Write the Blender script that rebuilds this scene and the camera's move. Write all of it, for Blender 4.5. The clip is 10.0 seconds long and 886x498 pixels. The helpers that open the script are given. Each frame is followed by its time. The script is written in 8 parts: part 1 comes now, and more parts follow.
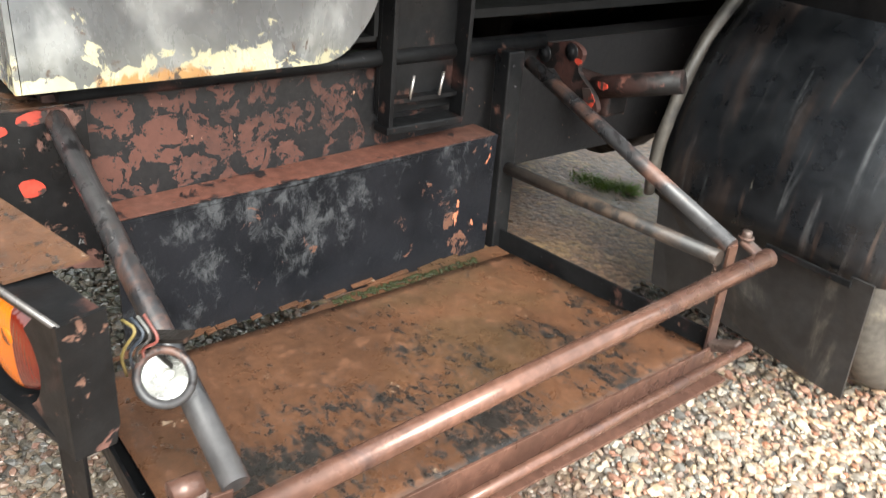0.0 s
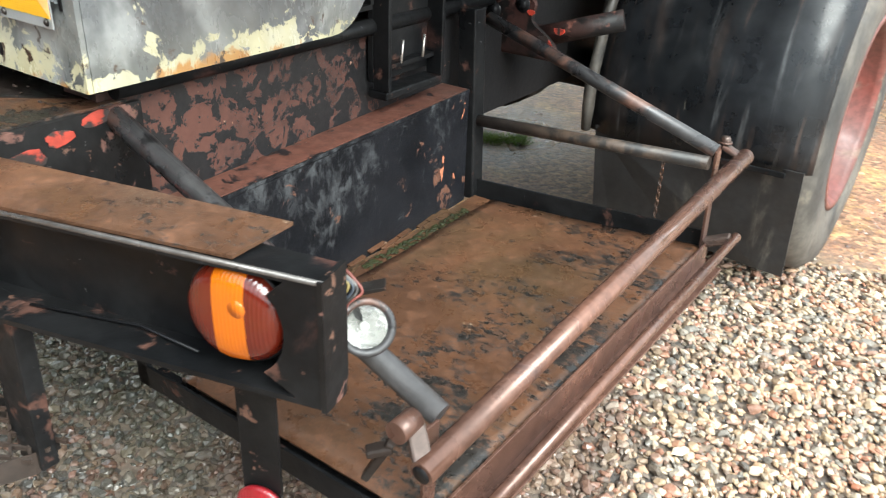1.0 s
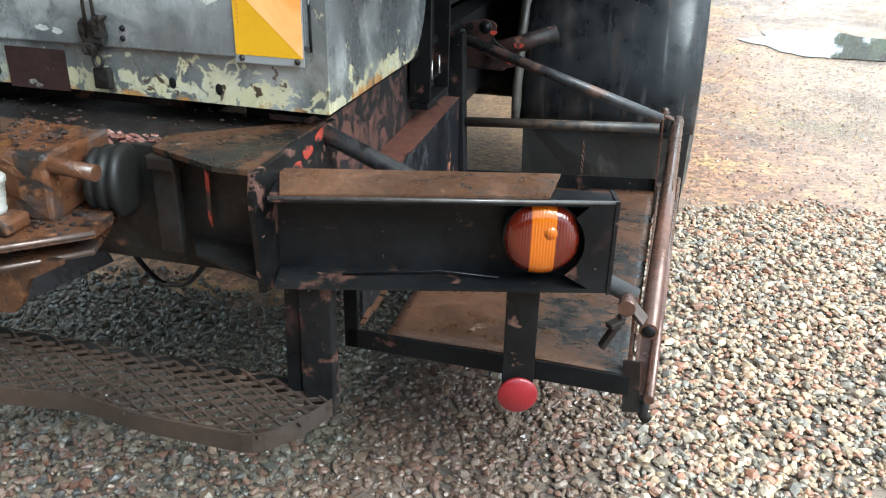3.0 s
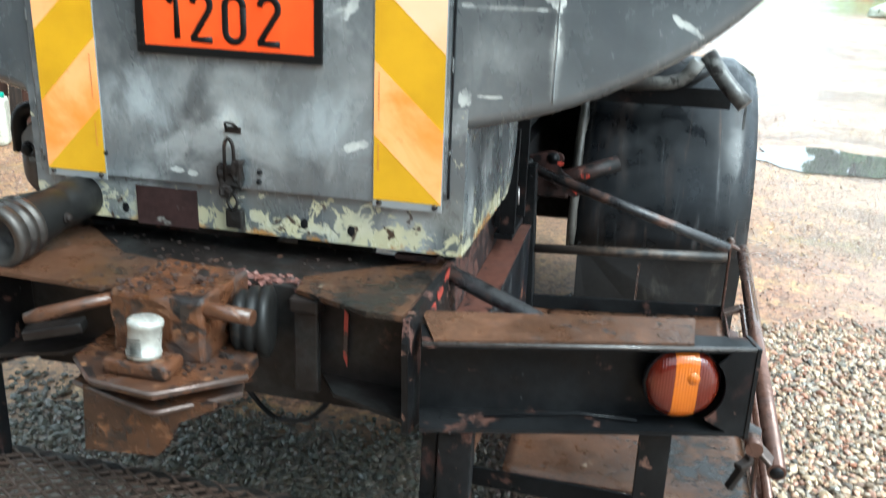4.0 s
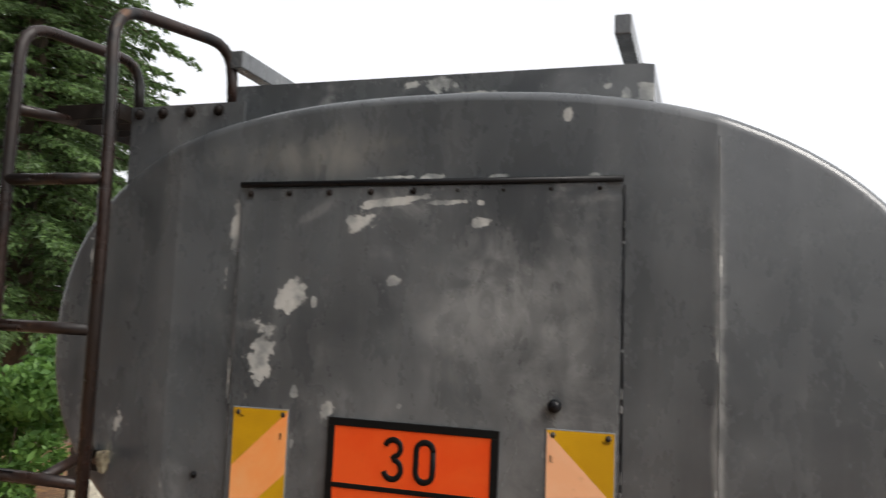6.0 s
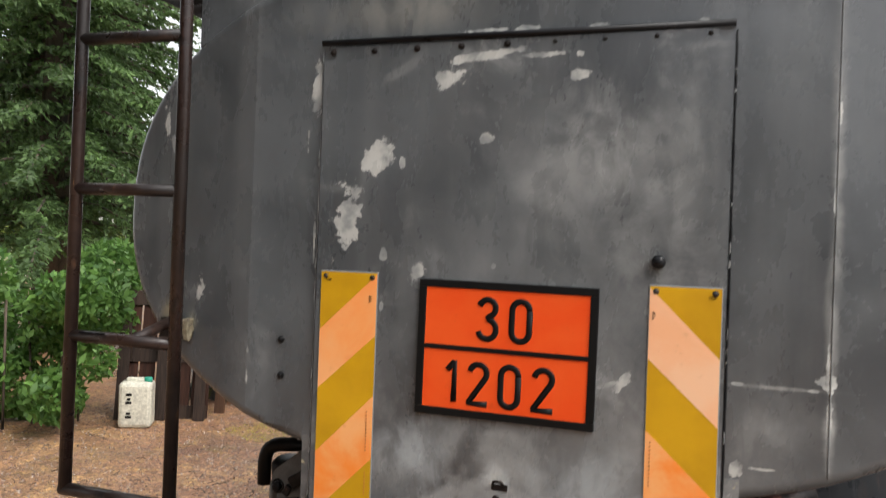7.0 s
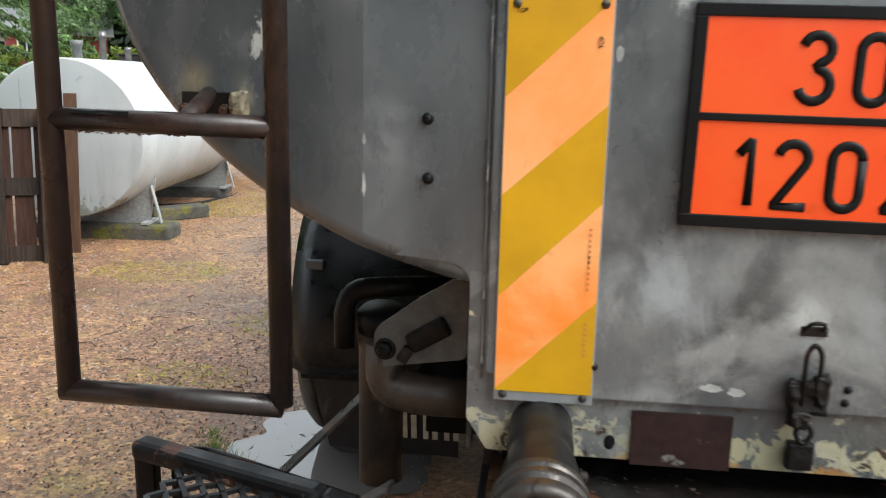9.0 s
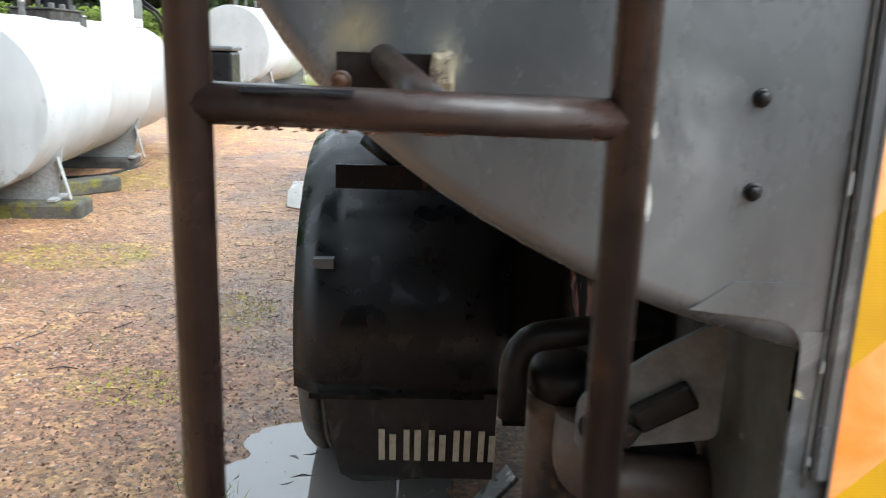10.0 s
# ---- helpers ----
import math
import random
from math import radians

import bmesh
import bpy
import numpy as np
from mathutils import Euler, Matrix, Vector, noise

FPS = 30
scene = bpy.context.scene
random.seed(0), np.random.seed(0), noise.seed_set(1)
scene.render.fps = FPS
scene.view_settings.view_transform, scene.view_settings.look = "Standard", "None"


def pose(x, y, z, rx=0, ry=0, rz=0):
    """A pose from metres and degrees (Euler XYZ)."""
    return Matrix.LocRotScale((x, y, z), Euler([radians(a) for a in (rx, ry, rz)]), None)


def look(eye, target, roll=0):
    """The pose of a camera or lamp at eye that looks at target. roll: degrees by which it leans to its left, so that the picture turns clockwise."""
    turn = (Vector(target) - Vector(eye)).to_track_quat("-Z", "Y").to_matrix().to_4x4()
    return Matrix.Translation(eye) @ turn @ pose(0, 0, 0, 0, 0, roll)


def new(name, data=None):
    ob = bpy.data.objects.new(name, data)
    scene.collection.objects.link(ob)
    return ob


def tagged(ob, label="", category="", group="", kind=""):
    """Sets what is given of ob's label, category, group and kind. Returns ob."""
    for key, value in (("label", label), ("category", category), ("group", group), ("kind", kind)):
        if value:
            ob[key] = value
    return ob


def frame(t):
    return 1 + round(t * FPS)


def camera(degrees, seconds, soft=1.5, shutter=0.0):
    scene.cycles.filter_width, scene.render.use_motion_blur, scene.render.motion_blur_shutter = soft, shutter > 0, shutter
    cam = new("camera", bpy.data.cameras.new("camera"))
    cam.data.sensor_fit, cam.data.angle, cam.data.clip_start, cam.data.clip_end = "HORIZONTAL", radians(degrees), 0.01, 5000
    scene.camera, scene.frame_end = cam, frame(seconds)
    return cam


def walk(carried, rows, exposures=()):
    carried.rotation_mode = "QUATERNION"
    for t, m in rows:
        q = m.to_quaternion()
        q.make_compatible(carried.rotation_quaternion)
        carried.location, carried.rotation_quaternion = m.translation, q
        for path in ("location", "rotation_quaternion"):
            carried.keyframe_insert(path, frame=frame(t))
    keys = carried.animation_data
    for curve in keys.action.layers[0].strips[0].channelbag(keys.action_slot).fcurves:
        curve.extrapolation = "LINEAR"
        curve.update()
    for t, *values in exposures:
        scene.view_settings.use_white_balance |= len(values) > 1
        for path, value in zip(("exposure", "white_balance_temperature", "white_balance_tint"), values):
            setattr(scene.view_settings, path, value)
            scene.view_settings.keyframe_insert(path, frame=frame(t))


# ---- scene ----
cam = camera(56.8, 10.0, soft=1.1, shutter=0.3)
PATH = [
    (0, (1.868, -0.248, 1.327), (0.506, 0.897, 0.414), 5.3),
    (0.5, (1.723, -0.449, 1.259), (0.566, 0.88, 0.313), 4.3),
    (1, (1.626, -0.661, 1.281), (0.611, 0.796, 0.362), 2.2),
    (1.5, (1.581, -0.946, 1.299), (0.745, 0.637, 0.407), 2.7),
    (2, (1.422, -1.109, 1.269), (0.641, 0.521, 0.412), 1.5),
    (2.2, (1.339, -1.182, 1.299), (0.628, 0.47, 0.425), 1.5),
    (3.3, (1.013, -1.48, 1.343), (0.6, 0.299, 0.528), 1.6),
    (3.5, (0.938, -1.481, 1.342), (0.53, 0.313, 0.558), 2.0),
    (4, (0.815, -1.532, 1.426), (0.384, 0.321, 0.811), 2.2),
    (4.5, (0.766, -1.591, 1.545), (0.386, 0.346, 1.222), 2.2),
    (5, (0.731, -1.618, 1.672), (0.342, 0.343, 1.616), 2.0),
    (5.5, (0.696, -1.681, 1.753), (0.256, 0.267, 1.853), 0.7),
    (6, (0.631, -1.746, 1.778), (0.017, 0.147, 1.976), 2.1),
    (6.2, (0.608, -1.765, 1.766), (-0.078, 0.102, 1.98), 2.9),
    (7.3, (0.36, -1.681, 1.593), (-0.268, 0.216, 1.528), 2.0),
    (7.5, (0.271, -1.617, 1.584), (-0.284, 0.303, 1.503), 1.9),
    (8, (0.064, -1.509, 1.596), (-0.366, 0.438, 1.44), 2.0),
    (8.5, (-0.189, -1.398, 1.531), (-0.493, 0.557, 1.237), 1.8),
    (9, (-0.395, -1.172, 1.463), (-0.615, 0.774, 1.059), 1.3),
    (9.5, (-0.603, -0.914, 1.474), (-0.772, 1.028, 1.026), 1.7),
    (10, (-0.852, -0.738, 1.447), (-0.819, 1.202, 0.961), 1.8),
]
LIGHT = [(0, 1.9, 6400, 5), (0.5, 1.8, 6200, 2), (1, 1.65, 6050, 1), (2, 1.4, 5750, 0), (3.5, 1.3, 5450, -4), (4, 1.38, 5400, -5), (4.5, 1.05, 5700, -3), (5.0, 0.72, 6250, 7),
         (5.5, 0.46, 6500, 10), (6.2, 0.05, 6500, 11), (7.5, 0.72, 6400, 10), (8, 0.67, 6450, 9), (9, 0.88, 6100, 5), (10, 1.35, 5800, 4)]
walk(cam, [(t, look(eye, target, roll)) for t, eye, target, roll in PATH], LIGHT)

# ---- light ----
world = bpy.data.worlds.new("overcast_sky")
scene.world = world
world.use_nodes = True
wt = world.node_tree
wbg = wt.nodes["Background"]
sky = wt.nodes.new("ShaderNodeTexSky")
sky.sky_type = "NISHITA"
sky.sun_disc = False
sky.sun_elevation = radians(46)
sky.sun_rotation = radians(112)
sky.dust_density = 6.0
sky.air_density = 1.0
wgain = wt.nodes.new("ShaderNodeVectorMath")
wgain.operation = "SCALE"
wgain.inputs["Scale"].default_value = 0.10
wt.links.new(sky.outputs["Color"], wgain.inputs[0])
wmix = wt.nodes.new("ShaderNodeMix")
wmix.data_type = "RGBA"
wmix.inputs[0].default_value = 0.85
wmix.inputs[7].default_value = (1.08, 1.1, 1.13, 1)
wt.links.new(wgain.outputs["Vector"], wmix.inputs[6])
wt.links.new(wmix.outputs[2], wbg.inputs["Color"])
wbg.inputs["Strength"].default_value = 1.0

sun_data = bpy.data.lights.new("sun", "SUN")
sun_data.energy = 2.7
sun_data.angle = radians(40)
sun_data.color = (1.0, 0.97, 0.92)
sun_lamp = new("sun", sun_data)
sun_lamp.matrix_world = look((8.5, -3.4, 9.5), (0, 0, 0))


# ---- materials ----
class Nodes:
    """A node material and short ways to add nodes to it."""

    def __init__(self, name):
        self.mat = bpy.data.materials.new(name)
        self.mat.use_nodes = True
        self.tree = self.mat.node_tree
        self.bsdf = self.tree.nodes["Principled BSDF"]
        self.obj = self.tree.nodes.new("ShaderNodeTexCoord").outputs["Object"]

    def put(self, socket, value):
        if isinstance(value, bpy.types.NodeSocket):
            self.tree.links.new(value, socket)
        elif isinstance(value, tuple) and len(value) == 3 and socket.type == "RGBA":
            socket.default_value = (*value, 1)
        else:
            socket.default_value = value

    def add(self, kind, out=0, **sockets):
        node = self.tree.nodes.new(kind)
        for key, value in sockets.items():
            self.put(node.inputs[key.replace("_", " ")], value)
        return node.outputs[out]

    def calc(self, op, a, b=0.0):
        node = self.tree.nodes.new("ShaderNodeMath")
        node.operation = op
        self.put(node.inputs[0], a)
        self.put(node.inputs[1], b)
        return node.outputs[0]

    def at(self, scale=(1, 1, 1), loc=(0, 0, 0), rot=(0, 0, 0), kind="POINT", vec=None):
        node = self.tree.nodes.new("ShaderNodeMapping")
        node.vector_type = kind
        self.put(node.inputs["Vector"], vec or self.obj)
        node.inputs["Location"].default_value = loc
        node.inputs["Rotation"].default_value = rot
        node.inputs["Scale"].default_value = scale
        return node.outputs[0]

    def nz(self, scale, detail=4.0, rough=0.55, dist=0.0, vec=None):
        return self.add("ShaderNodeTexNoise", 0, Vector=vec or self.obj, Scale=scale, Detail=detail, Roughness=rough, Distortion=dist)

    def step(self, fac, lo, hi, a=0.0, b=1.0):
        node = self.tree.nodes.new("ShaderNodeMapRange")
        node.interpolation_type = "SMOOTHSTEP"
        for key, value in (("Value", fac), ("From Min", lo), ("From Max", hi), ("To Min", a), ("To Max", b)):
            self.put(node.inputs[key], value)
        return node.outputs[0]

    def mix(self, fac, a, b, blend="MIX"):
        node = self.tree.nodes.new("ShaderNodeMix")
        node.data_type, node.blend_type = "RGBA", blend
        self.put(node.inputs[0], fac)
        self.put(node.inputs[6], a)
        self.put(node.inputs[7], b)
        return node.outputs[2]

    def ramp(self, fac, stops):
        node = self.tree.nodes.new("ShaderNodeValToRGB")
        self.put(node.inputs[0], fac)
        els = node.color_ramp.elements
        while len(els) < len(stops):
            els.new(0.5)
        for el, (pos, col) in zip(els, stops):
            el.position, el.color = pos, (*col, 1)
        return node.outputs[0]

    def island(self):
        return self.tree.nodes.new("ShaderNodeNewGeometry").outputs["Random Per Island"]

    def each(self):
        return self.tree.nodes.new("ShaderNodeObjectInfo").outputs["Random"]

    def axis(self, n, vec=None):
        node = self.tree.nodes.new("ShaderNodeSeparateXYZ")
        self.put(node.inputs[0], vec or self.obj)
        return node.outputs[n]

    def bump(self, height, strength=0.3, distance=0.01):
        self.put(self.bsdf.inputs["Normal"], self.add("ShaderNodeBump", 0, Strength=strength, Distance=distance, Height=height))

    def done(self, color, rough=0.5, metal=0.0, spec=0.5):
        for key, value in (("Base Color", color), ("Roughness", rough), ("Metallic", metal), ("Specular IOR Level", spec)):
            self.put(self.bsdf.inputs[key], value)
        return self.mat


def worn(name, c1, c2, layers=(), rough=0.5, metal=0.0, scale=3.0, bump=0.2, grain=45.0, spec=0.5):
    """Painted or bare surface: two tones, a fine grain, and layers of (colour, scale, lo, hi, roughness, stretch) of wear."""
    n = Nodes(name)
    col = n.mix(n.step(n.nz(scale, 5), 0.35, 0.65), c1, c2)
    fine = n.nz(grain, 5, 0.65)
    col = n.mix(0.55, col, n.mix(n.step(fine, 0.3, 0.7), (0.55, 0.55, 0.55), (1.35, 1.35, 1.35)), "MULTIPLY")
    r = n.step(n.nz(scale * 4, 4), 0.3, 0.7, max(0.03, rough - 0.15), min(1, rough + 0.15))
    height = n.calc("MULTIPLY", fine, 0.25)
    for colour, sc, lo, hi, lr, stretch in layers:
        m = n.step(n.nz(sc, 7, 0.62, 0.35, n.at(stretch, (sc, 1.7 * sc, 0.4))), lo, hi)
        tone = n.mix(n.step(fine, 0.3, 0.75), tuple(v * 0.7 for v in colour), tuple(min(1, v * 1.25) for v in colour))
        col = n.mix(m, col, tone)
        r = n.calc("ADD", n.calc("MULTIPLY", r, n.calc("SUBTRACT", 1.0, m)), n.calc("MULTIPLY", m, lr))
        height = n.calc("SUBTRACT", height, n.calc("MULTIPLY", m, 0.25))
    n.bump(height, bump, 0.006)
    return n.done(col, r, metal, spec)


def plain(name, col, rough=0.5, metal=0.0, spec=0.5, dirt=0.25, scale=8.0):
    """A nearly even surface with a little dirt and uneven gloss."""
    n = Nodes(name)
    g = n.nz(scale, 6, 0.6)
    c = n.mix(n.step(g, 0.4, 0.75, 0.0, dirt), col, tuple(v * 0.35 for v in col))
    n.bump(n.nz(scale * 12, 3), 0.08, 0.003)
    return n.done(c, n.step(g, 0.3, 0.7, max(0.02, rough - 0.1), min(1, rough + 0.12)), metal, spec)


ONE = (1, 1, 1)
PRIMER = (0.12, 0.062, 0.05)
CREAM = (0.46, 0.42, 0.27)

chassis_black = worn("chassis_black", (0.005, 0.005, 0.0055), (0.011, 0.0105, 0.0105),
                     [(PRIMER, 8, 0.57, 0.6, 0.55, ONE), ((0.13, 0.07, 0.05), 26, 0.6, 0.66, 0.7, ONE), ((0.2, 0.2, 0.2), 50, 0.68, 0.73, 0.4, ONE)], rough=0.42, bump=0.45, spec=0.18)
ledge_rust = worn("ledge_rust", (0.11, 0.045, 0.032), (0.07, 0.034, 0.026), [((0.012, 0.011, 0.012), 22, 0.58, 0.64, 0.4, ONE), ((0.18, 0.1, 0.07), 40, 0.66, 0.72, 0.6, ONE)], rough=0.5, bump=0.3, spec=0.3)
beam_black = worn("beam_black", (0.0045, 0.0048, 0.0055), (0.0105, 0.0105, 0.011),
                  [((0.05, 0.024, 0.02), 5, 0.58, 0.7, 0.6, ONE), ((0.075, 0.038, 0.029), 13, 0.6, 0.68, 0.6, ONE), ((0.1, 0.055, 0.04), 40, 0.67, 0.72, 0.6, ONE), ((0.12, 0.12, 0.125), 45, 0.69, 0.74, 0.35, ONE)], rough=0.42, bump=0.4, spec=0.14)


def tray_steel(name, worn_from=0.78, worn_to=1.12, patchy=0.9, tone=1.0):
    """Wet rust-brown sheet with olive stains and coarse black speckle where boots have worn it."""
    n = Nodes(name)
    big = n.nz(3.2, 6, 0.6, 0.6)
    col = n.mix(n.step(big, 0.36, 0.62), (0.06, 0.029, 0.016), (0.106, 0.049, 0.026))
    col = n.mix(n.step(n.nz(2.4, 6, 0.62, 0.4, n.at(ONE, (5, 3, 1))), 0.5, 0.68, 0.0, 0.5), col, (0.058, 0.04, 0.021))
    fine = n.nz(70, 6, 0.75)
    blotch = n.nz(17, 7, 0.7, 0.3)
    col = n.mix(n.step(blotch, 0.55, 0.72, 0.0, 0.7), col, (0.155, 0.07, 0.037))
    patch = n.nz(5.5, 4, 0.6, 0.3, n.at(ONE, (1.5, 7.2, 0)))
    zone = n.calc("ADD", n.step(n.axis(0), worn_from, worn_to, 0.03, 0.15), n.calc("MULTIPLY", n.calc("SUBTRACT", patch, 0.5), patchy))
    speck = n.step(n.calc("ADD", n.nz(46, 8, 0.76, 0.3, n.at((0.7, 1.1, 1))), zone), 0.6, 0.72, 0.0, 0.92)
    col = n.mix(speck, col, n.mix(fine, (0.007, 0.0078, 0.0078), (0.022, 0.0235, 0.023)))
    chips = n.step(n.nz(26, 5, 0.6, 0.2, n.at(ONE, (8, 8, 2))), 0.7, 0.73)
    col = n.mix(chips, col, (0.25, 0.18, 0.125))
    col = n.mix(0.6, col, n.mix(n.step(fine, 0.3, 0.7), (0.55 * tone, 0.55 * tone, 0.55 * tone), (1.4 * tone, 1.4 * tone, 1.4 * tone)), "MULTIPLY")
    n.bump(n.calc("ADD", n.calc("MULTIPLY", fine, 0.4), n.calc("SUBTRACT", blotch, n.calc("MULTIPLY", speck, 0.4))), 0.4, 0.004)
    return n.done(col, n.step(n.calc("SUBTRACT", blotch, n.calc("MULTIPLY", speck, 0.1)), 0.35, 0.65, 0.24, 0.5), 0.0, 0.5)


rusty_plate = tray_steel("rusty_plate", 3.0, 4.0, 0.35)
deck_rust = tray_steel("deck_rust", -0.3, 0.2, 0.8, 0.45)
tray_plate = tray_steel("tray_plate", 0.66, 1.1, 0.74)


def peeling(name):
    """Black paint peeling off brown primer in rounded islands."""
    n = Nodes(name)
    fine = n.nz(60, 5, 0.7)
    col = n.mix(n.step(n.nz(6, 6, 0.65), 0.38, 0.62), (0.092, 0.04, 0.03), (0.055, 0.028, 0.023))
    v = n.nz(19, 6, 0.6, 0.5, n.at((1, 1, 1), (2.2, 0.4, 7.1)))
    small = n.nz(46, 6, 0.7, 0.5)
    reach = n.calc("ADD", n.step(n.axis(1), 0.3, 0.75, 0.0, 0.05), n.step(n.axis(1), 0.75, 1.3, 0.0, 0.14))
    black = n.calc("MAXIMUM", n.step(n.calc("ADD", v, reach), 0.5, 0.515), n.step(n.calc("ADD", small, reach), 0.57, 0.59))
    col = n.mix(black, col, n.mix(fine, (0.007, 0.007, 0.0085), (0.022, 0.021, 0.021)))
    col = n.mix(n.step(n.nz(44, 4, 0.6), 0.68, 0.72), col, (0.3, 0.17, 0.12))
    col = n.mix(0.5, col, n.mix(fine, (0.5, 0.5, 0.5), (1.45, 1.45, 1.45)), "MULTIPLY")
    n.bump(n.calc("ADD", black, n.calc("MULTIPLY", fine, 0.4)), 0.5, 0.004)
    return n.done(col, n.step(black, 0.0, 1.0, 0.55, 0.36), 0.0, 0.3)


chassis_rust = peeling("chassis_rust")


def scraped(name):
    """Black plate with a scuffed grey middle, rust blooms and orange flakes."""
    n = Nodes(name)
    fine = n.nz(75, 6, 0.78)
    col = n.mix(n.step(n.nz(7, 5), 0.35, 0.65), (0.005, 0.0055, 0.007), (0.011, 0.0115, 0.014))
    mid = n.nz(3.4, 4, 0.6, 0.2, n.at(ONE, (0.3, 5.5, 2.4)))
    scuff = n.step(n.calc("ADD", n.nz(27, 8, 0.8, 0.3, n.at((1, 1.0, 0.7))), n.calc("MULTIPLY", n.calc("SUBTRACT", mid, 0.5), 0.8)), 0.54, 0.72)
    col = n.mix(n.calc("MULTIPLY", scuff, 0.55), col, n.mix(fine, (0.03, 0.032, 0.036), (0.17, 0.174, 0.18)))
    rust = n.step(n.calc("ADD", n.nz(13, 7, 0.68, 0.4), n.step(n.axis(1), 0.75, 1.05, 0.0, 0.09)), 0.645, 0.68)
    col = n.mix(rust, col, n.mix(fine, (0.06, 0.03, 0.022), (0.17, 0.085, 0.058)))
    flake = n.step(n.calc("ADD", n.nz(21, 5, 0.6, 0.4, n.at((1, 1, 0.5), (3, 1, 9))), n.step(n.axis(1), 0.7, 1.05, 0.0, 0.07)), 0.7, 0.72)
    col = n.mix(flake, col, (0.42, 0.16, 0.09))
    n.bump(n.calc("ADD", fine, n.calc("ADD", scuff, rust)), 0.4, 0.004)
    return n.done(col, n.step(scuff, 0, 1, 0.3, 0.5), 0.0, 0.17)


board_black = scraped("board_black")
rusty_tube = worn("rusty_tube", (0.17, 0.085, 0.06), (0.1, 0.052, 0.038),
                  [((0.07, 0.04, 0.034), 9, 0.58, 0.7, 0.4, ONE), ((0.36, 0.27, 0.24), 20, 0.68, 0.8, 0.4, ONE)], rough=0.24, metal=0.3, bump=0.15)
frame_tube = worn("frame_tube", (0.022, 0.022, 0.024), (0.045, 0.043, 0.044),
                  [((0.11, 0.058, 0.043), 7, 0.5, 0.62, 0.5, ONE), ((0.012, 0.011, 0.012), 16, 0.56, 0.62, 0.4, ONE), ((0.26, 0.23, 0.21), 15, 0.63, 0.7, 0.4, ONE)], rough=0.33, metal=0.1, bump=0.35)
ladder_brown = worn("ladder_brown", (0.027, 0.0155, 0.0125), (0.013, 0.0095, 0.0085),
                    [((0.009, 0.008, 0.008), 8, 0.54, 0.64, 0.35, (1, 1, 0.5)), ((0.1, 0.05, 0.026), 19, 0.62, 0.72, 0.6, (1, 1, 0.5)), ((0.30, 0.19, 0.09), 15, 0.69, 0.74, 0.6, (1, 1, 0.3))], spec=0.4, rough=0.36, bump=0.35)
step_rust = worn("step_rust", (0.052, 0.034, 0.026), (0.03, 0.022, 0.018), [((0.1, 0.062, 0.042), 9, 0.58, 0.7, 0.55, ONE), ((0.17, 0.14, 0.115), 30, 0.7, 0.76, 0.4, ONE)], rough=0.42, bump=0.4)
greasy_iron = worn("greasy_iron", (0.0085, 0.0075, 0.007), (0.019, 0.014, 0.012),
                   [((0.02, 0.019, 0.018), 6, 0.5, 0.6, 0.3, ONE), ((0.13, 0.062, 0.04), 9, 0.63, 0.72, 0.6, ONE)], rough=0.45, bump=0.5, spec=0.16)
hitch_rust = worn("hitch_rust", (0.095, 0.038, 0.017), (0.042, 0.021, 0.013),
                  [((0.17, 0.075, 0.03), 32, 0.56, 0.68, 0.7, ONE), ((0.016, 0.013, 0.012), 20, 0.53, 0.62, 0.3, ONE), ((0.05, 0.035, 0.03), 8, 0.55, 0.65, 0.4, ONE), ((0.18, 0.12, 0.095), 14, 0.7, 0.78, 0.5, ONE)], rough=0.32, bump=0.55)
shackle_red = worn("shackle_red", (0.045, 0.021, 0.018), (0.016, 0.011, 0.01), [((0.008, 0.007, 0.007), 14, 0.5, 0.58, 0.5, ONE), ((0.13, 0.055, 0.042), 24, 0.62, 0.7, 0.6, ONE)], rough=0.55, bump=0.5, spec=0.2)
crust_red = worn("crust_red", (0.2, 0.075, 0.055), (0.13, 0.055, 0.042), [((0.03, 0.02, 0.018), 25, 0.55, 0.62, 0.7, ONE)], rough=0.6, bump=0.4)
bar_blue = worn("bar_blue", (0.03, 0.036, 0.047), (0.05, 0.058, 0.07), [((0.02, 0.018, 0.018), 14, 0.56, 0.64, 0.5, ONE)], rough=0.35, bump=0.2)
rust_crumb = worn("rust_crumb", (0.035, 0.02, 0.015), (0.018, 0.013, 0.011), [((0.09, 0.045, 0.028), 14, 0.55, 0.66, 0.8, ONE)], rough=0.75, bump=0.3, spec=0.2, scale=12)
# left mudguard: fewer pale streaks, so its shaded side stays dark by colour
fender_rubber = worn("fender_rubber", (0.005, 0.0058, 0.007), (0.01, 0.0115, 0.013),
                     [((0.05, 0.042, 0.036), 3.2, 0.62, 0.8, 0.5, (2.2, 1, 0.3)), ((0.13, 0.135, 0.14), 9, 0.7, 0.82, 0.45, (2.0, 1, 0.3))], rough=0.34, bump=0.12, spec=0.3)
# right mudguard: mud drips, with streaks lightened for its brighter side
fender_dirty_lit = worn("fender_dirty_lit", (0.0045, 0.0052, 0.0063), (0.01, 0.011, 0.0132), [((0.03, 0.02, 0.016), 4.5, 0.52, 0.74, 0.5, (1.5, 0.2, 0.3)), ((0.1, 0.102, 0.105), 9, 0.56, 0.8, 0.45, (2.4, 0.15, 0.2)), ((0.05, 0.032, 0.025), 16, 0.58, 0.76, 0.6, (2.2, 0.12, 0.16)), ((0.17, 0.15, 0.125), 24, 0.7, 0.78, 0.6, (1.6, 0.3, 0.3))], rough=0.36, bump=0.1, spec=0.32)
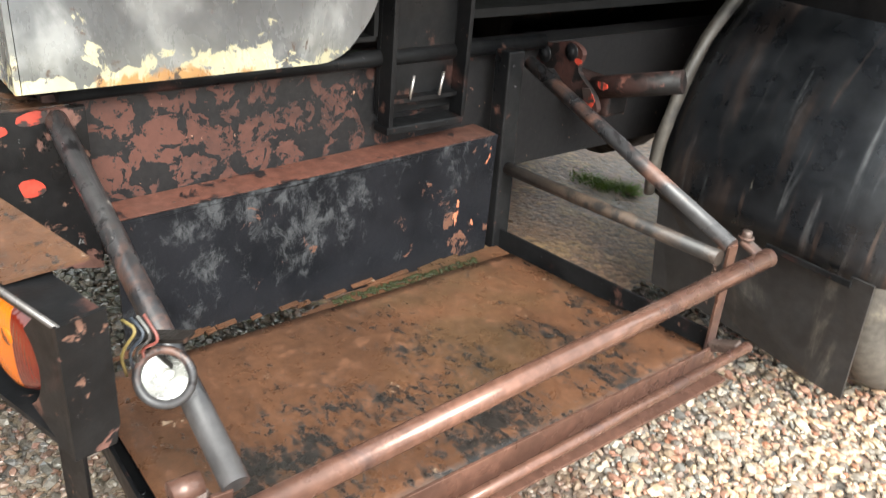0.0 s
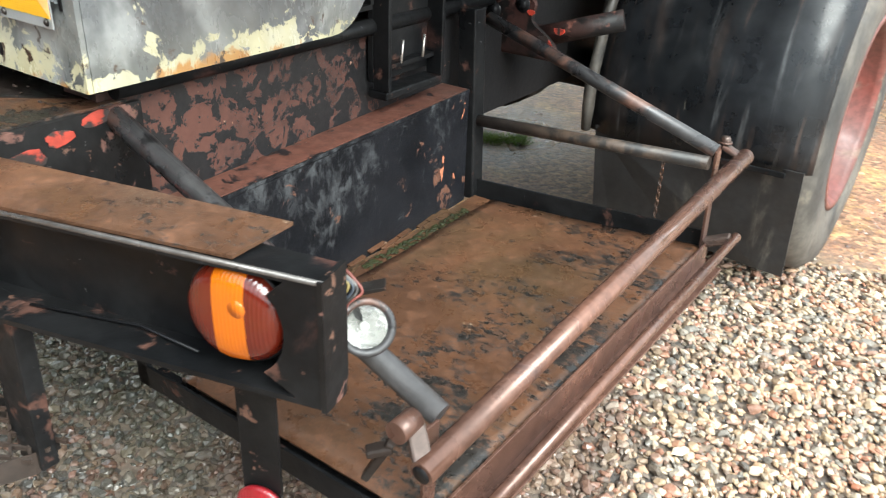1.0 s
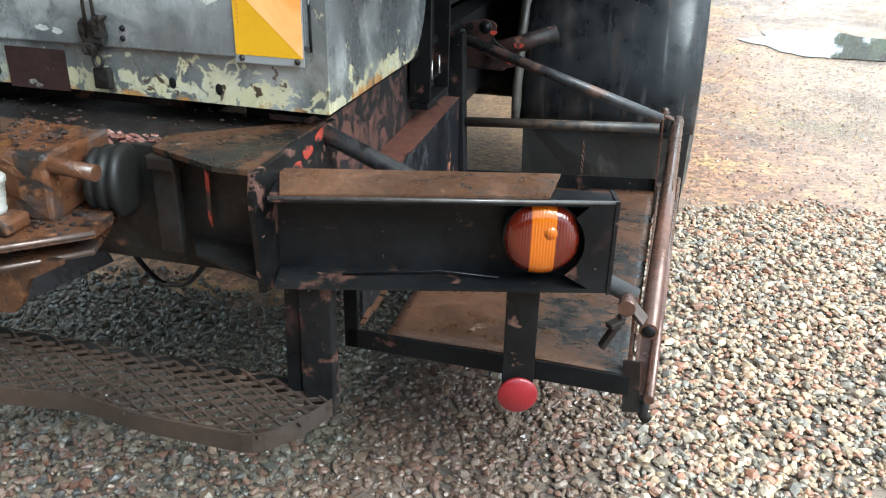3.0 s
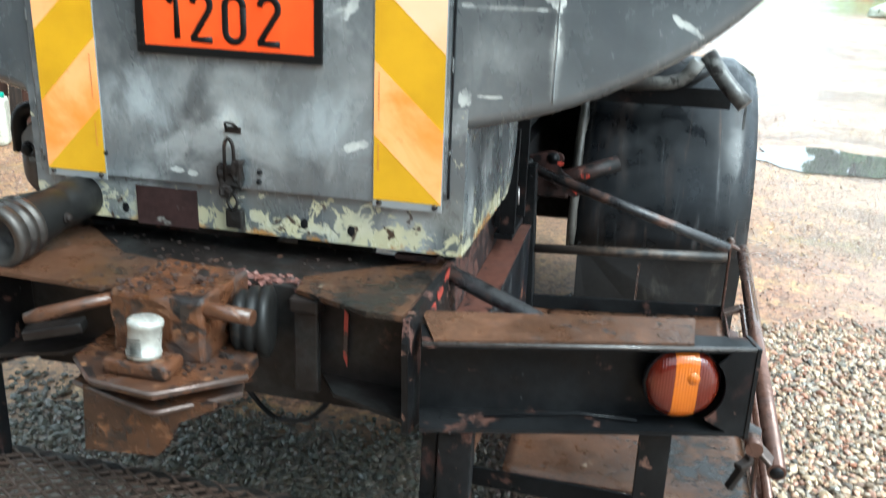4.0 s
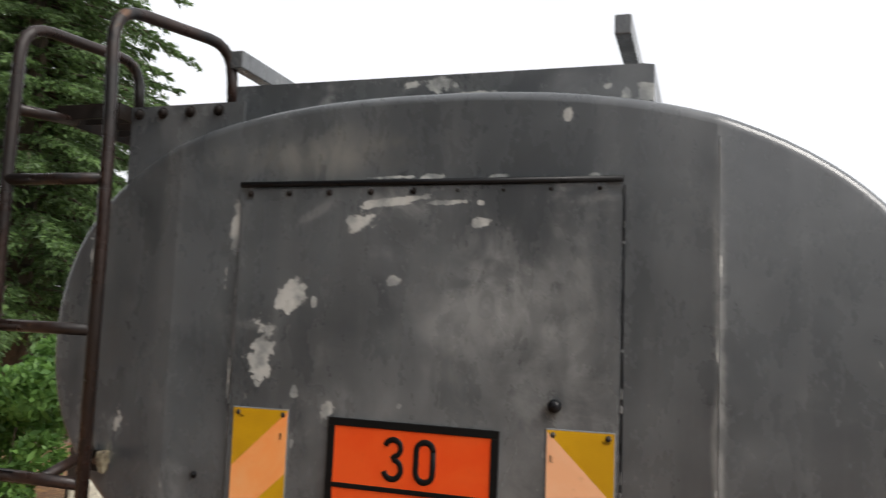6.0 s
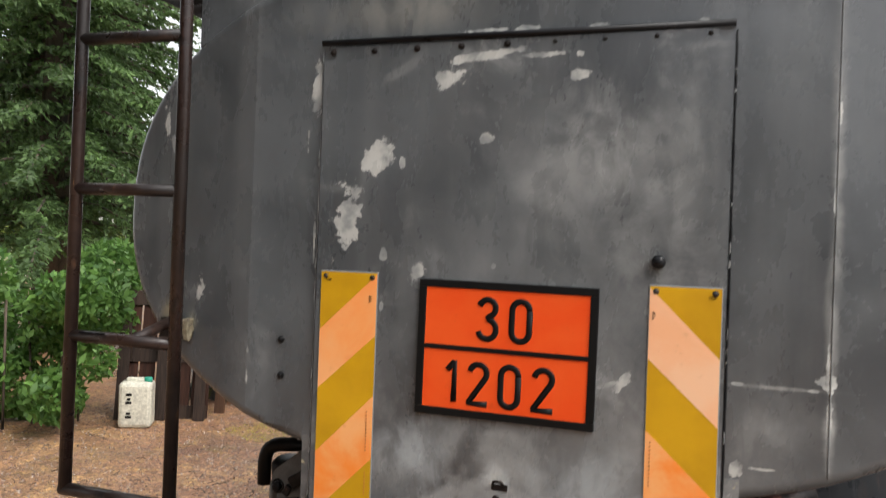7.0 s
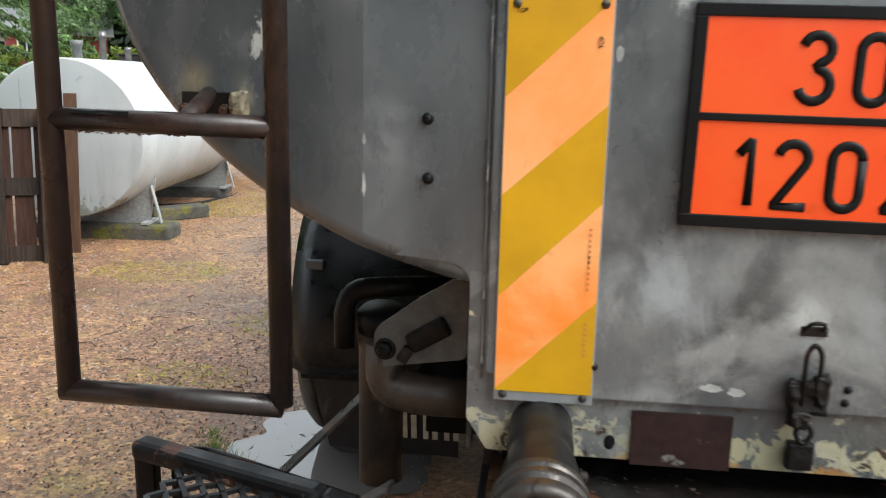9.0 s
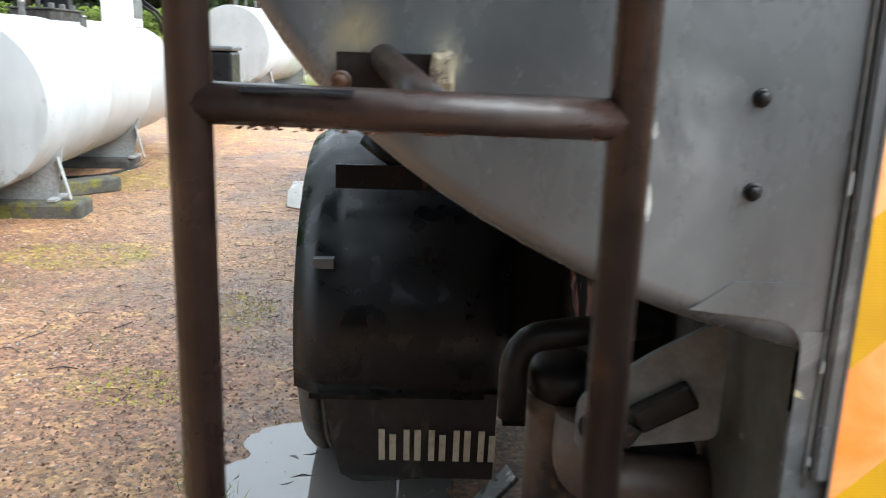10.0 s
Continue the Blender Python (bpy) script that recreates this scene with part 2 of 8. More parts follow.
rim_tan = worn("rim_tan", (0.065, 0.056, 0.046), (0.035, 0.031, 0.027), [((0.015, 0.014, 0.013), 14, 0.52, 0.62, 0.6, (1, 0.4, 0.4)), ((0.15, 0.13, 0.105), 30, 0.62, 0.7, 0.7, (1, 0.4, 0.4))], rough=0.6, bump=0.4)
flap_rubber = worn("flap_rubber", (0.011, 0.011, 0.012), (0.02, 0.019, 0.019),
                   [((0.13, 0.115, 0.095), 5, 0.6, 0.75, 0.7, (1.5, 1, 0.4)), ((0.2, 0.18, 0.15), 16, 0.7, 0.8, 0.7, (1, 1, 0.3))], rough=0.5, bump=0.25)
tyre_rubber = worn("tyre_rubber", (0.03, 0.029, 0.028), (0.12, 0.105, 0.088), [((0.2, 0.17, 0.13), 6, 0.55, 0.75, 0.85, ONE)], rough=0.7, bump=0.4)
rim_red = worn("rim_red", (0.17, 0.045, 0.035), (0.1, 0.042, 0.034), [((0.2, 0.13, 0.1), 9, 0.58, 0.7, 0.7, ONE)], rough=0.5)
red_paint = worn("red_paint", (0.42, 0.045, 0.025), (0.3, 0.04, 0.025), [((0.03, 0.022, 0.02), 14, 0.5, 0.56, 0.4, ONE)], rough=0.4)
# near-black: the dark below the tank and inside the cabinet is put into colour
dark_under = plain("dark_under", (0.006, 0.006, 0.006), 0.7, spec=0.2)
steel_bright = plain("steel_bright", (0.55, 0.52, 0.49), 0.3, 0.9, dirt=0.5, scale=40)
black_plastic = plain("black_plastic", (0.008, 0.008, 0.009), 0.35, spec=0.2)
grey_plastic = plain("grey_plastic", (0.09, 0.095, 0.1), 0.4)
hose_rubber = worn("hose_rubber", (0.014, 0.0135, 0.013), (0.009, 0.0085, 0.008), [((0.09, 0.07, 0.05), 8, 0.6, 0.72, 0.6, ONE), ((0.09, 0.05, 0.033), 5, 0.6, 0.7, 0.6, ONE)], rough=0.45, bump=0.3, spec=0.2)
alloy = plain("alloy", (0.19, 0.18, 0.17), 0.4, 0.85, dirt=0.5, scale=30)
bracket_grey = worn("bracket_grey", (0.1, 0.103, 0.1), (0.15, 0.153, 0.147), [((0.035, 0.033, 0.03), 7, 0.6, 0.7, 0.5, ONE), ((0.5, 0.48, 0.42), 14, 0.7, 0.76, 0.6, ONE)], rough=0.45)
worn_steel = worn("worn_steel", (0.1, 0.092, 0.088), (0.06, 0.05, 0.045), [((0.11, 0.055, 0.035), 12, 0.58, 0.68, 0.5, ONE)], rough=0.35, metal=0.4, bump=0.3)
dull_alloy = worn("dull_alloy", (0.075, 0.068, 0.062), (0.045, 0.038, 0.033), [((0.025, 0.02, 0.018), 18, 0.52, 0.6, 0.5, ONE)], rough=0.42, metal=0.5, bump=0.4)
clamp_metal = worn("clamp_metal", (0.14, 0.1, 0.085), (0.09, 0.065, 0.055), [((0.11, 0.06, 0.045), 20, 0.55, 0.65, 0.5, ONE)], rough=0.38, metal=0.5)
seam_paint = worn("seam_paint", (0.2, 0.205, 0.2), (0.13, 0.137, 0.14), [((0.42, 0.42, 0.4), 14, 0.56, 0.64, 0.5, (1, 1, 0.3))], rough=0.4, scale=9)
pin_white = plain("pin_white", (0.42, 0.41, 0.37), 0.3, 0.3, dirt=0.6, scale=40)
white_lid = plain("white_lid", (0.62, 0.62, 0.58), 0.4, dirt=0.5, scale=30)


def grey_paint(name, patches=(), chips=(0.7, 0.74), low_edge=None, clouds=(), cloudy=1.0):
    """Faded grey lorry paint with chalky clouds, rain streaks and flaked spots down to a pale primer; patches: (x, z, rx, rz, degrees)."""
    n = Nodes(name)
    cloud = n.nz(2.3, 6, 0.6, 0.4)
    col = n.mix(n.step(cloud, 0.36, 0.68), (0.055, 0.06, 0.064), (0.104, 0.112, 0.117))
    soft = n.nz(4.0, 5, 0.55, 0.8, n.at((1, 1, 0.8), (1.9, 4.2, 8.8)))
    col = n.mix(n.step(soft, 0.52, 0.7, 0.0, 0.6 * cloudy), col, (0.16, 0.165, 0.167))
    streak = n.nz(5.0, 5, 0.6, 0.0, n.at((1.6, 1.6, 0.12)))
    col = n.mix(n.step(streak, 0.45, 0.75, 0.0, 0.5), col, (0.165, 0.171, 0.172))
    chalk = n.nz(4.4, 6, 0.6, 0.6, n.at(ONE, (3.1, 7.7, 1.3)))
    low = n.step(n.axis(2), 0.95, 1.75, 0.12, 0.0)
    col = n.mix(n.step(n.calc("ADD", chalk, low), 0.58, 0.75, 0.0, 0.75 * cloudy), col, (0.3, 0.305, 0.3))
    grime = n.nz(9, 6, 0.7, 0.2, n.at((1, 1, 0.5), (9, 2, 4)))
    col = n.mix(n.step(grime, 0.58, 0.8, 0.0, 0.55), col, (0.07, 0.07, 0.068))
    drift = n.nz(6, 7, 0.68, 0.8, n.at(ONE, (5, 1, 7)))
    wisp = n.nz(11, 6, 0.6, 1.2, n.at((1.2, 1, 0.7), (2, 6, 3)))
    for x, z, rx, rz, amount, tone in clouds:
        flat = n.tree.nodes.new("ShaderNodeVectorMath")
        flat.operation = "MULTIPLY"
        n.put(flat.inputs[0], n.at((rx, 1, rz), (x, 0, z), (0, 0, 0), "TEXTURE"))
        flat.inputs[1].default_value = (1, 0, 1)
        span = n.tree.nodes.new("ShaderNodeVectorMath")
        span.operation = "LENGTH"
        n.put(span.inputs[0], flat.outputs[0])
        d = n.calc("ADD", span.outputs["Value"], n.calc("MULTIPLY", n.calc("SUBTRACT", drift, 0.5), 2.6))
        col = n.mix(n.calc("MULTIPLY", n.step(d, -0.1, 1.45, amount, 0.0), n.step(wisp, 0.34, 0.58, 0.35, 1.15)), col, tone)
    fine = n.nz(120, 4, 0.7)
    col = n.mix(0.3, col, n.mix(fine, (0.6, 0.6, 0.6), (1.4, 1.4, 1.4)), "MULTIPLY")
    flake = n.nz(21 if low_edge else 13, 8, 0.62, 0.5, n.at(ONE, (2, 5, 8)))
    edge = n.nz(9, 8, 0.65, 0.8)
    chip = n.step(flake, chips[0], chips[1])
    if low_edge:
        bottom, top = low_edge
        near = n.step(n.axis(2), bottom, top, 0.2, 0.0)
        chip = n.calc("MAXIMUM", chip, n.step(n.calc("ADD", flake, near), 0.66, 0.69))
    for x, z, rx, rz, deg in patches:
        v = n.at((rx, 1, rz), (x, 0, z), (0, radians(deg), 0), "TEXTURE")
        node = n.tree.nodes.new("ShaderNodeVectorMath")
        node.operation = "MULTIPLY"
        n.put(node.inputs[0], v)
        node.inputs[1].default_value = (1, 0, 1)
        size = n.tree.nodes.new("ShaderNodeVectorMath")
        size.operation = "LENGTH"
        n.put(size.inputs[0], node.outputs[0])
        d = n.calc("ADD", size.outputs["Value"], n.calc("ADD", n.calc("MULTIPLY", n.calc("SUBTRACT", edge, 0.5), 3.4), n.calc("MULTIPLY", n.calc("SUBTRACT", n.nz(34, 7, 0.75), 0.5), 3.2)))
        chip = n.calc("MAXIMUM", chip, n.step(d, 0.85, 1.0, 1.0, 0.0))
    pale = n.mix(n.step(n.nz(20, 5), 0.35, 0.6), (0.24, 0.25, 0.245), (0.5, 0.5, 0.47))
    if low_edge:
        pale = n.mix(n.step(n.nz(8, 5), 0.3, 0.55), n.mix(0.5, pale, CREAM), CREAM)
    col = n.mix(chip, col, pale)
    if low_edge:
        dull = n.step(n.nz(5, 6, 0.6, 0.3, n.at(ONE, (1, 8, 3))), 0.42, 0.62, 0.0, 0.6)
        col = n.mix(n.calc("MULTIPLY", dull, n.step(n.axis(2), low_edge[0], low_edge[1] + 0.03, 1.0, 0.0)), col, n.mix(0.5, col, (0.15, 0.145, 0.1)))
        rust = n.step(n.calc("ADD", n.nz(7, 7, 0.65, 0.5, n.at(ONE, (4, 4, 1))), n.step(n.axis(2), low_edge[0], low_edge[0] + 0.05, 0.22, 0.0)), 0.7, 0.76)
        col = n.mix(rust, col, n.mix(n.nz(30, 4), (0.24, 0.1, 0.03), (0.42, 0.24, 0.08)))
    if low_edge:
        pits = n.step(n.calc("ADD", n.nz(24, 6, 0.65, 0.4, n.at(ONE, (6, 3, 2))), n.step(n.axis(2), low_edge[0], low_edge[1], 0.06, 0.0)), 0.64, 0.68)
        col = n.mix(pits, col, n.mix(fine, (0.02, 0.016, 0.013), (0.075, 0.045, 0.028)))
    n.bump(n.calc("SUBTRACT", n.calc("MULTIPLY", fine, 0.2), n.calc("MULTIPLY", chip, 0.6)), 0.25, 0.003)
    return n.done(col, n.step(grime, 0.3, 0.7, 0.2, 0.36), 0.0, 0.9)


PALE = (0.38, 0.38, 0.36)
cover_paint = grey_paint("cover_paint", [(-0.476, 2.0, 0.016, 0.06, 0), (0.026, 2.128, 0.03, 0.008, -4), (-0.06, 2.13, 0.05, 0.004, 0), (0.185, 2.126, 0.02, 0.006, 0), (0.337, 2.259, 0.009, 0.012, 0), (0.4, 2.125, 0.012, 0.005, 0),
                                         (-0.957, 1.946, 0.014, 0.05, 0), (-0.93, 1.9, 0.01, 0.02, 0), (-0.815, 1.516, 0.016, 0.024, 0), (-0.5, 1.9, 0.004, 0.03, 0), (-0.475, 1.65, 0.003, 0.05, 0),
                                         (0.655, 1.33, 0.008, 0.075, 0), (0.65, 1.405, 0.016, 0.014, 0), (0.625, 1.388, 0.022, 0.005, 0), (0.485, 1.39, 0.012, 0.004, 0), (0.657, 1.93, 0.004, 0.02, 0), (0.653, 1.76, 0.003, 0.03, 0), (0.65, 1.44, 0.004, 0.03, 0),
                                         (0.488, 1.222, 0.014, 0.014, 0), (0.54, 1.225, 0.03, 0.004, 0), (0.889, 1.365, 0.03, 0.006, 30), (-0.649, 1.375, 0.0028, 0.008, 0), (-0.649, 1.31, 0.0025, 0.02, 0)], chips=(0.735, 0.76), cloudy=0.3,
                         clouds=[(-0.927, 1.447, 0.036, 0.045, 0.85, (0.3, 0.25, 0.15)), (-0.844, 1.437, 0.022, 0.035, 0.75, (0.36, 0.34, 0.26)), (-0.62, 1.35, 0.05, 0.12, 0.4, (0.3, 0.31, 0.31)),
                                 (0.655, 1.7, 0.012, 0.5, 0.45, PALE), (0.57, 1.388, 0.1, 0.004, 0.7, PALE), (0.655, 1.3, 0.012, 0.09, 0.7, PALE), (-0.264, 2.19, 0.24, 0.06, 0.4, (0.33, 0.32, 0.28)), (0.55, 1.3, 0.08, 0.07, 0.5, (0.3, 0.305, 0.3))])
door_paint = grey_paint("door_paint", [(-0.384, 1.7, 0.034, 0.085, 8), (-0.316, 1.845, 0.028, 0.045, 35), (-0.249, 1.834, 0.006, 0.012, 0), (-0.145, 2.025, 0.04, 0.024, -8), (-0.06, 2.07, 0.09, 0.01, -8),
                                       (0.069, 2.067, 0.05, 0.007, 0), (0.156, 2.023, 0.022, 0.013, -20), (0.15, 2.065, 0.01, 0.008, 0), (-0.202, 1.588, 0.02, 0.022, 0), (-0.288, 1.622, 0.009, 0.014, 0),
                                       (-0.002, 1.14, 0.02, 0.018, 0), (-0.052, 1.886, 0.016, 0.01, 0), (-0.026, 1.604, 0.006, 0.008, 0), (0.265, 1.383, 0.012, 0.035, 30), (0.235, 1.37, 0.03, 0.005, -20), (0.277, 1.115, 0.03, 0.008, -20), (-0.13, 1.03, 0.02, 0.006, 0), (-0.09, 1.025, 0.012, 0.006, 0), (-0.29, 1.5, 0.005, 0.014, 0)], chips=(0.755, 0.78),
                        clouds=[(0.18, 1.83, 0.13, 0.15, 0.75, (0.31, 0.315, 0.31)), (0.33, 1.78, 0.1, 0.2, 0.65, (0.29, 0.295, 0.29)), (0.1, 1.5, 0.4, 0.4, 0.35, (0.24, 0.25, 0.25)), (0.105, 1.736, 0.035, 0.035, 0.55, (0.27, 0.275, 0.27)), (0.065, 1.69, 0.045, 0.03, 0.5, (0.27, 0.275, 0.27)),
                                (-0.208, 1.16, 0.1, 0.08, 0.8, (0.345, 0.37, 0.38)), (0.2, 1.14, 0.15, 0.07, 0.75, (0.335, 0.36, 0.37)), (0.0, 1.142, 0.042, 0.04, 1.0, (0.56, 0.57, 0.56)), (0.0, 1.145, 0.03, 0.028, 1.0, (0.6, 0.61, 0.6)), (0.3, 1.25, 0.05, 0.1, 0.5, (0.3, 0.305, 0.3)), (-0.27, 1.72, 0.09, 0.3, 0.5, (0.085, 0.088, 0.09)), (-0.1, 1.95, 0.2, 0.1, 0.5, (0.09, 0.093, 0.095))])
strip_paint = grey_paint("strip_paint", [], chips=(0.6, 0.64), low_edge=(0.9, 1.06))
side_paint = grey_paint("side_paint", [], chips=(0.735, 0.76), low_edge=(0.9, 0.985))
tank_paint = grey_paint("tank_paint", [], chips=(0.72, 0.76))
guard_paint = grey_paint("guard_paint", [(0.0, 2.38, 0.04, 0.018, 0), (-0.07, 2.384, 0.022, 0.012, 0), (0.5, 2.335, 0.02, 0.022, 0), (0.456, 2.333, 0.012, 0.012, 0), (0.41, 2.353, 0.01, 0.008, 0), (0.1, 2.355, 0.05, 0.006, 0)], chips=(0.74, 0.765))

yellow_sheet = Nodes("yellow_sheet")
_y = yellow_sheet
_w = _y.tree.nodes.new("ShaderNodeTexWave")
_w.wave_type, _w.bands_direction = "BANDS", "Z"
_w.inputs["Scale"].default_value = 95
_y.put(_w.inputs["Vector"], _y.obj)
_c = _y.mix(_y.step(_y.nz(6, 5), 0.35, 0.7), (0.66, 0.36, 0.007), (0.54, 0.285, 0.006))
_c = _y.mix(_y.calc("MULTIPLY", _w.outputs["Fac"], 0.14), _c, (0.38, 0.21, 0.006))
_y.bump(_w.outputs["Fac"], 0.06, 0.0006)
yellow_sheet = _y.done(_c, 0.33)


def reflective(name, a, b):
    n = Nodes(name)
    c = n.mix(n.step(n.nz(5, 5, 0.6, 0.6), 0.36, 0.62), a, b)
    c = n.mix(n.step(n.nz(28, 6, 0.7), 0.6, 0.75, 0.0, 0.35), c, tuple(v * 0.55 for v in a))
    n.bump(n.nz(300, 2), 0.1, 0.001)
    return n.done(c, 0.33)


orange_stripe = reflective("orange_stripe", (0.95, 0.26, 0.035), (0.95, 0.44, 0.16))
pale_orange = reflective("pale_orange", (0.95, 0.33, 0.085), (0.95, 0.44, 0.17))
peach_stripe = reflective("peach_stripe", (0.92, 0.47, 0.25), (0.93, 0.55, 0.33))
plate_orange = reflective("plate_orange", (0.83, 0.075, 0.008), (0.86, 0.10, 0.014))
plate_black = plain("plate_black", (0.007, 0.007, 0.007), 0.42, spec=0.15)
board_grey = plain("board_grey", (0.3, 0.31, 0.31), 0.4, 0.3)


def lens(name, col, rough=0.12):
    n = Nodes(name)
    w = n.tree.nodes.new("ShaderNodeTexWave")
    w.inputs["Scale"].default_value = 60
    n.put(w.inputs["Vector"], n.obj)
    n.bump(w.outputs["Fac"], 0.18, 0.002)
    n.put(n.bsdf.inputs["Coat Weight"], 0.25)
    n.put(n.bsdf.inputs["Subsurface Weight"], 0.12)
    n.put(n.bsdf.inputs["Subsurface Radius"], (0.02, 0.01, 0.004))
    return n.done(n.mix(n.step(n.nz(20, 4), 0.5, 0.8, 0, 0.3), col, tuple(v * 0.4 for v in col)), rough)


amber_lens = lens("amber_lens", (0.42, 0.1, 0.003))
red_lens = lens("red_lens", (0.085, 0.009, 0.004))
reflector_red = lens("reflector_red", (0.2, 0.008, 0.013), 0.3)
mirror_cup = plain("mirror_cup", (0.62, 0.62, 0.61), 0.22, 0.9, dirt=0.6, scale=90)

gravel_mat = Nodes("gravel_mat")
_g = gravel_mat
_i = _g.island()
_c = _g.ramp(_i, [(0.0, (0.05, 0.048, 0.046)), (0.09, (0.25, 0.19, 0.135)), (0.2, (0.36, 0.3, 0.22)), (0.31, (0.12, 0.118, 0.11)), (0.41, (0.25, 0.12, 0.08)), (0.5, (0.38, 0.29, 0.215)), (0.6, (0.15, 0.152, 0.14)),
                  (0.7, (0.33, 0.18, 0.135)), (0.8, (0.46, 0.41, 0.34)), (0.9, (0.22, 0.215, 0.2)), (1.0, (0.08, 0.08, 0.078))])
_c = _g.mix(0.6, _c, _g.mix(_g.nz(90, 6, 0.7), (0.45, 0.45, 0.45), (1.5, 1.5, 1.5)), "MULTIPLY")
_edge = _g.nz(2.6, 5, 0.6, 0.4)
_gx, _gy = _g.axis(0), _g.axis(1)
# stones darkened toward the lorry: its shade, put into their colour
_under_shade = _g.step(_g.calc("ADD", _gx, _g.calc("MULTIPLY", _edge, 1.1)), 0.9, 1.7, 1.0, 0.0)
_c = _g.mix(_g.calc("MULTIPLY", _under_shade, 0.72), _c, _g.mix(1.0, _c, (0.34, 0.29, 0.26), "MULTIPLY"))
# stones right of the lorry lightened, to paint in its brighter open side
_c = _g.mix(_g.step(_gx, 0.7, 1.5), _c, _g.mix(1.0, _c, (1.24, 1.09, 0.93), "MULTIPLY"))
# algae tint under the lorry, darkened further to carry the shade there
_alga_shade = _g.calc("MULTIPLY", _g.step(_g.calc("ADD", _gx, _g.calc("MULTIPLY", _edge, 0.8)), 0.75, 1.05, 1.0, 0.0), _g.step(_g.calc("ADD", _gy, _g.calc("MULTIPLY", _edge, 0.7)), 0.2, 0.5))
_c = _g.mix(_g.calc("MULTIPLY", _alga_shade, 0.6), _c, _g.mix(_g.nz(20, 5), (0.03, 0.033, 0.022), (0.085, 0.088, 0.068)))
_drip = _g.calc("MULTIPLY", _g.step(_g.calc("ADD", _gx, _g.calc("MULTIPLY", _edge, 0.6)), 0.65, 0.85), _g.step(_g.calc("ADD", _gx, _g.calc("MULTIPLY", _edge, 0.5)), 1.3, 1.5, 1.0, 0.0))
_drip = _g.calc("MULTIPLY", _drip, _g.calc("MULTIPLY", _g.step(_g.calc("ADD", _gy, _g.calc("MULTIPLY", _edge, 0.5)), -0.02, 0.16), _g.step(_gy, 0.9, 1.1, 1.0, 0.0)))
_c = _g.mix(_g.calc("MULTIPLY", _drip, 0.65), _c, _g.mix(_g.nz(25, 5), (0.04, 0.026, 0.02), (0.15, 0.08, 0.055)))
_g.bump(_g.nz(160, 4, 0.6), 0.25, 0.003)
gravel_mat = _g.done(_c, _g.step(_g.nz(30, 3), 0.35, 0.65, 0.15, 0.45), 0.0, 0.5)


def soil(name):
    """Wet sand-coloured ground with reddish grit, ochre leaf litter and moss, pale gravel beside the lorry, and sky
    glare painted on the right yard.
    """
    n = Nodes(name)
    x, y = n.axis(0), n.axis(1)
    big = n.nz(0.55, 6, 0.6, 0.3)
    mid = n.nz(4.5, 7, 0.68, 0.2)
    fine = n.nz(48, 6, 0.75)
    col = n.mix(n.step(big, 0.35, 0.65), (0.23, 0.125, 0.08), (0.285, 0.175, 0.1))
    col = n.mix(n.step(mid, 0.48, 0.66, 0.0, 0.9), col, (0.38, 0.25, 0.11))
    moss = n.calc("MULTIPLY", n.step(n.nz(1.4, 6, 0.65, 0.5, n.at(ONE, (3, 1, 0))), 0.58, 0.7), n.step(fine, 0.4, 0.6))
    col = n.mix(moss, col, (0.2, 0.19, 0.035))
    v = n.tree.nodes.new("ShaderNodeTexVoronoi")
    v.inputs["Scale"].default_value = 42
    n.put(v.inputs["Vector"], n.obj)
    grit = n.ramp(n.axis(0, v.outputs["Color"]), [(0.0, (0.5, 0.42, 0.38)), (0.35, (1.0, 0.92, 0.82)), (0.7, (1.4, 1.2, 0.98)), (0.93, (2.1, 1.95, 1.75)), (1.0, (0.35, 0.3, 0.3))])
    col = n.mix(0.8, col, grit, "MULTIPLY")
    col = n.mix(0.7, col, n.mix(n.step(fine, 0.3, 0.7), (0.35, 0.35, 0.35), (1.65, 1.65, 1.65)), "MULTIPLY")
    bed = n.calc("MULTIPLY", n.calc("MULTIPLY", n.step(x, -1.3, -0.9), n.step(n.calc("SUBTRACT", y, n.step(x, 0.1, 0.6, 0.0, 1.45)), 0.55, 0.85, 1.0, 0.0)), n.step(y, -1.3, -0.9))
    pebble = n.ramp(n.axis(1, v.outputs["Color"]), [(0.0, (0.08, 0.075, 0.07)), (0.4, (0.24, 0.19, 0.15)), (0.7, (0.3, 0.24, 0.18)), (1.0, (0.2, 0.14, 0.11))])
    col = n.mix(bed, col, n.mix(0.6, pebble, n.mix(v.outputs["Distance"], (1.2, 1.2, 1.2), (0.2, 0.2, 0.2)), "MULTIPLY"))
    # paler sand on the right, with the sky's glare put into its colour
    sandy_glare = n.calc("MULTIPLY", n.step(x, 1.2, 3.0), n.step(y, 17.0, 18.5, 1.0, 0.0))
    col = n.mix(n.calc("MULTIPLY", sandy_glare, 0.72), col, n.mix(mid, (0.36, 0.26, 0.2), (0.55, 0.43, 0.34)))
    wet = n.step(n.nz(0.8, 5, 0.6, 0.4, n.at(ONE, (6, 2, 0))), 0.46, 0.62)
    col = n.mix(n.calc("MULTIPLY", wet, 0.45), col, (0.075, 0.055, 0.045))
    edge = n.calc("MULTIPLY", mid, 0.35)
    dry = n.calc("MULTIPLY", n.calc("MULTIPLY", n.step(n.calc("ADD", x, edge), -0.75, -0.55), n.step(n.calc("SUBTRACT", x, edge), 0.55, 0.8, 1.0, 0.0)), n.step(n.calc("ADD", y, edge), 1.5, 1.9))
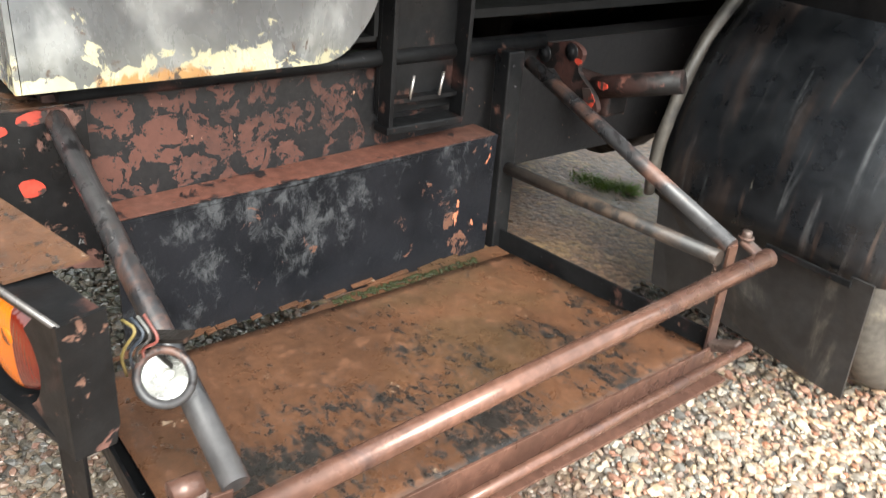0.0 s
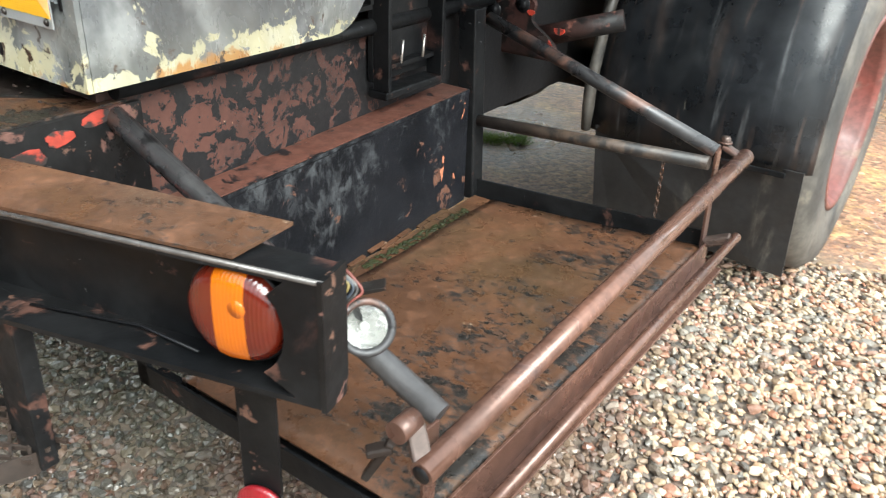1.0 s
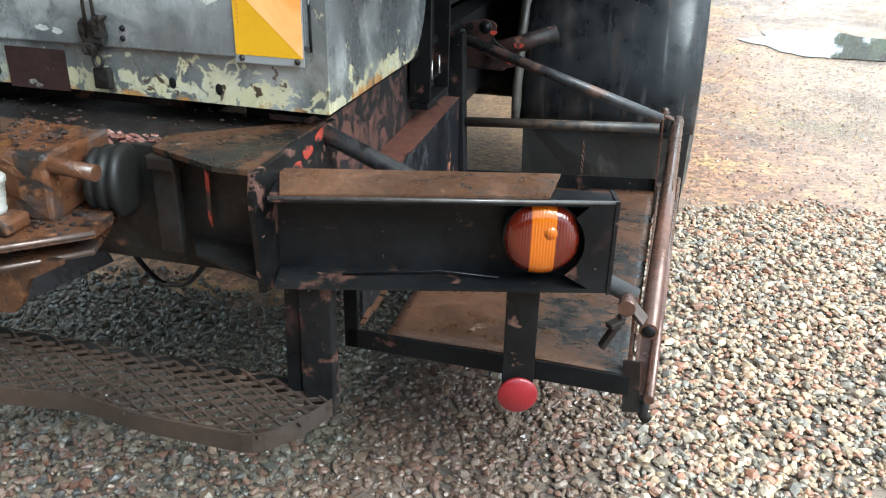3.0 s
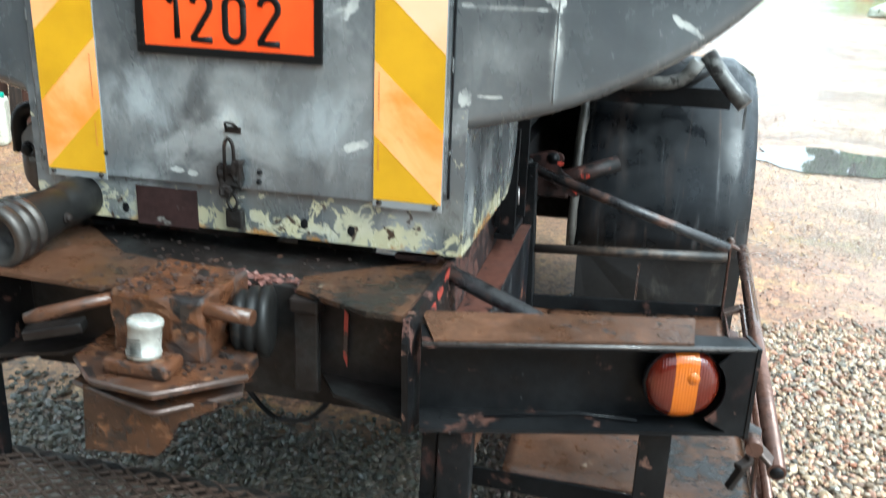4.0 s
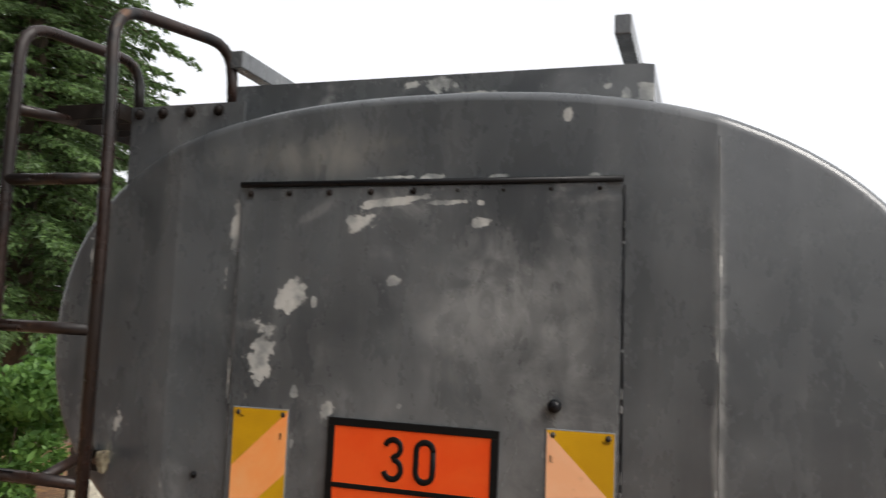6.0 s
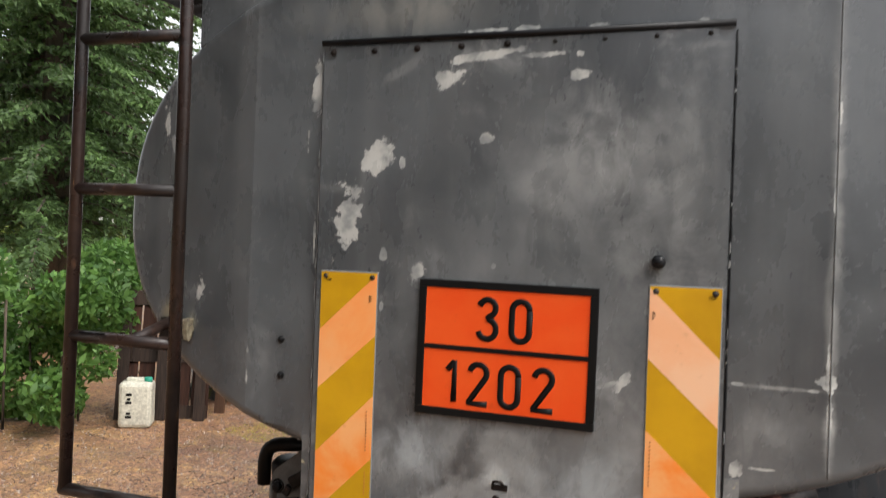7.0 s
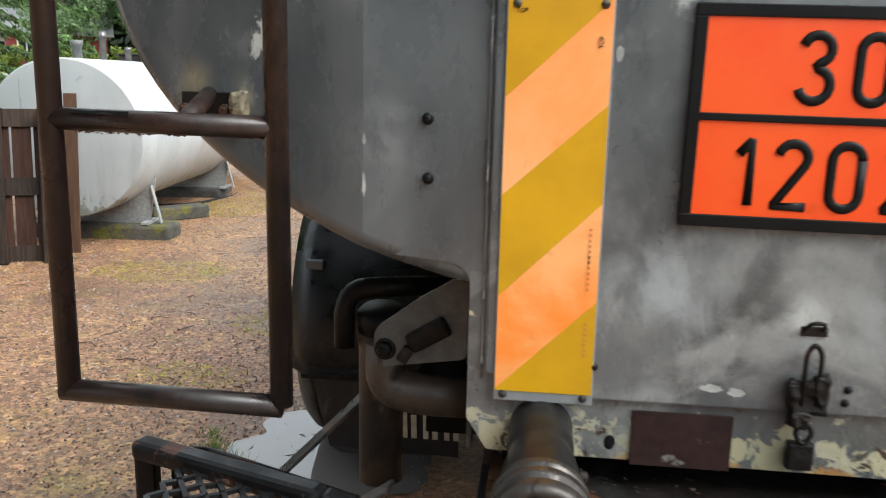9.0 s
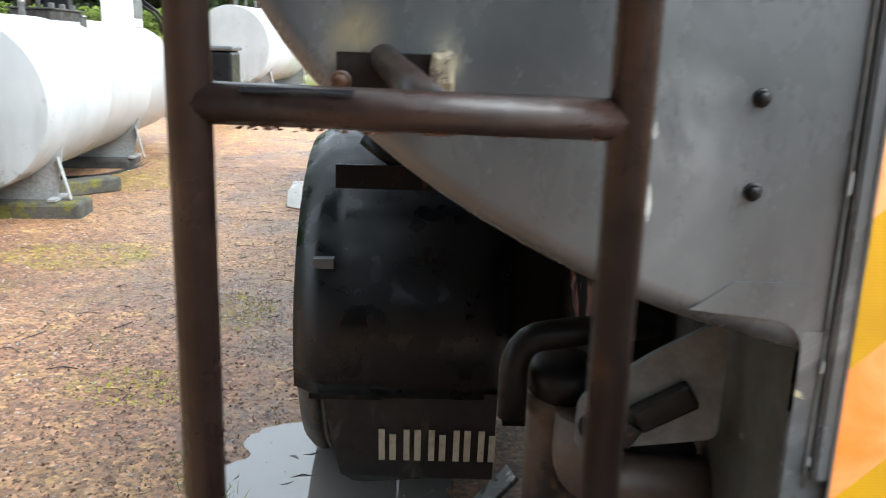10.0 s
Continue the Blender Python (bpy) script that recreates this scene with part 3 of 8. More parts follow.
    col = n.mix(n.calc("MULTIPLY", dry, n.step(y, 6.5, 7.5, 0.34, 0.0)), col, n.mix(n.step(fine, 0.3, 0.7), (0.1, 0.088, 0.072), (0.19, 0.168, 0.14)))
    grass = n.calc("MULTIPLY", n.step(y, 17.0, 18.5), n.step(n.nz(0.5, 4), 0.3, 0.45))
    col = n.mix(grass, col, n.mix(n.nz(6, 6), (0.10, 0.12, 0.03), (0.26, 0.24, 0.07)))
    n.bump(n.calc("ADD", n.calc("MULTIPLY", v.outputs["Distance"], -0.5), n.calc("ADD", fine, mid)), 0.5, 0.014)
    return n.done(col, n.step(n.calc("ADD", n.calc("MULTIPLY", wet, 0.6), n.step(x, 1.3, 2.2, 0.0, 0.68)), 0.0, 1.0, 0.5, 0.12), 0.0, 0.5)


soil_mat = soil("soil_mat")
water_mat = Nodes("water_mat")
water_mat.bump(water_mat.nz(9, 2), 0.02, 0.01)
water_mat = water_mat.done(water_mat.mix(water_mat.nz(2, 4), (0.13, 0.12, 0.11), (0.17, 0.158, 0.148)), 0.02, 0.0, 1.0)


def foliage(name, dark, light, through_light=0.25):
    n = Nodes(name)
    c = n.mix(n.island(), dark, light)
    c = n.mix(n.step(n.nz(0.9, 4), 0.35, 0.65, 0.0, 0.6), c, tuple(v * 0.5 for v in dark))
    tr = n.tree.nodes.new("ShaderNodeBsdfTranslucent")
    n.put(tr.inputs["Color"], n.mix(0.5, c, light))
    ms = n.tree.nodes.new("ShaderNodeMixShader")
    ms.inputs[0].default_value = through_light
    n.tree.links.new(n.bsdf.outputs[0], ms.inputs[1])
    n.tree.links.new(tr.outputs[0], ms.inputs[2])
    n.tree.links.new(ms.outputs[0], n.tree.nodes["Material Output"].inputs["Surface"])
    return n.done(c, 0.5, 0.0, 0.35)


needle_green = foliage("needle_green", (0.045, 0.08, 0.032), (0.18, 0.3, 0.095), 0.3)
# very dark leaf tone, so the added tree screens reflect little light
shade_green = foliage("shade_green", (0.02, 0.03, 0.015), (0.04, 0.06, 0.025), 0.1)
bush_green = foliage("bush_green", (0.05, 0.12, 0.028), (0.2, 0.37, 0.085), 0.35)
hedge_green = foliage("hedge_green", (0.1, 0.14, 0.025), (0.3, 0.38, 0.07), 0.3)
tree_green = foliage("tree_green", (0.13, 0.2, 0.1), (0.32, 0.45, 0.23), 0.5)
grass_green = foliage("grass_green", (0.09, 0.15, 0.03), (0.24, 0.36, 0.07), 0.4)
bark = worn("bark", (0.07, 0.055, 0.04), (0.12, 0.09, 0.065), [((0.03, 0.025, 0.02), 9, 0.5, 0.6, 0.9, (1, 1, 0.2))], rough=0.9, bump=0.6)
litter_mat = Nodes("litter_mat")
_l = litter_mat.ramp(litter_mat.island(), [(0.0, (0.05, 0.03, 0.02)), (0.25, (0.16, 0.075, 0.035)), (0.5, (0.3, 0.17, 0.06)), (0.75, (0.4, 0.27, 0.1)), (0.9, (0.22, 0.1, 0.05)), (1.0, (0.5, 0.38, 0.2))])
litter_mat = litter_mat.done(_l, 0.45)
grit_mat = Nodes("grit_mat")
_l = grit_mat.ramp(grit_mat.island(), [(0.0, (0.06, 0.04, 0.035)), (0.2, (0.17, 0.085, 0.06)), (0.45, (0.26, 0.14, 0.095)), (0.65, (0.15, 0.11, 0.09)), (0.85, (0.36, 0.27, 0.21)), (1.0, (0.5, 0.45, 0.4))])
grit_mat = grit_mat.done(_l, 0.35)
moss_mat = foliage("moss_mat", (0.018, 0.022, 0.008), (0.045, 0.05, 0.016), 0.05)
moss_bright = foliage("moss_bright", (0.29, 0.25, 0.03), (0.55, 0.5, 0.08), 0.1)
twig_brown = plain("twig_brown", (0.06, 0.042, 0.032), 0.6)


def timber(name, a, b):
    n = Nodes(name)
    g = n.nz(7, 6, 0.6, 1.2, n.at((5, 5, 0.4)))
    c = n.mix(n.step(g, 0.35, 0.65), a, b)
    c = n.mix(0.6, c, n.mix(n.each(), (0.6, 0.6, 0.6), (1.35, 1.3, 1.25)), "MULTIPLY")
    n.bump(g, 0.4, 0.005)
    return n.done(c, 0.65, 0.0, 0.2)


pallet_wood = timber("pallet_wood", (0.024, 0.017, 0.014), (0.05, 0.033, 0.025))
plank_red = timber("plank_red", (0.03, 0.014, 0.01), (0.055, 0.025, 0.017))
plank_wood = timber("plank_wood", (0.07, 0.038, 0.025), (0.11, 0.06, 0.036))
white_tank = Nodes("white_tank")
_t = white_tank
_c = _t.mix(_t.step(_t.nz(1.6, 5), 0.35, 0.65), (0.46, 0.475, 0.48), (0.4, 0.415, 0.42))
_c = _t.mix(_t.step(_t.nz(3.5, 6, 0.6, 0.2, _t.at((1.6, 1.6, 0.22))), 0.5, 0.8, 0.0, 0.6), _c, (0.3, 0.305, 0.29))
_c = _t.mix(_t.step(_t.nz(11, 6, 0.65, 0.1, _t.at((1.5, 1.5, 0.12))), 0.64, 0.74, 0.0, 0.6), _c, (0.2, 0.19, 0.15))
_c = _t.mix(_t.step(_t.calc("ADD", _t.nz(9, 6, 0.7, 0.3), _t.step(_t.axis(2), 0.3, 0.6, 0.16, 0.0)), 0.62, 0.72, 0.0, 0.7), _c, (0.13, 0.135, 0.1))
_t.bump(_t.nz(4, 3), 0.04, 0.01)
white_tank = _t.done(_c, 0.4)
saddle_grey = worn("saddle_grey", (0.34, 0.35, 0.35), (0.26, 0.265, 0.26), [((0.14, 0.14, 0.12), 9, 0.62, 0.74, 0.4, (1, 1, 0.3))], rough=0.5, bump=0.1)
concrete = worn("concrete", (0.1, 0.095, 0.08), (0.06, 0.058, 0.05), [((0.14, 0.13, 0.03), 5, 0.5, 0.6, 0.9, ONE)], rough=0.8, bump=0.5)
# darker copy of concrete: the second footing's shade is put into its colour
concrete_shaded = worn("concrete_shaded", (0.06, 0.058, 0.054), (0.035, 0.034, 0.032), [((0.1, 0.098, 0.09), 12, 0.6, 0.7, 0.8, ONE)], rough=0.75, bump=0.5)
asphalt = plain("asphalt", (0.27, 0.27, 0.27), 0.45, scale=3)
red_wood = plain("red_wood", (0.2, 0.03, 0.025), 0.7, scale=3)
brick_red = plain("brick_red", (0.27, 0.09, 0.06), 0.8, scale=12)
roof_grey = plain("roof_grey", (0.30, 0.30, 0.31), 0.6, scale=2)
roof_dark = plain("roof_dark", (0.13, 0.09, 0.075), 0.7, scale=2)
house_white = plain("house_white", (0.72, 0.71, 0.68), 0.6, scale=2)
glass_dark = plain("glass_dark", (0.02, 0.025, 0.03), 0.08)
can_plastic = worn("can_plastic", (0.62, 0.60, 0.5), (0.55, 0.53, 0.44), [((0.22, 0.21, 0.17), 8, 0.6, 0.75, 0.35, ONE)], rough=0.4, bump=0.05)
teal = plain("teal", (0.03, 0.32, 0.22), 0.4)
old_sealant = worn("old_sealant", (0.2, 0.17, 0.11), (0.12, 0.1, 0.065), [((0.05, 0.035, 0.025), 40, 0.5, 0.58, 0.6, ONE), ((0.42, 0.4, 0.33), 60, 0.64, 0.7, 0.6, ONE)], rough=0.6)
pipe_brown = worn("pipe_brown", (0.075, 0.052, 0.038), (0.04, 0.03, 0.025), [((0.018, 0.016, 0.015), 7, 0.52, 0.6, 0.5, (1, 1, 0.5)), ((0.15, 0.11, 0.075), 16, 0.64, 0.72, 0.6, (1, 1, 0.5))], rough=0.5, bump=0.4)
grimy_grey = worn("grimy_grey", (0.06, 0.058, 0.045), (0.035, 0.034, 0.028), [((0.13, 0.13, 0.115), 6, 0.6, 0.72, 0.5, (1, 1, 0.4)), ((0.3, 0.28, 0.2), 20, 0.7, 0.74, 0.6, ONE)], rough=0.5, bump=0.2)
wire_yellow = plain("wire_yellow", (0.2, 0.15, 0.05), 0.5, dirt=0.6, scale=60)
letter_cream = plain("letter_cream", (0.52, 0.47, 0.36), 0.6, dirt=0.5, scale=30)
pale_arm = worn("pale_arm", (0.16, 0.155, 0.145), (0.07, 0.066, 0.062), [((0.03, 0.026, 0.024), 16, 0.5, 0.58, 0.5, ONE)], rough=0.4)
sack_cream = worn("sack_cream", (0.5, 0.5, 0.4), (0.36, 0.37, 0.27), [((0.16, 0.17, 0.1), 5, 0.58, 0.68, 0.6, ONE)], rough=0.45)
print_brown = plain("print_brown", (0.6, 0.2, 0.06), 0.5)
brown_patch = worn("brown_patch", (0.034, 0.018, 0.0165), (0.022, 0.014, 0.0135), [((0.2, 0.185, 0.165), 16, 0.62, 0.68, 0.6, ONE)], rough=0.5, spec=0.15)


# ---- mesh helpers ----
def shape():
    return bmesh.new()


def box(bm, x0, x1, y0, y1, z0, z1, bevel=0.0, m=None):
    """A block between two corners, with its edges broken by bevel."""
    res = bmesh.ops.create_cube(bm, size=1.0, matrix=Matrix.Translation(((x0 + x1) / 2, (y0 + y1) / 2, (z0 + z1) / 2)) @ Matrix.Diagonal((x1 - x0, y1 - y0, z1 - z0, 1)))
    verts = res["verts"]
    if bevel:
        edges = list({e for v in verts for e in v.link_edges})
        out = bmesh.ops.bevel(bm, geom=edges, offset=bevel, segments=2, affect="EDGES", profile=0.5)
        verts = list({v for f in out["faces"] for v in f.verts} | {v for v in verts if v.is_valid})
    if m is not None:
        bmesh.ops.transform(bm, matrix=m, verts=verts)
    return bm


def beam(bm, a, b, w, h, bevel=0.0, up=(0, 0, 1)):
    """A bar of width w and height h from a to b."""
    a, b = Vector(a), Vector(b)
    d = (b - a).normalized()
    side = d.cross(Vector(up)).normalized()
    top = side.cross(d)
    m = Matrix((side, d, top)).transposed().to_4x4()
    m.translation = (a + b) / 2
    n = (b - a).length / 2
    return box(bm, -w / 2, w / 2, -n, n, -h / 2, h / 2, bevel, m)


def rounded(pts, r, steps=5):
    """The polyline pts with its inner corners rounded by about r."""
    pts = [Vector(p) for p in pts]
    out = [pts[0]]
    for p, q, s in zip(pts, pts[1:], pts[2:]):
        k = min(r, (q - p).length * 0.48, (s - q).length * 0.48)
        a, b = q + (p - q).normalized() * k, q + (s - q).normalized() * k
        for i in range(steps + 1):
            t = i / steps
            out.append(a * (1 - t) ** 2 + q * 2 * t * (1 - t) + b * t * t)
    return out + [pts[-1]]


def tube(bm, pts, r, seg=14, bend=0.0, caps=True, radii=None, wobble=0.0):
    """A round tube along pts."""
    pts = rounded(pts, bend) if bend else [Vector(p) for p in pts]
    rings, up = [], None
    for i, p in enumerate(pts):
        d = ((pts[min(i + 1, len(pts) - 1)] - p).normalized() + (p - pts[max(i - 1, 0)]).normalized()).normalized()
        if up is None:
            up = d.orthogonal().normalized()
        up = (up - d * up.dot(d)).normalized()
        side = d.cross(up)
        rr = radii[i] if radii else r
        ring = []
        for k in range(seg):
            q = rr * (1 + (wobble * noise.noise(p * 30 + Vector((k, 0, 0))) if wobble else 0))
            ring.append(bm.verts.new(p + q * (up * math.cos(2 * math.pi * k / seg) + side * math.sin(2 * math.pi * k / seg))))
        rings.append(ring)
    for a, b in zip(rings, rings[1:]):
        for k in range(seg):
            f = bm.faces.new((a[k], a[(k + 1) % seg], b[(k + 1) % seg], b[k]))
            f.smooth = True
    if caps:
        bm.faces.new(rings[0][::-1])
        bm.faces.new(rings[-1])
    return bm


def lathe(bm, profile, m, seg=32):
    """Spins (radius, height) pairs round the z axis of m."""
    rings = []
    for r, h in profile:
        if r < 1e-5:
            rings.append([bm.verts.new(m @ Vector((0, 0, h)))])
        else:
            rings.append([bm.verts.new(m @ Vector((r * math.cos(2 * math.pi * k / seg), r * math.sin(2 * math.pi * k / seg), h))) for k in range(seg)])
    for a, b in zip(rings, rings[1:]):
        for k in range(seg):
            loop = [a[k % len(a)], a[(k + 1) % len(a)], b[(k + 1) % len(b)], b[k % len(b)]]
            loop = list(dict.fromkeys(loop))
            if len(loop) > 2:
                f = bm.faces.new(loop)
                f.smooth = True
    return bm


def slab(bm, outline, along, m=None):
    """A flat plate: outline is a list of 3D points, along the vector through its thickness."""
    m = m or Matrix()
    a = [bm.verts.new(m @ Vector(p)) for p in outline]
    b = [bm.verts.new(m @ (Vector(p) + Vector(along))) for p in outline]
    bm.faces.new(a[::-1])
    bm.faces.new(b)
    for i in range(len(a)):
        j = (i + 1) % len(a)
        bm.faces.new((a[i], a[j], b[j], b[i]))
    return bm


def bolt(bm, p, axis, r=0.009, h=0.008):
    """A hexagon head on a small washer."""
    q = Vector(axis).to_track_quat("Z", "Y").to_matrix().to_4x4()
    q.translation = Vector(p)
    lathe(bm, [(0, 0), (r * 1.45, 0), (r * 1.4, h * 0.25), (r, h * 0.26)], q, 12)
    lathe(bm, [(r, h * 0.2), (r, h), (r * 0.8, h * 1.25), (0, h * 1.25)], q, 6)
    return bm


def part(name, bm, material, parent=None, label="", flat=False):
    """Links a bmesh as one mesh object under a thing or under a part."""
    bmesh.ops.recalc_face_normals(bm, faces=bm.faces)
    data = bpy.data.meshes.new(name)
    bm.to_mesh(data)
    bm.free()
    data.materials.append(material)
    ob = new(name, data)
    ob.parent = parent
    return tagged(ob, label)


def bolts(name, places, axis, r, h, material, parent):
    """One small bolt head for each place."""
    for p in places:
        bm = shape()
        bolt(bm, p, axis, r, h)
        part(name, bm, material, parent)


def raw(name, verts, faces, material, parent=None, label="", smooth=False):
    data = bpy.data.meshes.new(name)
    data.from_pydata(verts, [], faces)
    data.materials.append(material)
    if smooth:
        data.polygons.foreach_set("use_smooth", [True] * len(data.polygons))
    data.update()
    ob = new(name, data)
    ob.parent = parent
    return tagged(ob, label)


def thing(name, place, label, category, group="", kind="", turn=0.0):
    ob = new(name)
    ob.empty_display_size = 0.1
    ob.matrix_basis = pose(*place, 0, 0, turn)
    return tagged(ob, label, category, group, kind)


def words(name, text, size, m, material, parent, width=1.0, bold=0.0, depth=0.002, label=""):
    """Raised writing in the built-in font, centred on m."""
    curve = bpy.data.curves.new(name, "FONT")
    curve.body, curve.size, curve.align_x, curve.align_y = text, size, "CENTER", "CENTER"
    curve.extrude, curve.offset, curve.resolution_u = depth, bold, 5
    tmp = bpy.data.objects.new(name, curve)
    data = bpy.data.meshes.new_from_object(tmp)
    bpy.data.objects.remove(tmp)
    data.transform(m @ Matrix.Diagonal((width, 1, 1, 1)))
    data.materials.clear()
    data.materials.append(material)
    data.name = name
    ob = new(name, data)
    ob.parent = parent
    return tagged(ob, label)


REAR = Matrix(((1, 0, 0, 0), (0, 0, -1, 0), (0, 1, 0, 0), (0, 0, 0, 1)))  # drawn upright, facing the rear


# ---- ground ----
def lie(x, y):
    """Height of the ground: level round the lorry, rising gently beyond it."""
    slope = 0.04 + 0.075 * max(0.0, min(1.0, (x + 1.0) / 4.0))
    side = max(0.0, min(1.0, (x + 1.0) / 4.0))
    far = max(0.0, min(y, 46.0 - 5.0 * side) - 7.0)
    return slope * far * far / (far + 1.2) + 0.035 * side * max(0.0, min(y, 80.0) - 41.0) + 0.006 * noise.noise(Vector((x * 0.9, y * 0.9, 0)))


def make_ground():
    xs = np.unique(np.concatenate([np.linspace(-400, -30, 12), np.linspace(-30, -6, 25), np.linspace(-6, 6, 97), np.linspace(6, 30, 25), np.linspace(30, 400, 12)]))
    ys = np.unique(np.concatenate([np.linspace(-400, -20, 10), np.linspace(-20, -3, 18), np.linspace(-3, 9, 97), np.linspace(9, 50, 42), np.linspace(50, 500, 12)]))
    verts = [(x, y, lie(x, y)) for y in ys for x in xs]
    w = len(xs)
    faces = [(j * w + i, j * w + i + 1, (j + 1) * w + i + 1, (j + 1) * w + i) for j in range(len(ys) - 1) for i in range(w - 1)]
    return tagged(raw("ground", verts, faces, soil_mat, smooth=True), "wet reddish-brown gritty ground with leaf litter and moss", "ground", kind="structure")


make_ground()


def gravel_edge(x, y):
    """Above zero where the loose pebbles lie."""
    k = 0.35 * noise.noise(Vector((x * 1.3, y * 1.3, 5)))
    reach = 0.7 + 1.45 * max(0.0, min(1.0, (x - 0.1) / 0.5))
    return min(x + 1.2, reach - y, 2.9 - x, y + 0.95) + 0.7 * k


def make_gravel():
    """Thousands of rounded pebbles, joined."""
    rng = np.random.default_rng(4)
    shapes = []
    for k in range(16):
        bm = bmesh.new()
        bmesh.ops.create_icosphere(bm, subdivisions=1 if k % 5 < 4 else 2, radius=1.0)
        bmesh.ops.rotate(bm, verts=bm.verts, matrix=Matrix.Rotation(k * 1.3, 3, Vector((1, 0.4 * k, 2)).normalized()))
        sx, sy, sz = rng.uniform(0.85, 1.5), rng.uniform(0.55, 1.0), rng.uniform(0.4, 0.75)
        cuts = [Vector(rng.normal(size=3)).normalized() for _ in range(9)]
        reach = rng.uniform(0.62, 0.9, 9)
        for v in bm.verts:
            for d, q in zip(cuts, reach):
                over = v.co.dot(d) - q
                if over > 0:
                    v.co -= d * over
            v.co = v.co * (1 + 0.1 * noise.noise(v.co * 1.7 + Vector((k * 9, 0, 0))))
            v.co = Vector((v.co.x * sx, v.co.y * sy, v.co.z * sz)) * 1.15
        shapes.append((np.array([v.co for v in bm.verts]), np.array([[v.index for v in f.verts] for f in bm.faces])))
        bm.free()
    vs, fs, base = [], [], 0
    for _ in range(128000):
        x, y = rng.uniform(-1.7, 3.5), rng.uniform(-1.4, 2.7)
        if gravel_edge(x, y) < rng.uniform(-0.12, 0.08):
            continue
        sv, sf = shapes[rng.integers(16)]
        s = 0.0094 * rng.uniform(0.5, 1.0) * (1.8 if rng.uniform() > 0.84 else 1.15)
        a, b = rng.uniform(0, 6.283), rng.normal(0, 0.35)
        ca, sa, cb, sb = math.cos(a), math.sin(a), math.cos(b), math.sin(b)
        rot = np.array([[ca, -sa, 0], [sa, ca, 0], [0, 0, 1]]) @ np.array([[1, 0, 0], [0, cb, -sb], [0, sb, cb]])
        vs.append(sv @ rot.T * s + (x, y, s * rng.uniform(0.15, 0.95)))
        fs.append(sf + base)
        base += len(sv)
    vs, fs = np.concatenate(vs), np.concatenate(fs)
    data = bpy.data.meshes.new("gravel")
    data.vertices.add(len(vs))
    data.vertices.foreach_set("co", vs.ravel())
    data.loops.add(fs.size)
    data.loops.foreach_set("vertex_index", fs.ravel().astype(np.int32))
    data.polygons.add(len(fs))
    data.polygons.foreach_set("loop_start", np.arange(0, fs.size, 3, dtype=np.int32))
    data.polygons.foreach_set("use_smooth", np.zeros(len(fs), dtype=bool))
    data.update(calc_edges=True)
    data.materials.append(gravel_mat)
    return tagged(new("gravel", data), "wet rounded pebbles in tan, pink and grey, spread loosely", "gravel", kind="stuff")


make_gravel()


def puddle(x, y, rx, ry, turn, seed):
    vs = [(0, 0, 0)]
    for k in range(96):
        a = 2 * math.pi * k / 96
        c, s = math.cos(a), math.sin(a)
        q = 1 + 0.4 * noise.noise(Vector((c * 1.6, s * 1.6, seed))) + 0.12 * noise.noise(Vector((c * 4, s * 4, seed))) + 0.03 * noise.noise(Vector((c * 14, s * 14, seed)))
        vs.append((rx * q * c, ry * q * s, 0))
    ob = raw("puddle", vs, [(0, 1 + k, 1 + (k + 1) % 96) for k in range(96)], water_mat)
    ob.matrix_basis = pose(x, y, lie(x, y) + 0.008, 0, 0, turn)
    return tagged(ob, "shallow rain puddle reflecting the pale sky", "puddle", "puddles", "structure")


puddle(-1.12, 1.83, 0.42, 0.42, 16, 1.0)
puddle(-1.24, 2.75, 0.1, 0.5, 6, 7.0)
puddle(2.65, 6.5, 0.8, 0.62, 6, 2.0)
puddle(4.6, 8.6, 0.9, 0.4, 10, 3.0)
puddle(-2.0, 7.2, 0.3, 1.1, 8, 5.0)


# ---- the tanker lorry ----
truck = thing("tanker_truck", (0, 0, 0), "old grey fuel tanker lorry with worn paint and rusty chassis", "truck")

CX, CZ, HA, HT, HB, PT, PB = 0.014, 1.70, 1.105, 0.630, 0.592, 2.38, 2.16


def rim_z(x, a, b, p=PT):
    return b * max(0.0, 1 - abs(x / a) ** p) ** (1 / p)


def face_y(x):
    return 0.012 + 0.2 * max(0.0, abs(x) - 0.65)


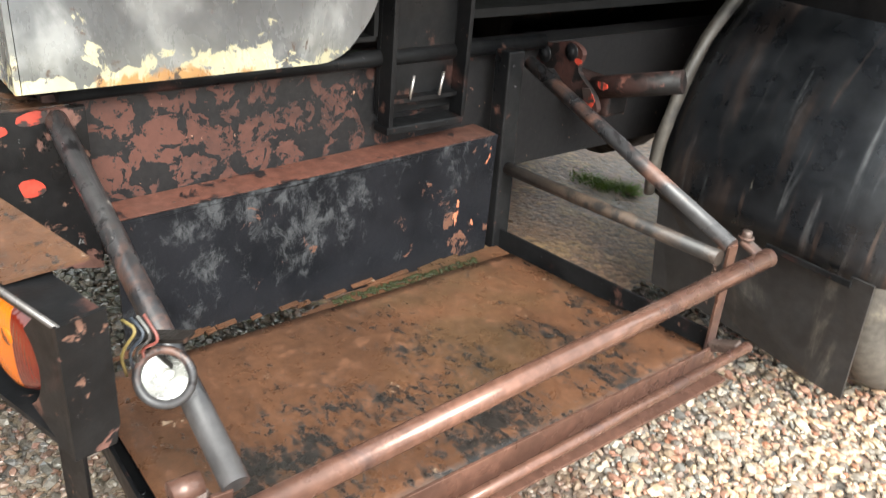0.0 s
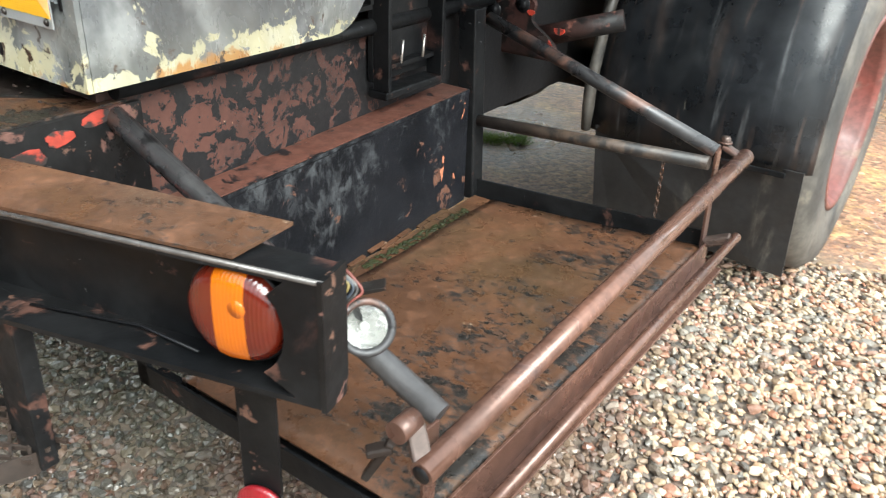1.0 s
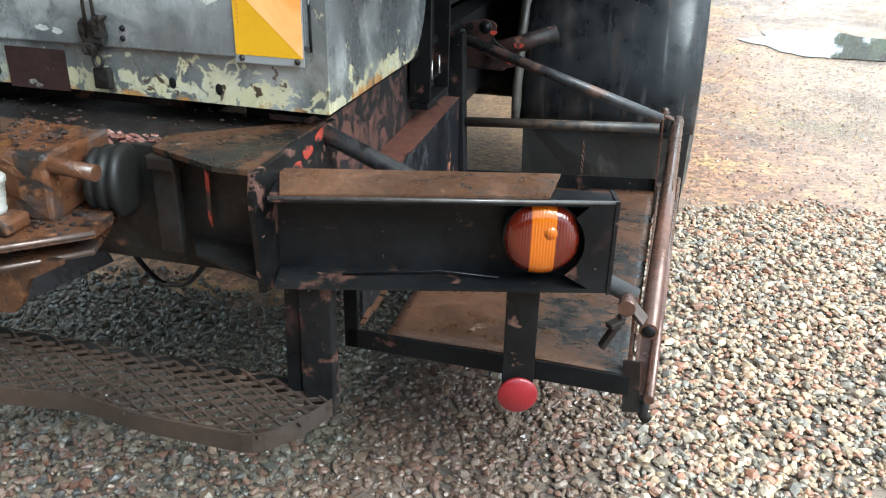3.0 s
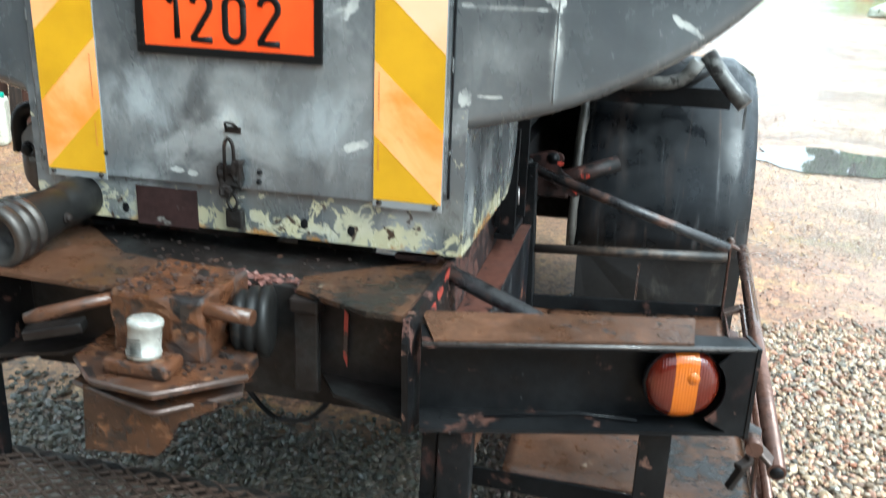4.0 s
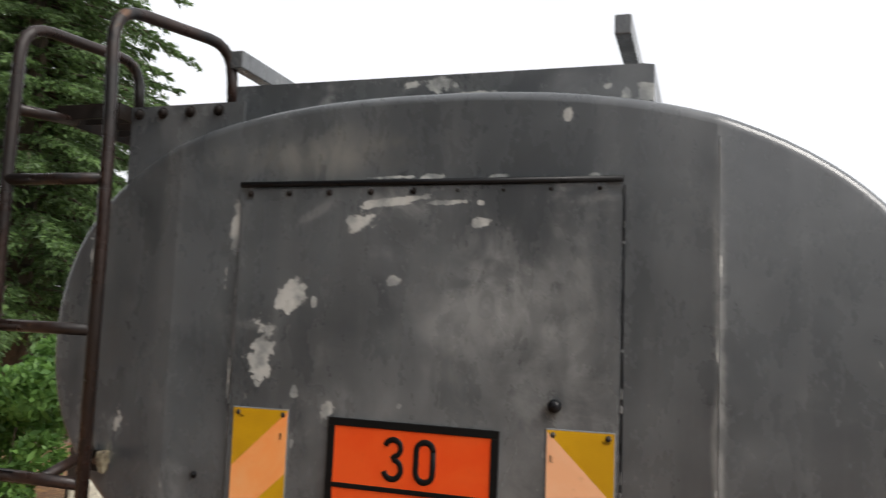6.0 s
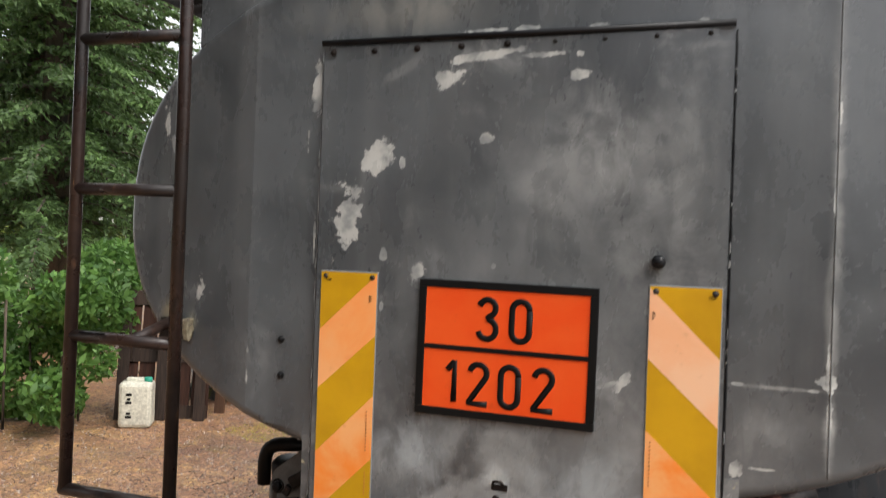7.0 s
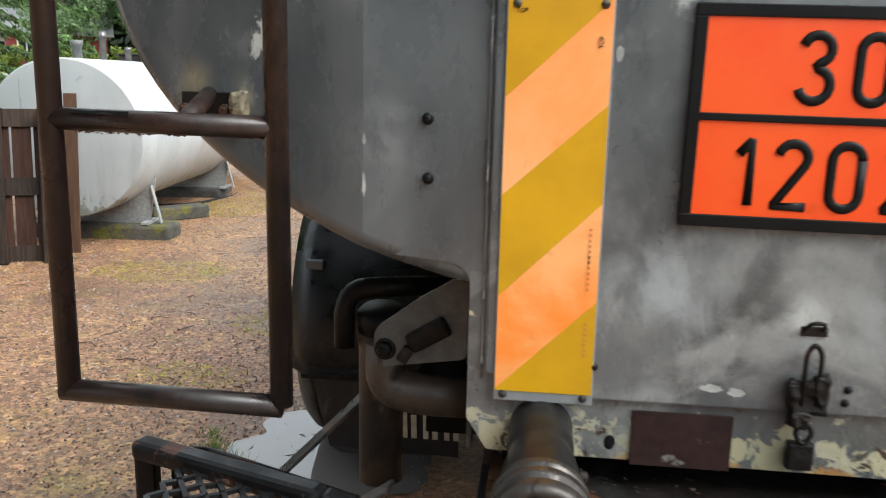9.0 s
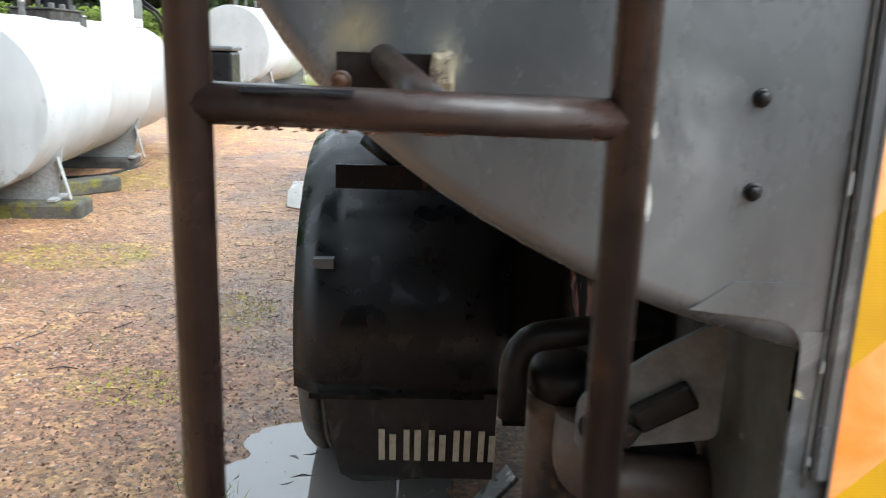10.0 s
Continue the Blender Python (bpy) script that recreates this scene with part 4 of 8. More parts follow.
def make_cover():
    """The rear cover: flat between two folds, wings swept forward, a rolled rim and a skirt."""
    r = 0.026
    a, top, low = HA - r, HT - r, HB - r
    cols = sorted({round(a * math.sin(math.pi * (i / 56 - 0.5)), 5) for i in range(57)} | {-0.65 - CX, 0.65 - CX, -0.64 - CX, 0.64 - CX})
    bm = shape()
    up = [bm.verts.new((CX + x, face_y(CX + x), CZ + rim_z(x, a, top))) for x in cols]
    dn = [bm.verts.new((CX + x, face_y(CX + x), CZ - rim_z(x, a, low, PB))) for x in cols[1:-1]]
    for i in range(len(cols) - 1):
        lo = [dn[i - 1]] if i > 0 else []
        lo2 = [dn[i]] if i < len(dn) else []
        bm.faces.new([up[i], up[i + 1]] + lo2 + lo)
    ring = up + dn[::-1]
    pts = [v.co.copy() for v in ring]
    norms = []
    for i, p in enumerate(pts):
        d = pts[(i + 1) % len(pts)] - pts[i - 1]
        norms.append(Vector((-d.z, 0, d.x)).normalized() * -1)
    for i, p in enumerate(pts):
        if norms[i].dot(Vector((p.x - CX, 0, p.z - CZ))) < 0:
            norms[i] = -norms[i]
    prev = ring
    for s in range(1, 8):
        if s <= 5:
            f = math.pi / 2 * s / 5
            row = [bm.verts.new(p + n * r * math.sin(f) + Vector((0, r * (1 - math.cos(f)), 0))) for p, n in zip(pts, norms)]
        elif s == 6:
            row = [bm.verts.new(Vector((p.x + n.x * r, 0.30, p.z + n.z * r))) for p, n in zip(pts, norms)]
        else:
            row = [bm.verts.new(Vector((p.x + n.x * r * 0.6, 0.30, p.z + n.z * r * 0.6))) for p, n in zip(pts, norms)]
        for i in range(len(ring)):
            j = (i + 1) % len(ring)
            bm.faces.new((prev[i], prev[j], row[j], row[i])).smooth = 1 <= s <= 5
        prev = row
    cover = part("rear_cover", bm, cover_paint, truck, "faded grey sheet-metal rear cover with rolled rim")
    bm = shape()
    for x in (0.655,):
        tube(bm, [(x, 0.0117, z) for z in np.linspace(1.22, 2.2, 60)], 0.0012, 6, wobble=0.8)
    part("weld_seam", bm, seam_paint, cover, "pale scuffed weld seam")
    bolts("bolt", [(-0.555, 0.012, 1.408), (-0.553, 0.012, 1.322)], (0, -1, 0), 0.0062, 0.006, black_plastic, cover)
    return cover


cover = make_cover()


def make_tank():
    bm = shape()
    n = 72
    rings = []
    for y, k in ((0.26, 0.97), (0.29, 0.985), (6.2, 0.985)):
        ring = []
        for i in range(n):
            t = 2 * math.pi * i / n
            c, s = math.cos(t), math.sin(t)
            p, b = (PT, HT) if s > 0 else (PB, HB)
            ring.append(bm.verts.new((CX + HA * k * math.copysign(abs(c) ** (2 / p), c), y, CZ + b * k * math.copysign(abs(s) ** (2 / p), s))))
        rings.append(ring)
    for p, q in zip(rings, rings[1:]):
        for i in range(n):
            bm.faces.new((p[i], p[(i + 1) % n], q[(i + 1) % n], q[i])).smooth = True
    bm.faces.new(rings[0][::-1])
    bm.faces.new(rings[-1])
    part("tank", bm, tank_paint, truck, "long grey oval tank body")
    bm = shape()
    box(bm, -1.1, 1.1, 6.5, 8.3, 0.75, 2.5, 0.08)
    box(bm, -1.02, 1.02, 6.7, 8.2, 2.5, 2.62, 0.05)
    part("cab", bm, tank_paint, truck, "grey driver's cab far ahead of the tank")


make_tank()


def make_housing():
    """The lower cabinet under the cover: rear strip, sides and floor."""
    bm = shape()
    slab(bm, [(-0.487, 0.0, 0.955), (-0.455, 0.0, 0.905), (0.495, 0.0, 0.9), (0.495, 0.0, 1.2), (-0.487, 0.0, 1.186)], (0, 0.009, 0), Matrix.Translation((0, 0.0102, 0)))
    strip = part("lower_panel", bm, strip_paint, truck, "grey lower panel with flaking cream paint and rusty edge")
    for sx, name in ((0.4915, "side_panel"), (-0.4835, "side_panel")):
        bm = shape()
        pts = [Vector((sx, 0.0205, 1.26))] + rounded([(sx, 0.0205, 0.9), (sx, 0.60, 0.9), (sx, 0.685, 1.0), (sx, 0.70, 1.26)], 0.05)
        slab(bm, [(sx - 0.0035, p.y, p.z) for p in pts], (0.007, 0, 0))
        part(name, bm, side_paint if sx > 0 else grimy_grey, truck, "" if sx > 0 else "grimy grey cabinet side behind the outlet pipes")
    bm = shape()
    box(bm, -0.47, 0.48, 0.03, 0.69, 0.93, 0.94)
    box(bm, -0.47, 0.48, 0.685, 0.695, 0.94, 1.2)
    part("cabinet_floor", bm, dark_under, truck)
    bm = shape()
    box(bm, -0.237, -0.09, 0.006, 0.0099, 0.898, 0.985, 0.001)
    part("brown_panel", bm, brown_patch, strip, "dark brown painted patch")
    for x, z in ((0.155, 0.936), (0.259, 0.931), (-0.268, 0.93)):
        bm = shape()
        lathe(bm, [(0, 0.0008), (0.0075, 0.0008), (0.0085, 0.0002)], Matrix.Translation((x, 0.0102, z)) @ pose(0, 0, 0, 90) @ Matrix.Diagonal((1, 1.4, 1, 1)), 14)
        part("drain_hole", bm, black_plastic, strip, "dark rusty drain hole")
    # curved corner where the cover meets the cabinet
    bm = shape()
    q = [(-0.487, 0.0102, 1.10), *[(-0.521 + 0.034 * math.cos(t), 0.0102, 1.164 + 0.034 * math.sin(t)) for t in np.linspace(0, 1.5, 9)], (-0.60, 0.0102, 1.206), (-0.56, 0.0102, 1.235), (-0.487, 0.0102, 1.235)]
    slab(bm, q, (0, 0.01, 0))
    part("corner_web", bm, cover_paint, truck)


make_housing()


def marker(parent, x0, x1, side):
    """A long reflective marker board with slanting stripes; side 1 leans to the right."""
    z0, z1 = 1.008, 1.578
    bm = shape()
    box(bm, x0 - 0.002, x1 + 0.002, -0.0025, -0.0002, z0 - 0.016, z1 + 0.003, 0.0008)
    board = part("marker_board", bm, board_grey, truck, "aluminium board with yellow and orange reflective stripes")
    w = x1 - x0
    near = [0.86, 1.010, 1.154, 1.303, 1.442, 1.585, 1.73] if side > 0 else [0.86, 0.998, 1.139, 1.282, 1.429, 1.575, 1.72]
    far = [1.0, 1.151, 1.296, 1.434, 1.576, 1.72, 1.86] if side > 0 else [0.72, 0.868, 1.008, 1.152, 1.299, 1.436, 1.58]
    for k in range(len(near) - 1):
        # a slanting band between two lines, clipped to the board
        lo = [(0, near[k]), (w, far[k])]
        hi = [(0, near[k + 1]), (w, far[k + 1])]
        pts = []
        n = 14
        low, top = [], []
        for i in range(n + 1):
            t = i / n
            a = min(max(lo[0][1] + (lo[1][1] - lo[0][1]) * t, z0), z1)
            b = min(max(hi[0][1] + (hi[1][1] - hi[0][1]) * t, z0), z1)
            low.append((x0 + w * t, a))
            top.append((x0 + w * t, b))
        keep = [i for i in range(n + 1) if top[i][1] - low[i][1] > 1e-4]
        if len(keep) < 2:
            continue
        i0, i1 = max(keep[0] - 1, 0), min(keep[-1] + 1, n)
        pts = [low[i] for i in range(i0, i1 + 1)] + [top[i] for i in range(i1, i0 - 1, -1)]
        clean = [p for j, p in enumerate(pts) if (Vector(p) - Vector(pts[j - 1])).length > 1e-4]
        bm = shape()
        proud = -0.0032 if k % 2 else -0.0036
        slab(bm, [(p[0], proud, p[1]) for p in clean], (0, 0.0006, 0))
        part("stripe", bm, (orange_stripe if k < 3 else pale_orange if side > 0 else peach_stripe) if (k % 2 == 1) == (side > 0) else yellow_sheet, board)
    bolts("rivet", [(a, -0.003, b) for a in (x0 + 0.012, x1 - 0.012) for b in (z0 - 0.006, z1 - 0.01)], (0, -1, 0), 0.0045, 0.003, dull_alloy, board)
    a = x0 + 0.016 if side > 0 else x1 - 0.02
    words("top_mark", "TOP", 0.0085, Matrix.Translation((a + 0.003, -0.0042, z1 - 0.019)) @ REAR, plate_black, board, depth=0.0003)
    b = x1 - 0.014 if side > 0 else x0 + 0.01
    words("top_mark", "TOP", 0.0085, Matrix.Translation((b, -0.0048, z1 - 0.06)) @ REAR @ pose(0, 0, 0, 0, 0, 90), plate_black, board, depth=0.0003)
    bm = shape()
    for zz in (0.06, 0.16, 0.2):
        for j in range(7):
            box(bm, b - 0.0018, b + 0.0012, -0.0045, -0.0042, z0 + zz + j * 0.008, z0 + zz + j * 0.008 + 0.004)
    tagged(part("small_print", bm, print_brown, board, "faint line of tiny print"), kind="stuff")
    return board


def make_door():
    bm = shape()
    slab(bm, [(-0.461, 0, 1.0), (0.459, 0, 1.0), (0.459, 0, 2.108), (-0.461, 0, 2.108)], (0, 0.0118, 0), Matrix.Translation((0, -0.0001, 0)))
    edges = [e for e in bm.edges if abs(e.verts[0].co.y - e.verts[1].co.y) > 0.005]
    bmesh.ops.bevel(bm, geom=edges, offset=0.03, segments=5, affect="EDGES")
    bmesh.ops.bevel(bm, geom=[e for e in bm.edges if e.verts[0].co.y < 0.001 and e.verts[1].co.y < 0.001], offset=0.003, segments=2, affect="EDGES")
    door = part("access_door", bm, door_paint, truck, "grey sheet-metal flap hinged along its top edge")
    bm = shape()
    tube(bm, [(-0.463, 0.0, 2.117), (0.461, 0.0, 2.113)], 0.0075, 10)
    part("piano_hinge", bm, black_plastic, door, "thin black hinge line")
    bolts("hinge_bolt", [(-0.435 + 0.106 * k, -0.0005, 2.094) for k in range(5)], (0, -1, 0), 0.0055, 0.004, greasy_iron, door)
    bolts("hinge_bolt", [(-0.435 + 0.106 * k, -0.0005, 2.094) for k in range(5, 9)], (0, -1, 0), 0.0035, 0.003, greasy_iron, door)
    for sx, thick, mat in ((-0.4655, 0.0016, seam_paint), (0.4635, 0.0024, black_plastic)):
        bm = shape()
        tube(bm, [(sx, 0.0085, z) for z in np.linspace(1.02, 2.1, 40)], thick, 6, wobble=0.6)
        part("gap_seal", bm, mat, door, "flaking sealant in the door gap")
    rng = random.Random(15)
    bm = shape()
    for _ in range(26):
        sx, z, w, h = rng.choice((-0.4655, 0.4635)), rng.uniform(1.03, 2.09), rng.uniform(0.001, 0.0028), rng.uniform(0.003, 0.014)
        slab(bm, [(sx - w, 0.0045, z - h), (sx + w * 0.7, 0.0045, z - h * 0.8), (sx + w, 0.0045, z + h * 0.6), (sx - w * 0.5, 0.0045, z + h)], (0, 0.002, 0))
    tagged(part("sealant_flake", bm, board_grey, door), kind="stuff")
    bm = shape()
    lathe(bm, [(0.0145, 0), (0.0145, 0.012), (0.0125, 0.02), (0.006, 0.024), (0, 0.024)], Matrix.Translation((0.326, 0, 1.628)) @ pose(0, 0, 0, 90), 20)
    part("rubber_buffer", bm, black_plastic, door, "small round black rubber buffer")
    # staple and hanging toggle latch
    bm = shape()
    box(bm, -0.012, 0.024, -0.004, 0, 1.118, 1.132, 0.001)
    tube(bm, [(-0.008, -0.003, 1.128), (-0.004, -0.02, 1.142), (0.014, -0.02, 1.142), (0.018, -0.003, 1.128)], 0.003, 8, 0.01)
    part("staple", bm, greasy_iron, door, "small bent wire staple")
    latch = shape()
    box(latch, -0.024, 0.03, -0.022, -0.002, 1.005, 1.055, 0.007)
    box(latch, -0.02, 0.006, -0.028, -0.004, 0.985, 1.012, 0.006)
    box(latch, 0.01, 0.03, -0.026, -0.004, 1.02, 1.066, 0.006)
    bmesh.ops.subdivide_edges(latch, edges=list(latch.edges), cuts=2, use_grid_fill=True)
    for v in latch.verts:
        v.co += Vector((noise.noise(v.co * 75), noise.noise(v.co * 75 + Vector((5, 0, 0))), noise.noise(v.co * 75 + Vector((0, 5, 0))))) * 0.006
    tube(latch, [(-0.007, -0.02, 1.02), (-0.006, -0.02, 1.098), (0.004, -0.02, 1.113), (0.014, -0.02, 1.098), (0.015, -0.02, 1.02)], 0.0036, 8, 0.01, wobble=0.3)
    toggle = part("toggle_latch", latch, greasy_iron, truck, "rusty black toggle latch hanging open")
    bm = shape()
    tube(bm, [(0.004, -0.01, 0.995), (-0.01, -0.012, 0.975), (0.004, -0.012, 0.955), (0.018, -0.012, 0.975), (0.004, -0.01, 0.995)], 0.004, 8, 0.01)
    box(bm, -0.015, 0.023, -0.012, 0.006, 0.915, 0.958, 0.004)
    part("catch", bm, greasy_iron, toggle)
    bolts("rivet", [(-0.299, 0, 1.052), (0.062, 0, 1.04), (0.06, 0, 1.02)], (0, -1, 0), 0.0045, 0.003, black_plastic, door)
    return door


door = make_door()
marker(door, -0.444, -0.301, 1)
marker(door, 0.311, 0.451, -1)


def arc(cx, cz, rx, rz, a, b, n=12):
    """Points of an ellipse from angle a to b, in degrees."""
    return [(cx + rx * math.cos(radians(t)), cz + rz * math.sin(radians(t))) for t in np.linspace(a, b, n)]


def raised_digit(c, m, parent):
    """One embossed numeral with an even stroke and rounded bowls, 0.1 m high."""
    w, r, h = 0.0195, 0.0068, 0.0432
    lines = {
        "0": arc(0, h - w, w, w, 0, 180) + arc(0, -h + w, w, w, 180, 360) + [(w, h - w)],
        "1": [(-0.0165, h - 0.017), (-0.003, h), (0.0, h), (0.0, -h)],
        "2": arc(0, h - w, w, w, 168, -28) + [(-w, -h + 0.003), (-w, -h), (w + 0.003, -h)],
        "3": arc(0, h - w * 0.95, w * 0.95, w * 0.95, 165, -75) + [(0.001, 0.004)] + arc(0, -h + w * 1.1, w * 1.05, w * 1.1, 78, -165),
    }[c]
    bm = shape()
    pts = [Vector((x, 0, z)) for x, z in lines]
    tube(bm, pts, r, 10)
    for v in bm.verts:
        v.co.y = v.co.y * 0.42
    bmesh.ops.transform(bm, matrix=m, verts=bm.verts)
    part("digit", bm, plate_black, parent)


def make_plate():
    """The orange hazard plate with raised black rim, bar and numbers."""
    x0, x1, z0, z1, t = -0.195, 0.207, 1.269, 1.57, 0.017
    m = Matrix.Translation((0, -0.004, 0)) @ Matrix.Translation((0.006, 0, 1.42)) @ pose(0, 0, 0, 0, 0.6, 0) @ Matrix.Translation((-0.006, 0, -1.42))
    bm = shape()
    box(bm, x0 + 0.004, x1 - 0.004, -0.002, 0.0035, z0 + 0.004, z1 - 0.004, 0.001, m)
    plate = part("hazard_plate", bm, plate_orange, truck, "orange metal hazard plate with raised black rim and numbers")
    bm = shape()
    for a, b, c, d in ((x0, x1, z0, z0 + t), (x0, x1, z1 - t, z1), (x0, x0 + t, z0 + t, z1 - t), (x1 - t, x1, z0 + t, z1 - t), (x0 + t, x1 - t, 1.4155, 1.426)):
        box(bm, a, b, -0.005, 0.002, c, d, 0.0015, m)
    part("rim", bm, plate_black, plate, "raised black border and dividing bar")
    for c, x, zc in (("3", -0.034, 1.4885), ("0", 0.041, 1.4885), ("1", -0.104, 1.345), ("2", -0.049, 1.345), ("0", 0.022, 1.345), ("2", 0.096, 1.345)):
        raised_digit(c, m @ Matrix.Translation((x, -0.0022, zc)), plate)
    bm = shape()
    bolt(bm, (x0 + 0.009, -0.005, z0 + 0.02), (0, -1, 0), 0.005, 0.003)
    part("screw", bm, dull_alloy, plate)


make_plate()


def make_ladder():
    xl, xr, y = -1.014, -0.718, -0.178
    r = 0.0152
    bm = shape()
    tube(bm, [(xr, y, 1.035), (xr, y, 2.2), (xr - 0.015, y, 2.53), (-0.66, 0.22, 2.56), (-0.645, 0.22, 2.36)], r, 16, 0.09)
    ladder = part("ladder", bm, ladder_brown, truck, "brown-painted steel tube ladder with hooped hand rails")
    bm = shape()
    tube(bm, [(xl - 0.003, y, 1.035), (xl, y, 2.2), (xl + 0.005, y, 2.51), (-0.97, 0.22, 2.53), (-0.96, 0.22, 2.36)], r, 16, 0.09)
    part("stile", bm, ladder_brown, ladder)
    for z in (1.035, 1.402, 1.752, 2.108):
        bm = shape()
        zz = 0.002
        tube(bm, [(xl - (0.012 if z < 1.1 else 0), y, z + zz), (xr, y, z - zz)], r * (1 if z < 1.1 else 0.95), 16)
        part("rung", bm, ladder_brown, ladder)
    bm = shape()
    tube(bm, [(xl, y, 2.29), (xl + 0.0, 0.03, 2.31)], 0.014, 12)
    part("brace", bm, ladder_brown, ladder)
    # rust scale and drops under the worn rung, and the split in its top
    rng = random.Random(31)
    bm = shape()
    for _ in range(90):
        x = rng.uniform(xl + 0.03, xr - 0.02)
        k = rng.uniform(0.0008, 0.002)
        bmesh.ops.create_icosphere(bm, subdivisions=1, radius=k, matrix=Matrix.Translation((x, y + rng.uniform(-0.008, 0.006), 1.402 - 0.0142 + rng.uniform(-0.0015, 0.002))) @ Matrix.Diagonal((rng.uniform(1, 2.5), 1, 0.8, 1)))
    tagged(part("rust_scale", bm, hitch_rust, ladder), kind="stuff")
    bm = shape()
    slab(bm, [(x, y - 0.0135, 1.4125 + 0.0025 * noise.noise(Vector((x * 40, 0, 0)))) for x in np.linspace(xl + 0.035, xl + 0.11, 8)] + [(x, y - 0.0125, 1.4158) for x in np.linspace(xl + 0.11, xl + 0.035, 4)], (0, -0.0012, 0))
    part("split", bm, black_plastic, ladder, "dark rusted-through split")
    # stay to the cover with its foot plate
    bm = shape()
    tube(bm, [(-0.845, y + 0.01, 1.40), (-0.90, 0.055, 1.432)], 0.0135, 14)
    part("stay", bm, ladder_brown, ladder)
    bm = shape()
    slab(bm, [(-0.945, 0.064, 1.385), (-0.848, 0.044, 1.385), (-0.848, 0.044, 1.437), (-0.945, 0.064, 1.437)], (0, -0.006, 0))
    foot = part("foot_plate", bm, greasy_iron, ladder, "dark bolted foot plate")
    bolts("foot_bolt", [(-0.94, 0.055, 1.41), (-0.87, 0.041, 1.41)], (0, -1, 0), 0.007, 0.005, hitch_rust, ladder)
    bm = shape()
    box(bm, -0.853, -0.834, 0.022, 0.05, 1.385, 1.44, 0.004)
    bmesh.ops.subdivide_edges(bm, edges=list(bm.edges), cuts=3, use_grid_fill=True)
    for v in bm.verts:
        v.co += Vector((noise.noise(v.co * 60), noise.noise(v.co * 60 + Vector((5, 0, 0))), noise.noise(v.co * 60 + Vector((0, 5, 0))))) * 0.006
    part("packing", bm, old_sealant, ladder, "crumbling cream packing block")
    # platform above
    bm = shape()
    pts = [(-0.50, 0.05, 2.345), (-0.845, 0.05, 2.345)]
    pts += [(x, 0.05, CZ + rim_z(x - CX, HA, HT) - 0.012) for x in np.linspace(-0.845, -0.50, 9)]
    slab(bm, pts, (0, 0.006, 0))
    platform = part("step_platform", bm, tank_paint, truck, "grey bracket plate carrying the ladder platform")
    bolts("bolt", [(x, 0.049, 2.325) for x in (-0.82, -0.745, -0.66, -0.575)], (0, -1, 0), 0.011, 0.01, greasy_iron, platform)
    bm = shape()
    for a, b in (((-1.05, 0.0, 2.325), (-0.845, 0.0, 2.325)), ((-1.05, 0.0, 2.325), (-1.05, 0.5, 2.325)), ((-1.05, 0.5, 2.325), (-0.845, 0.5, 2.325)), ((-0.848, 0.0, 2.325), (-0.848, 0.5, 2.325))):
        beam(bm, a, b, 0.006, 0.04)
    for k in range(7):
        beam(bm, (-1.05, 0.04 + 0.07 * k, 2.33), (-0.85, 0.04 + 0.07 * k, 2.33), 0.004, 0.02)
    part("grating", bm, greasy_iron, platform)


make_ladder()


def make_roof():
    """Low spill guard on the tank's crown and the two bars along it."""
    bm = shape()
    slab(bm, [(-0.57, 0.12, 2.24), (0.515, 0.12, 2.22), (0.515, 0.12, 2.398), (0.49, 0.12, 2.402), (-0.57, 0.12, 2.408)], (0, 0.02, 0))
    guard = part("spill_guard", bm, guard_paint, truck, "grey sheet spill guard along the tank top")
    for x in (-0.56, 0.505):
        bm = shape()
        box(bm, x - 0.01, x + 0.01, 0.142, 4.0, 2.23, 2.40)
        part("side_sheet", bm, tank_paint, guard)
    for x, z in ((-0.63, 2.515), (0.435, 2.53)):
        bm = shape()
        beam(bm, (x, 0.2, z), (x, 4.0, z - 0.02), 0.04, 0.05, 0.003)
        for y in (1.2, 3.6):
            beam(bm, (x, y, 2.28), (x, y, z - 0.01), 0.03, 0.03)
        part("guard_bar", bm, tank_paint, guard, "grey square bar with a pale end")
    bm = shape()
    tube(bm, [(-0.02, 0.5, 2.3), (-0.02, 0.5, 2.475)], 0.006, 8)
    lathe(bm, [(0.0, 0.0), (0.016, 0.004), (0.016, 0.012), (0, 0.02)], Matrix.Translation((-0.02, 0.5, 2.47)), 10)
    part("vent_pin", bm, steel_bright, guard)


make_roof()


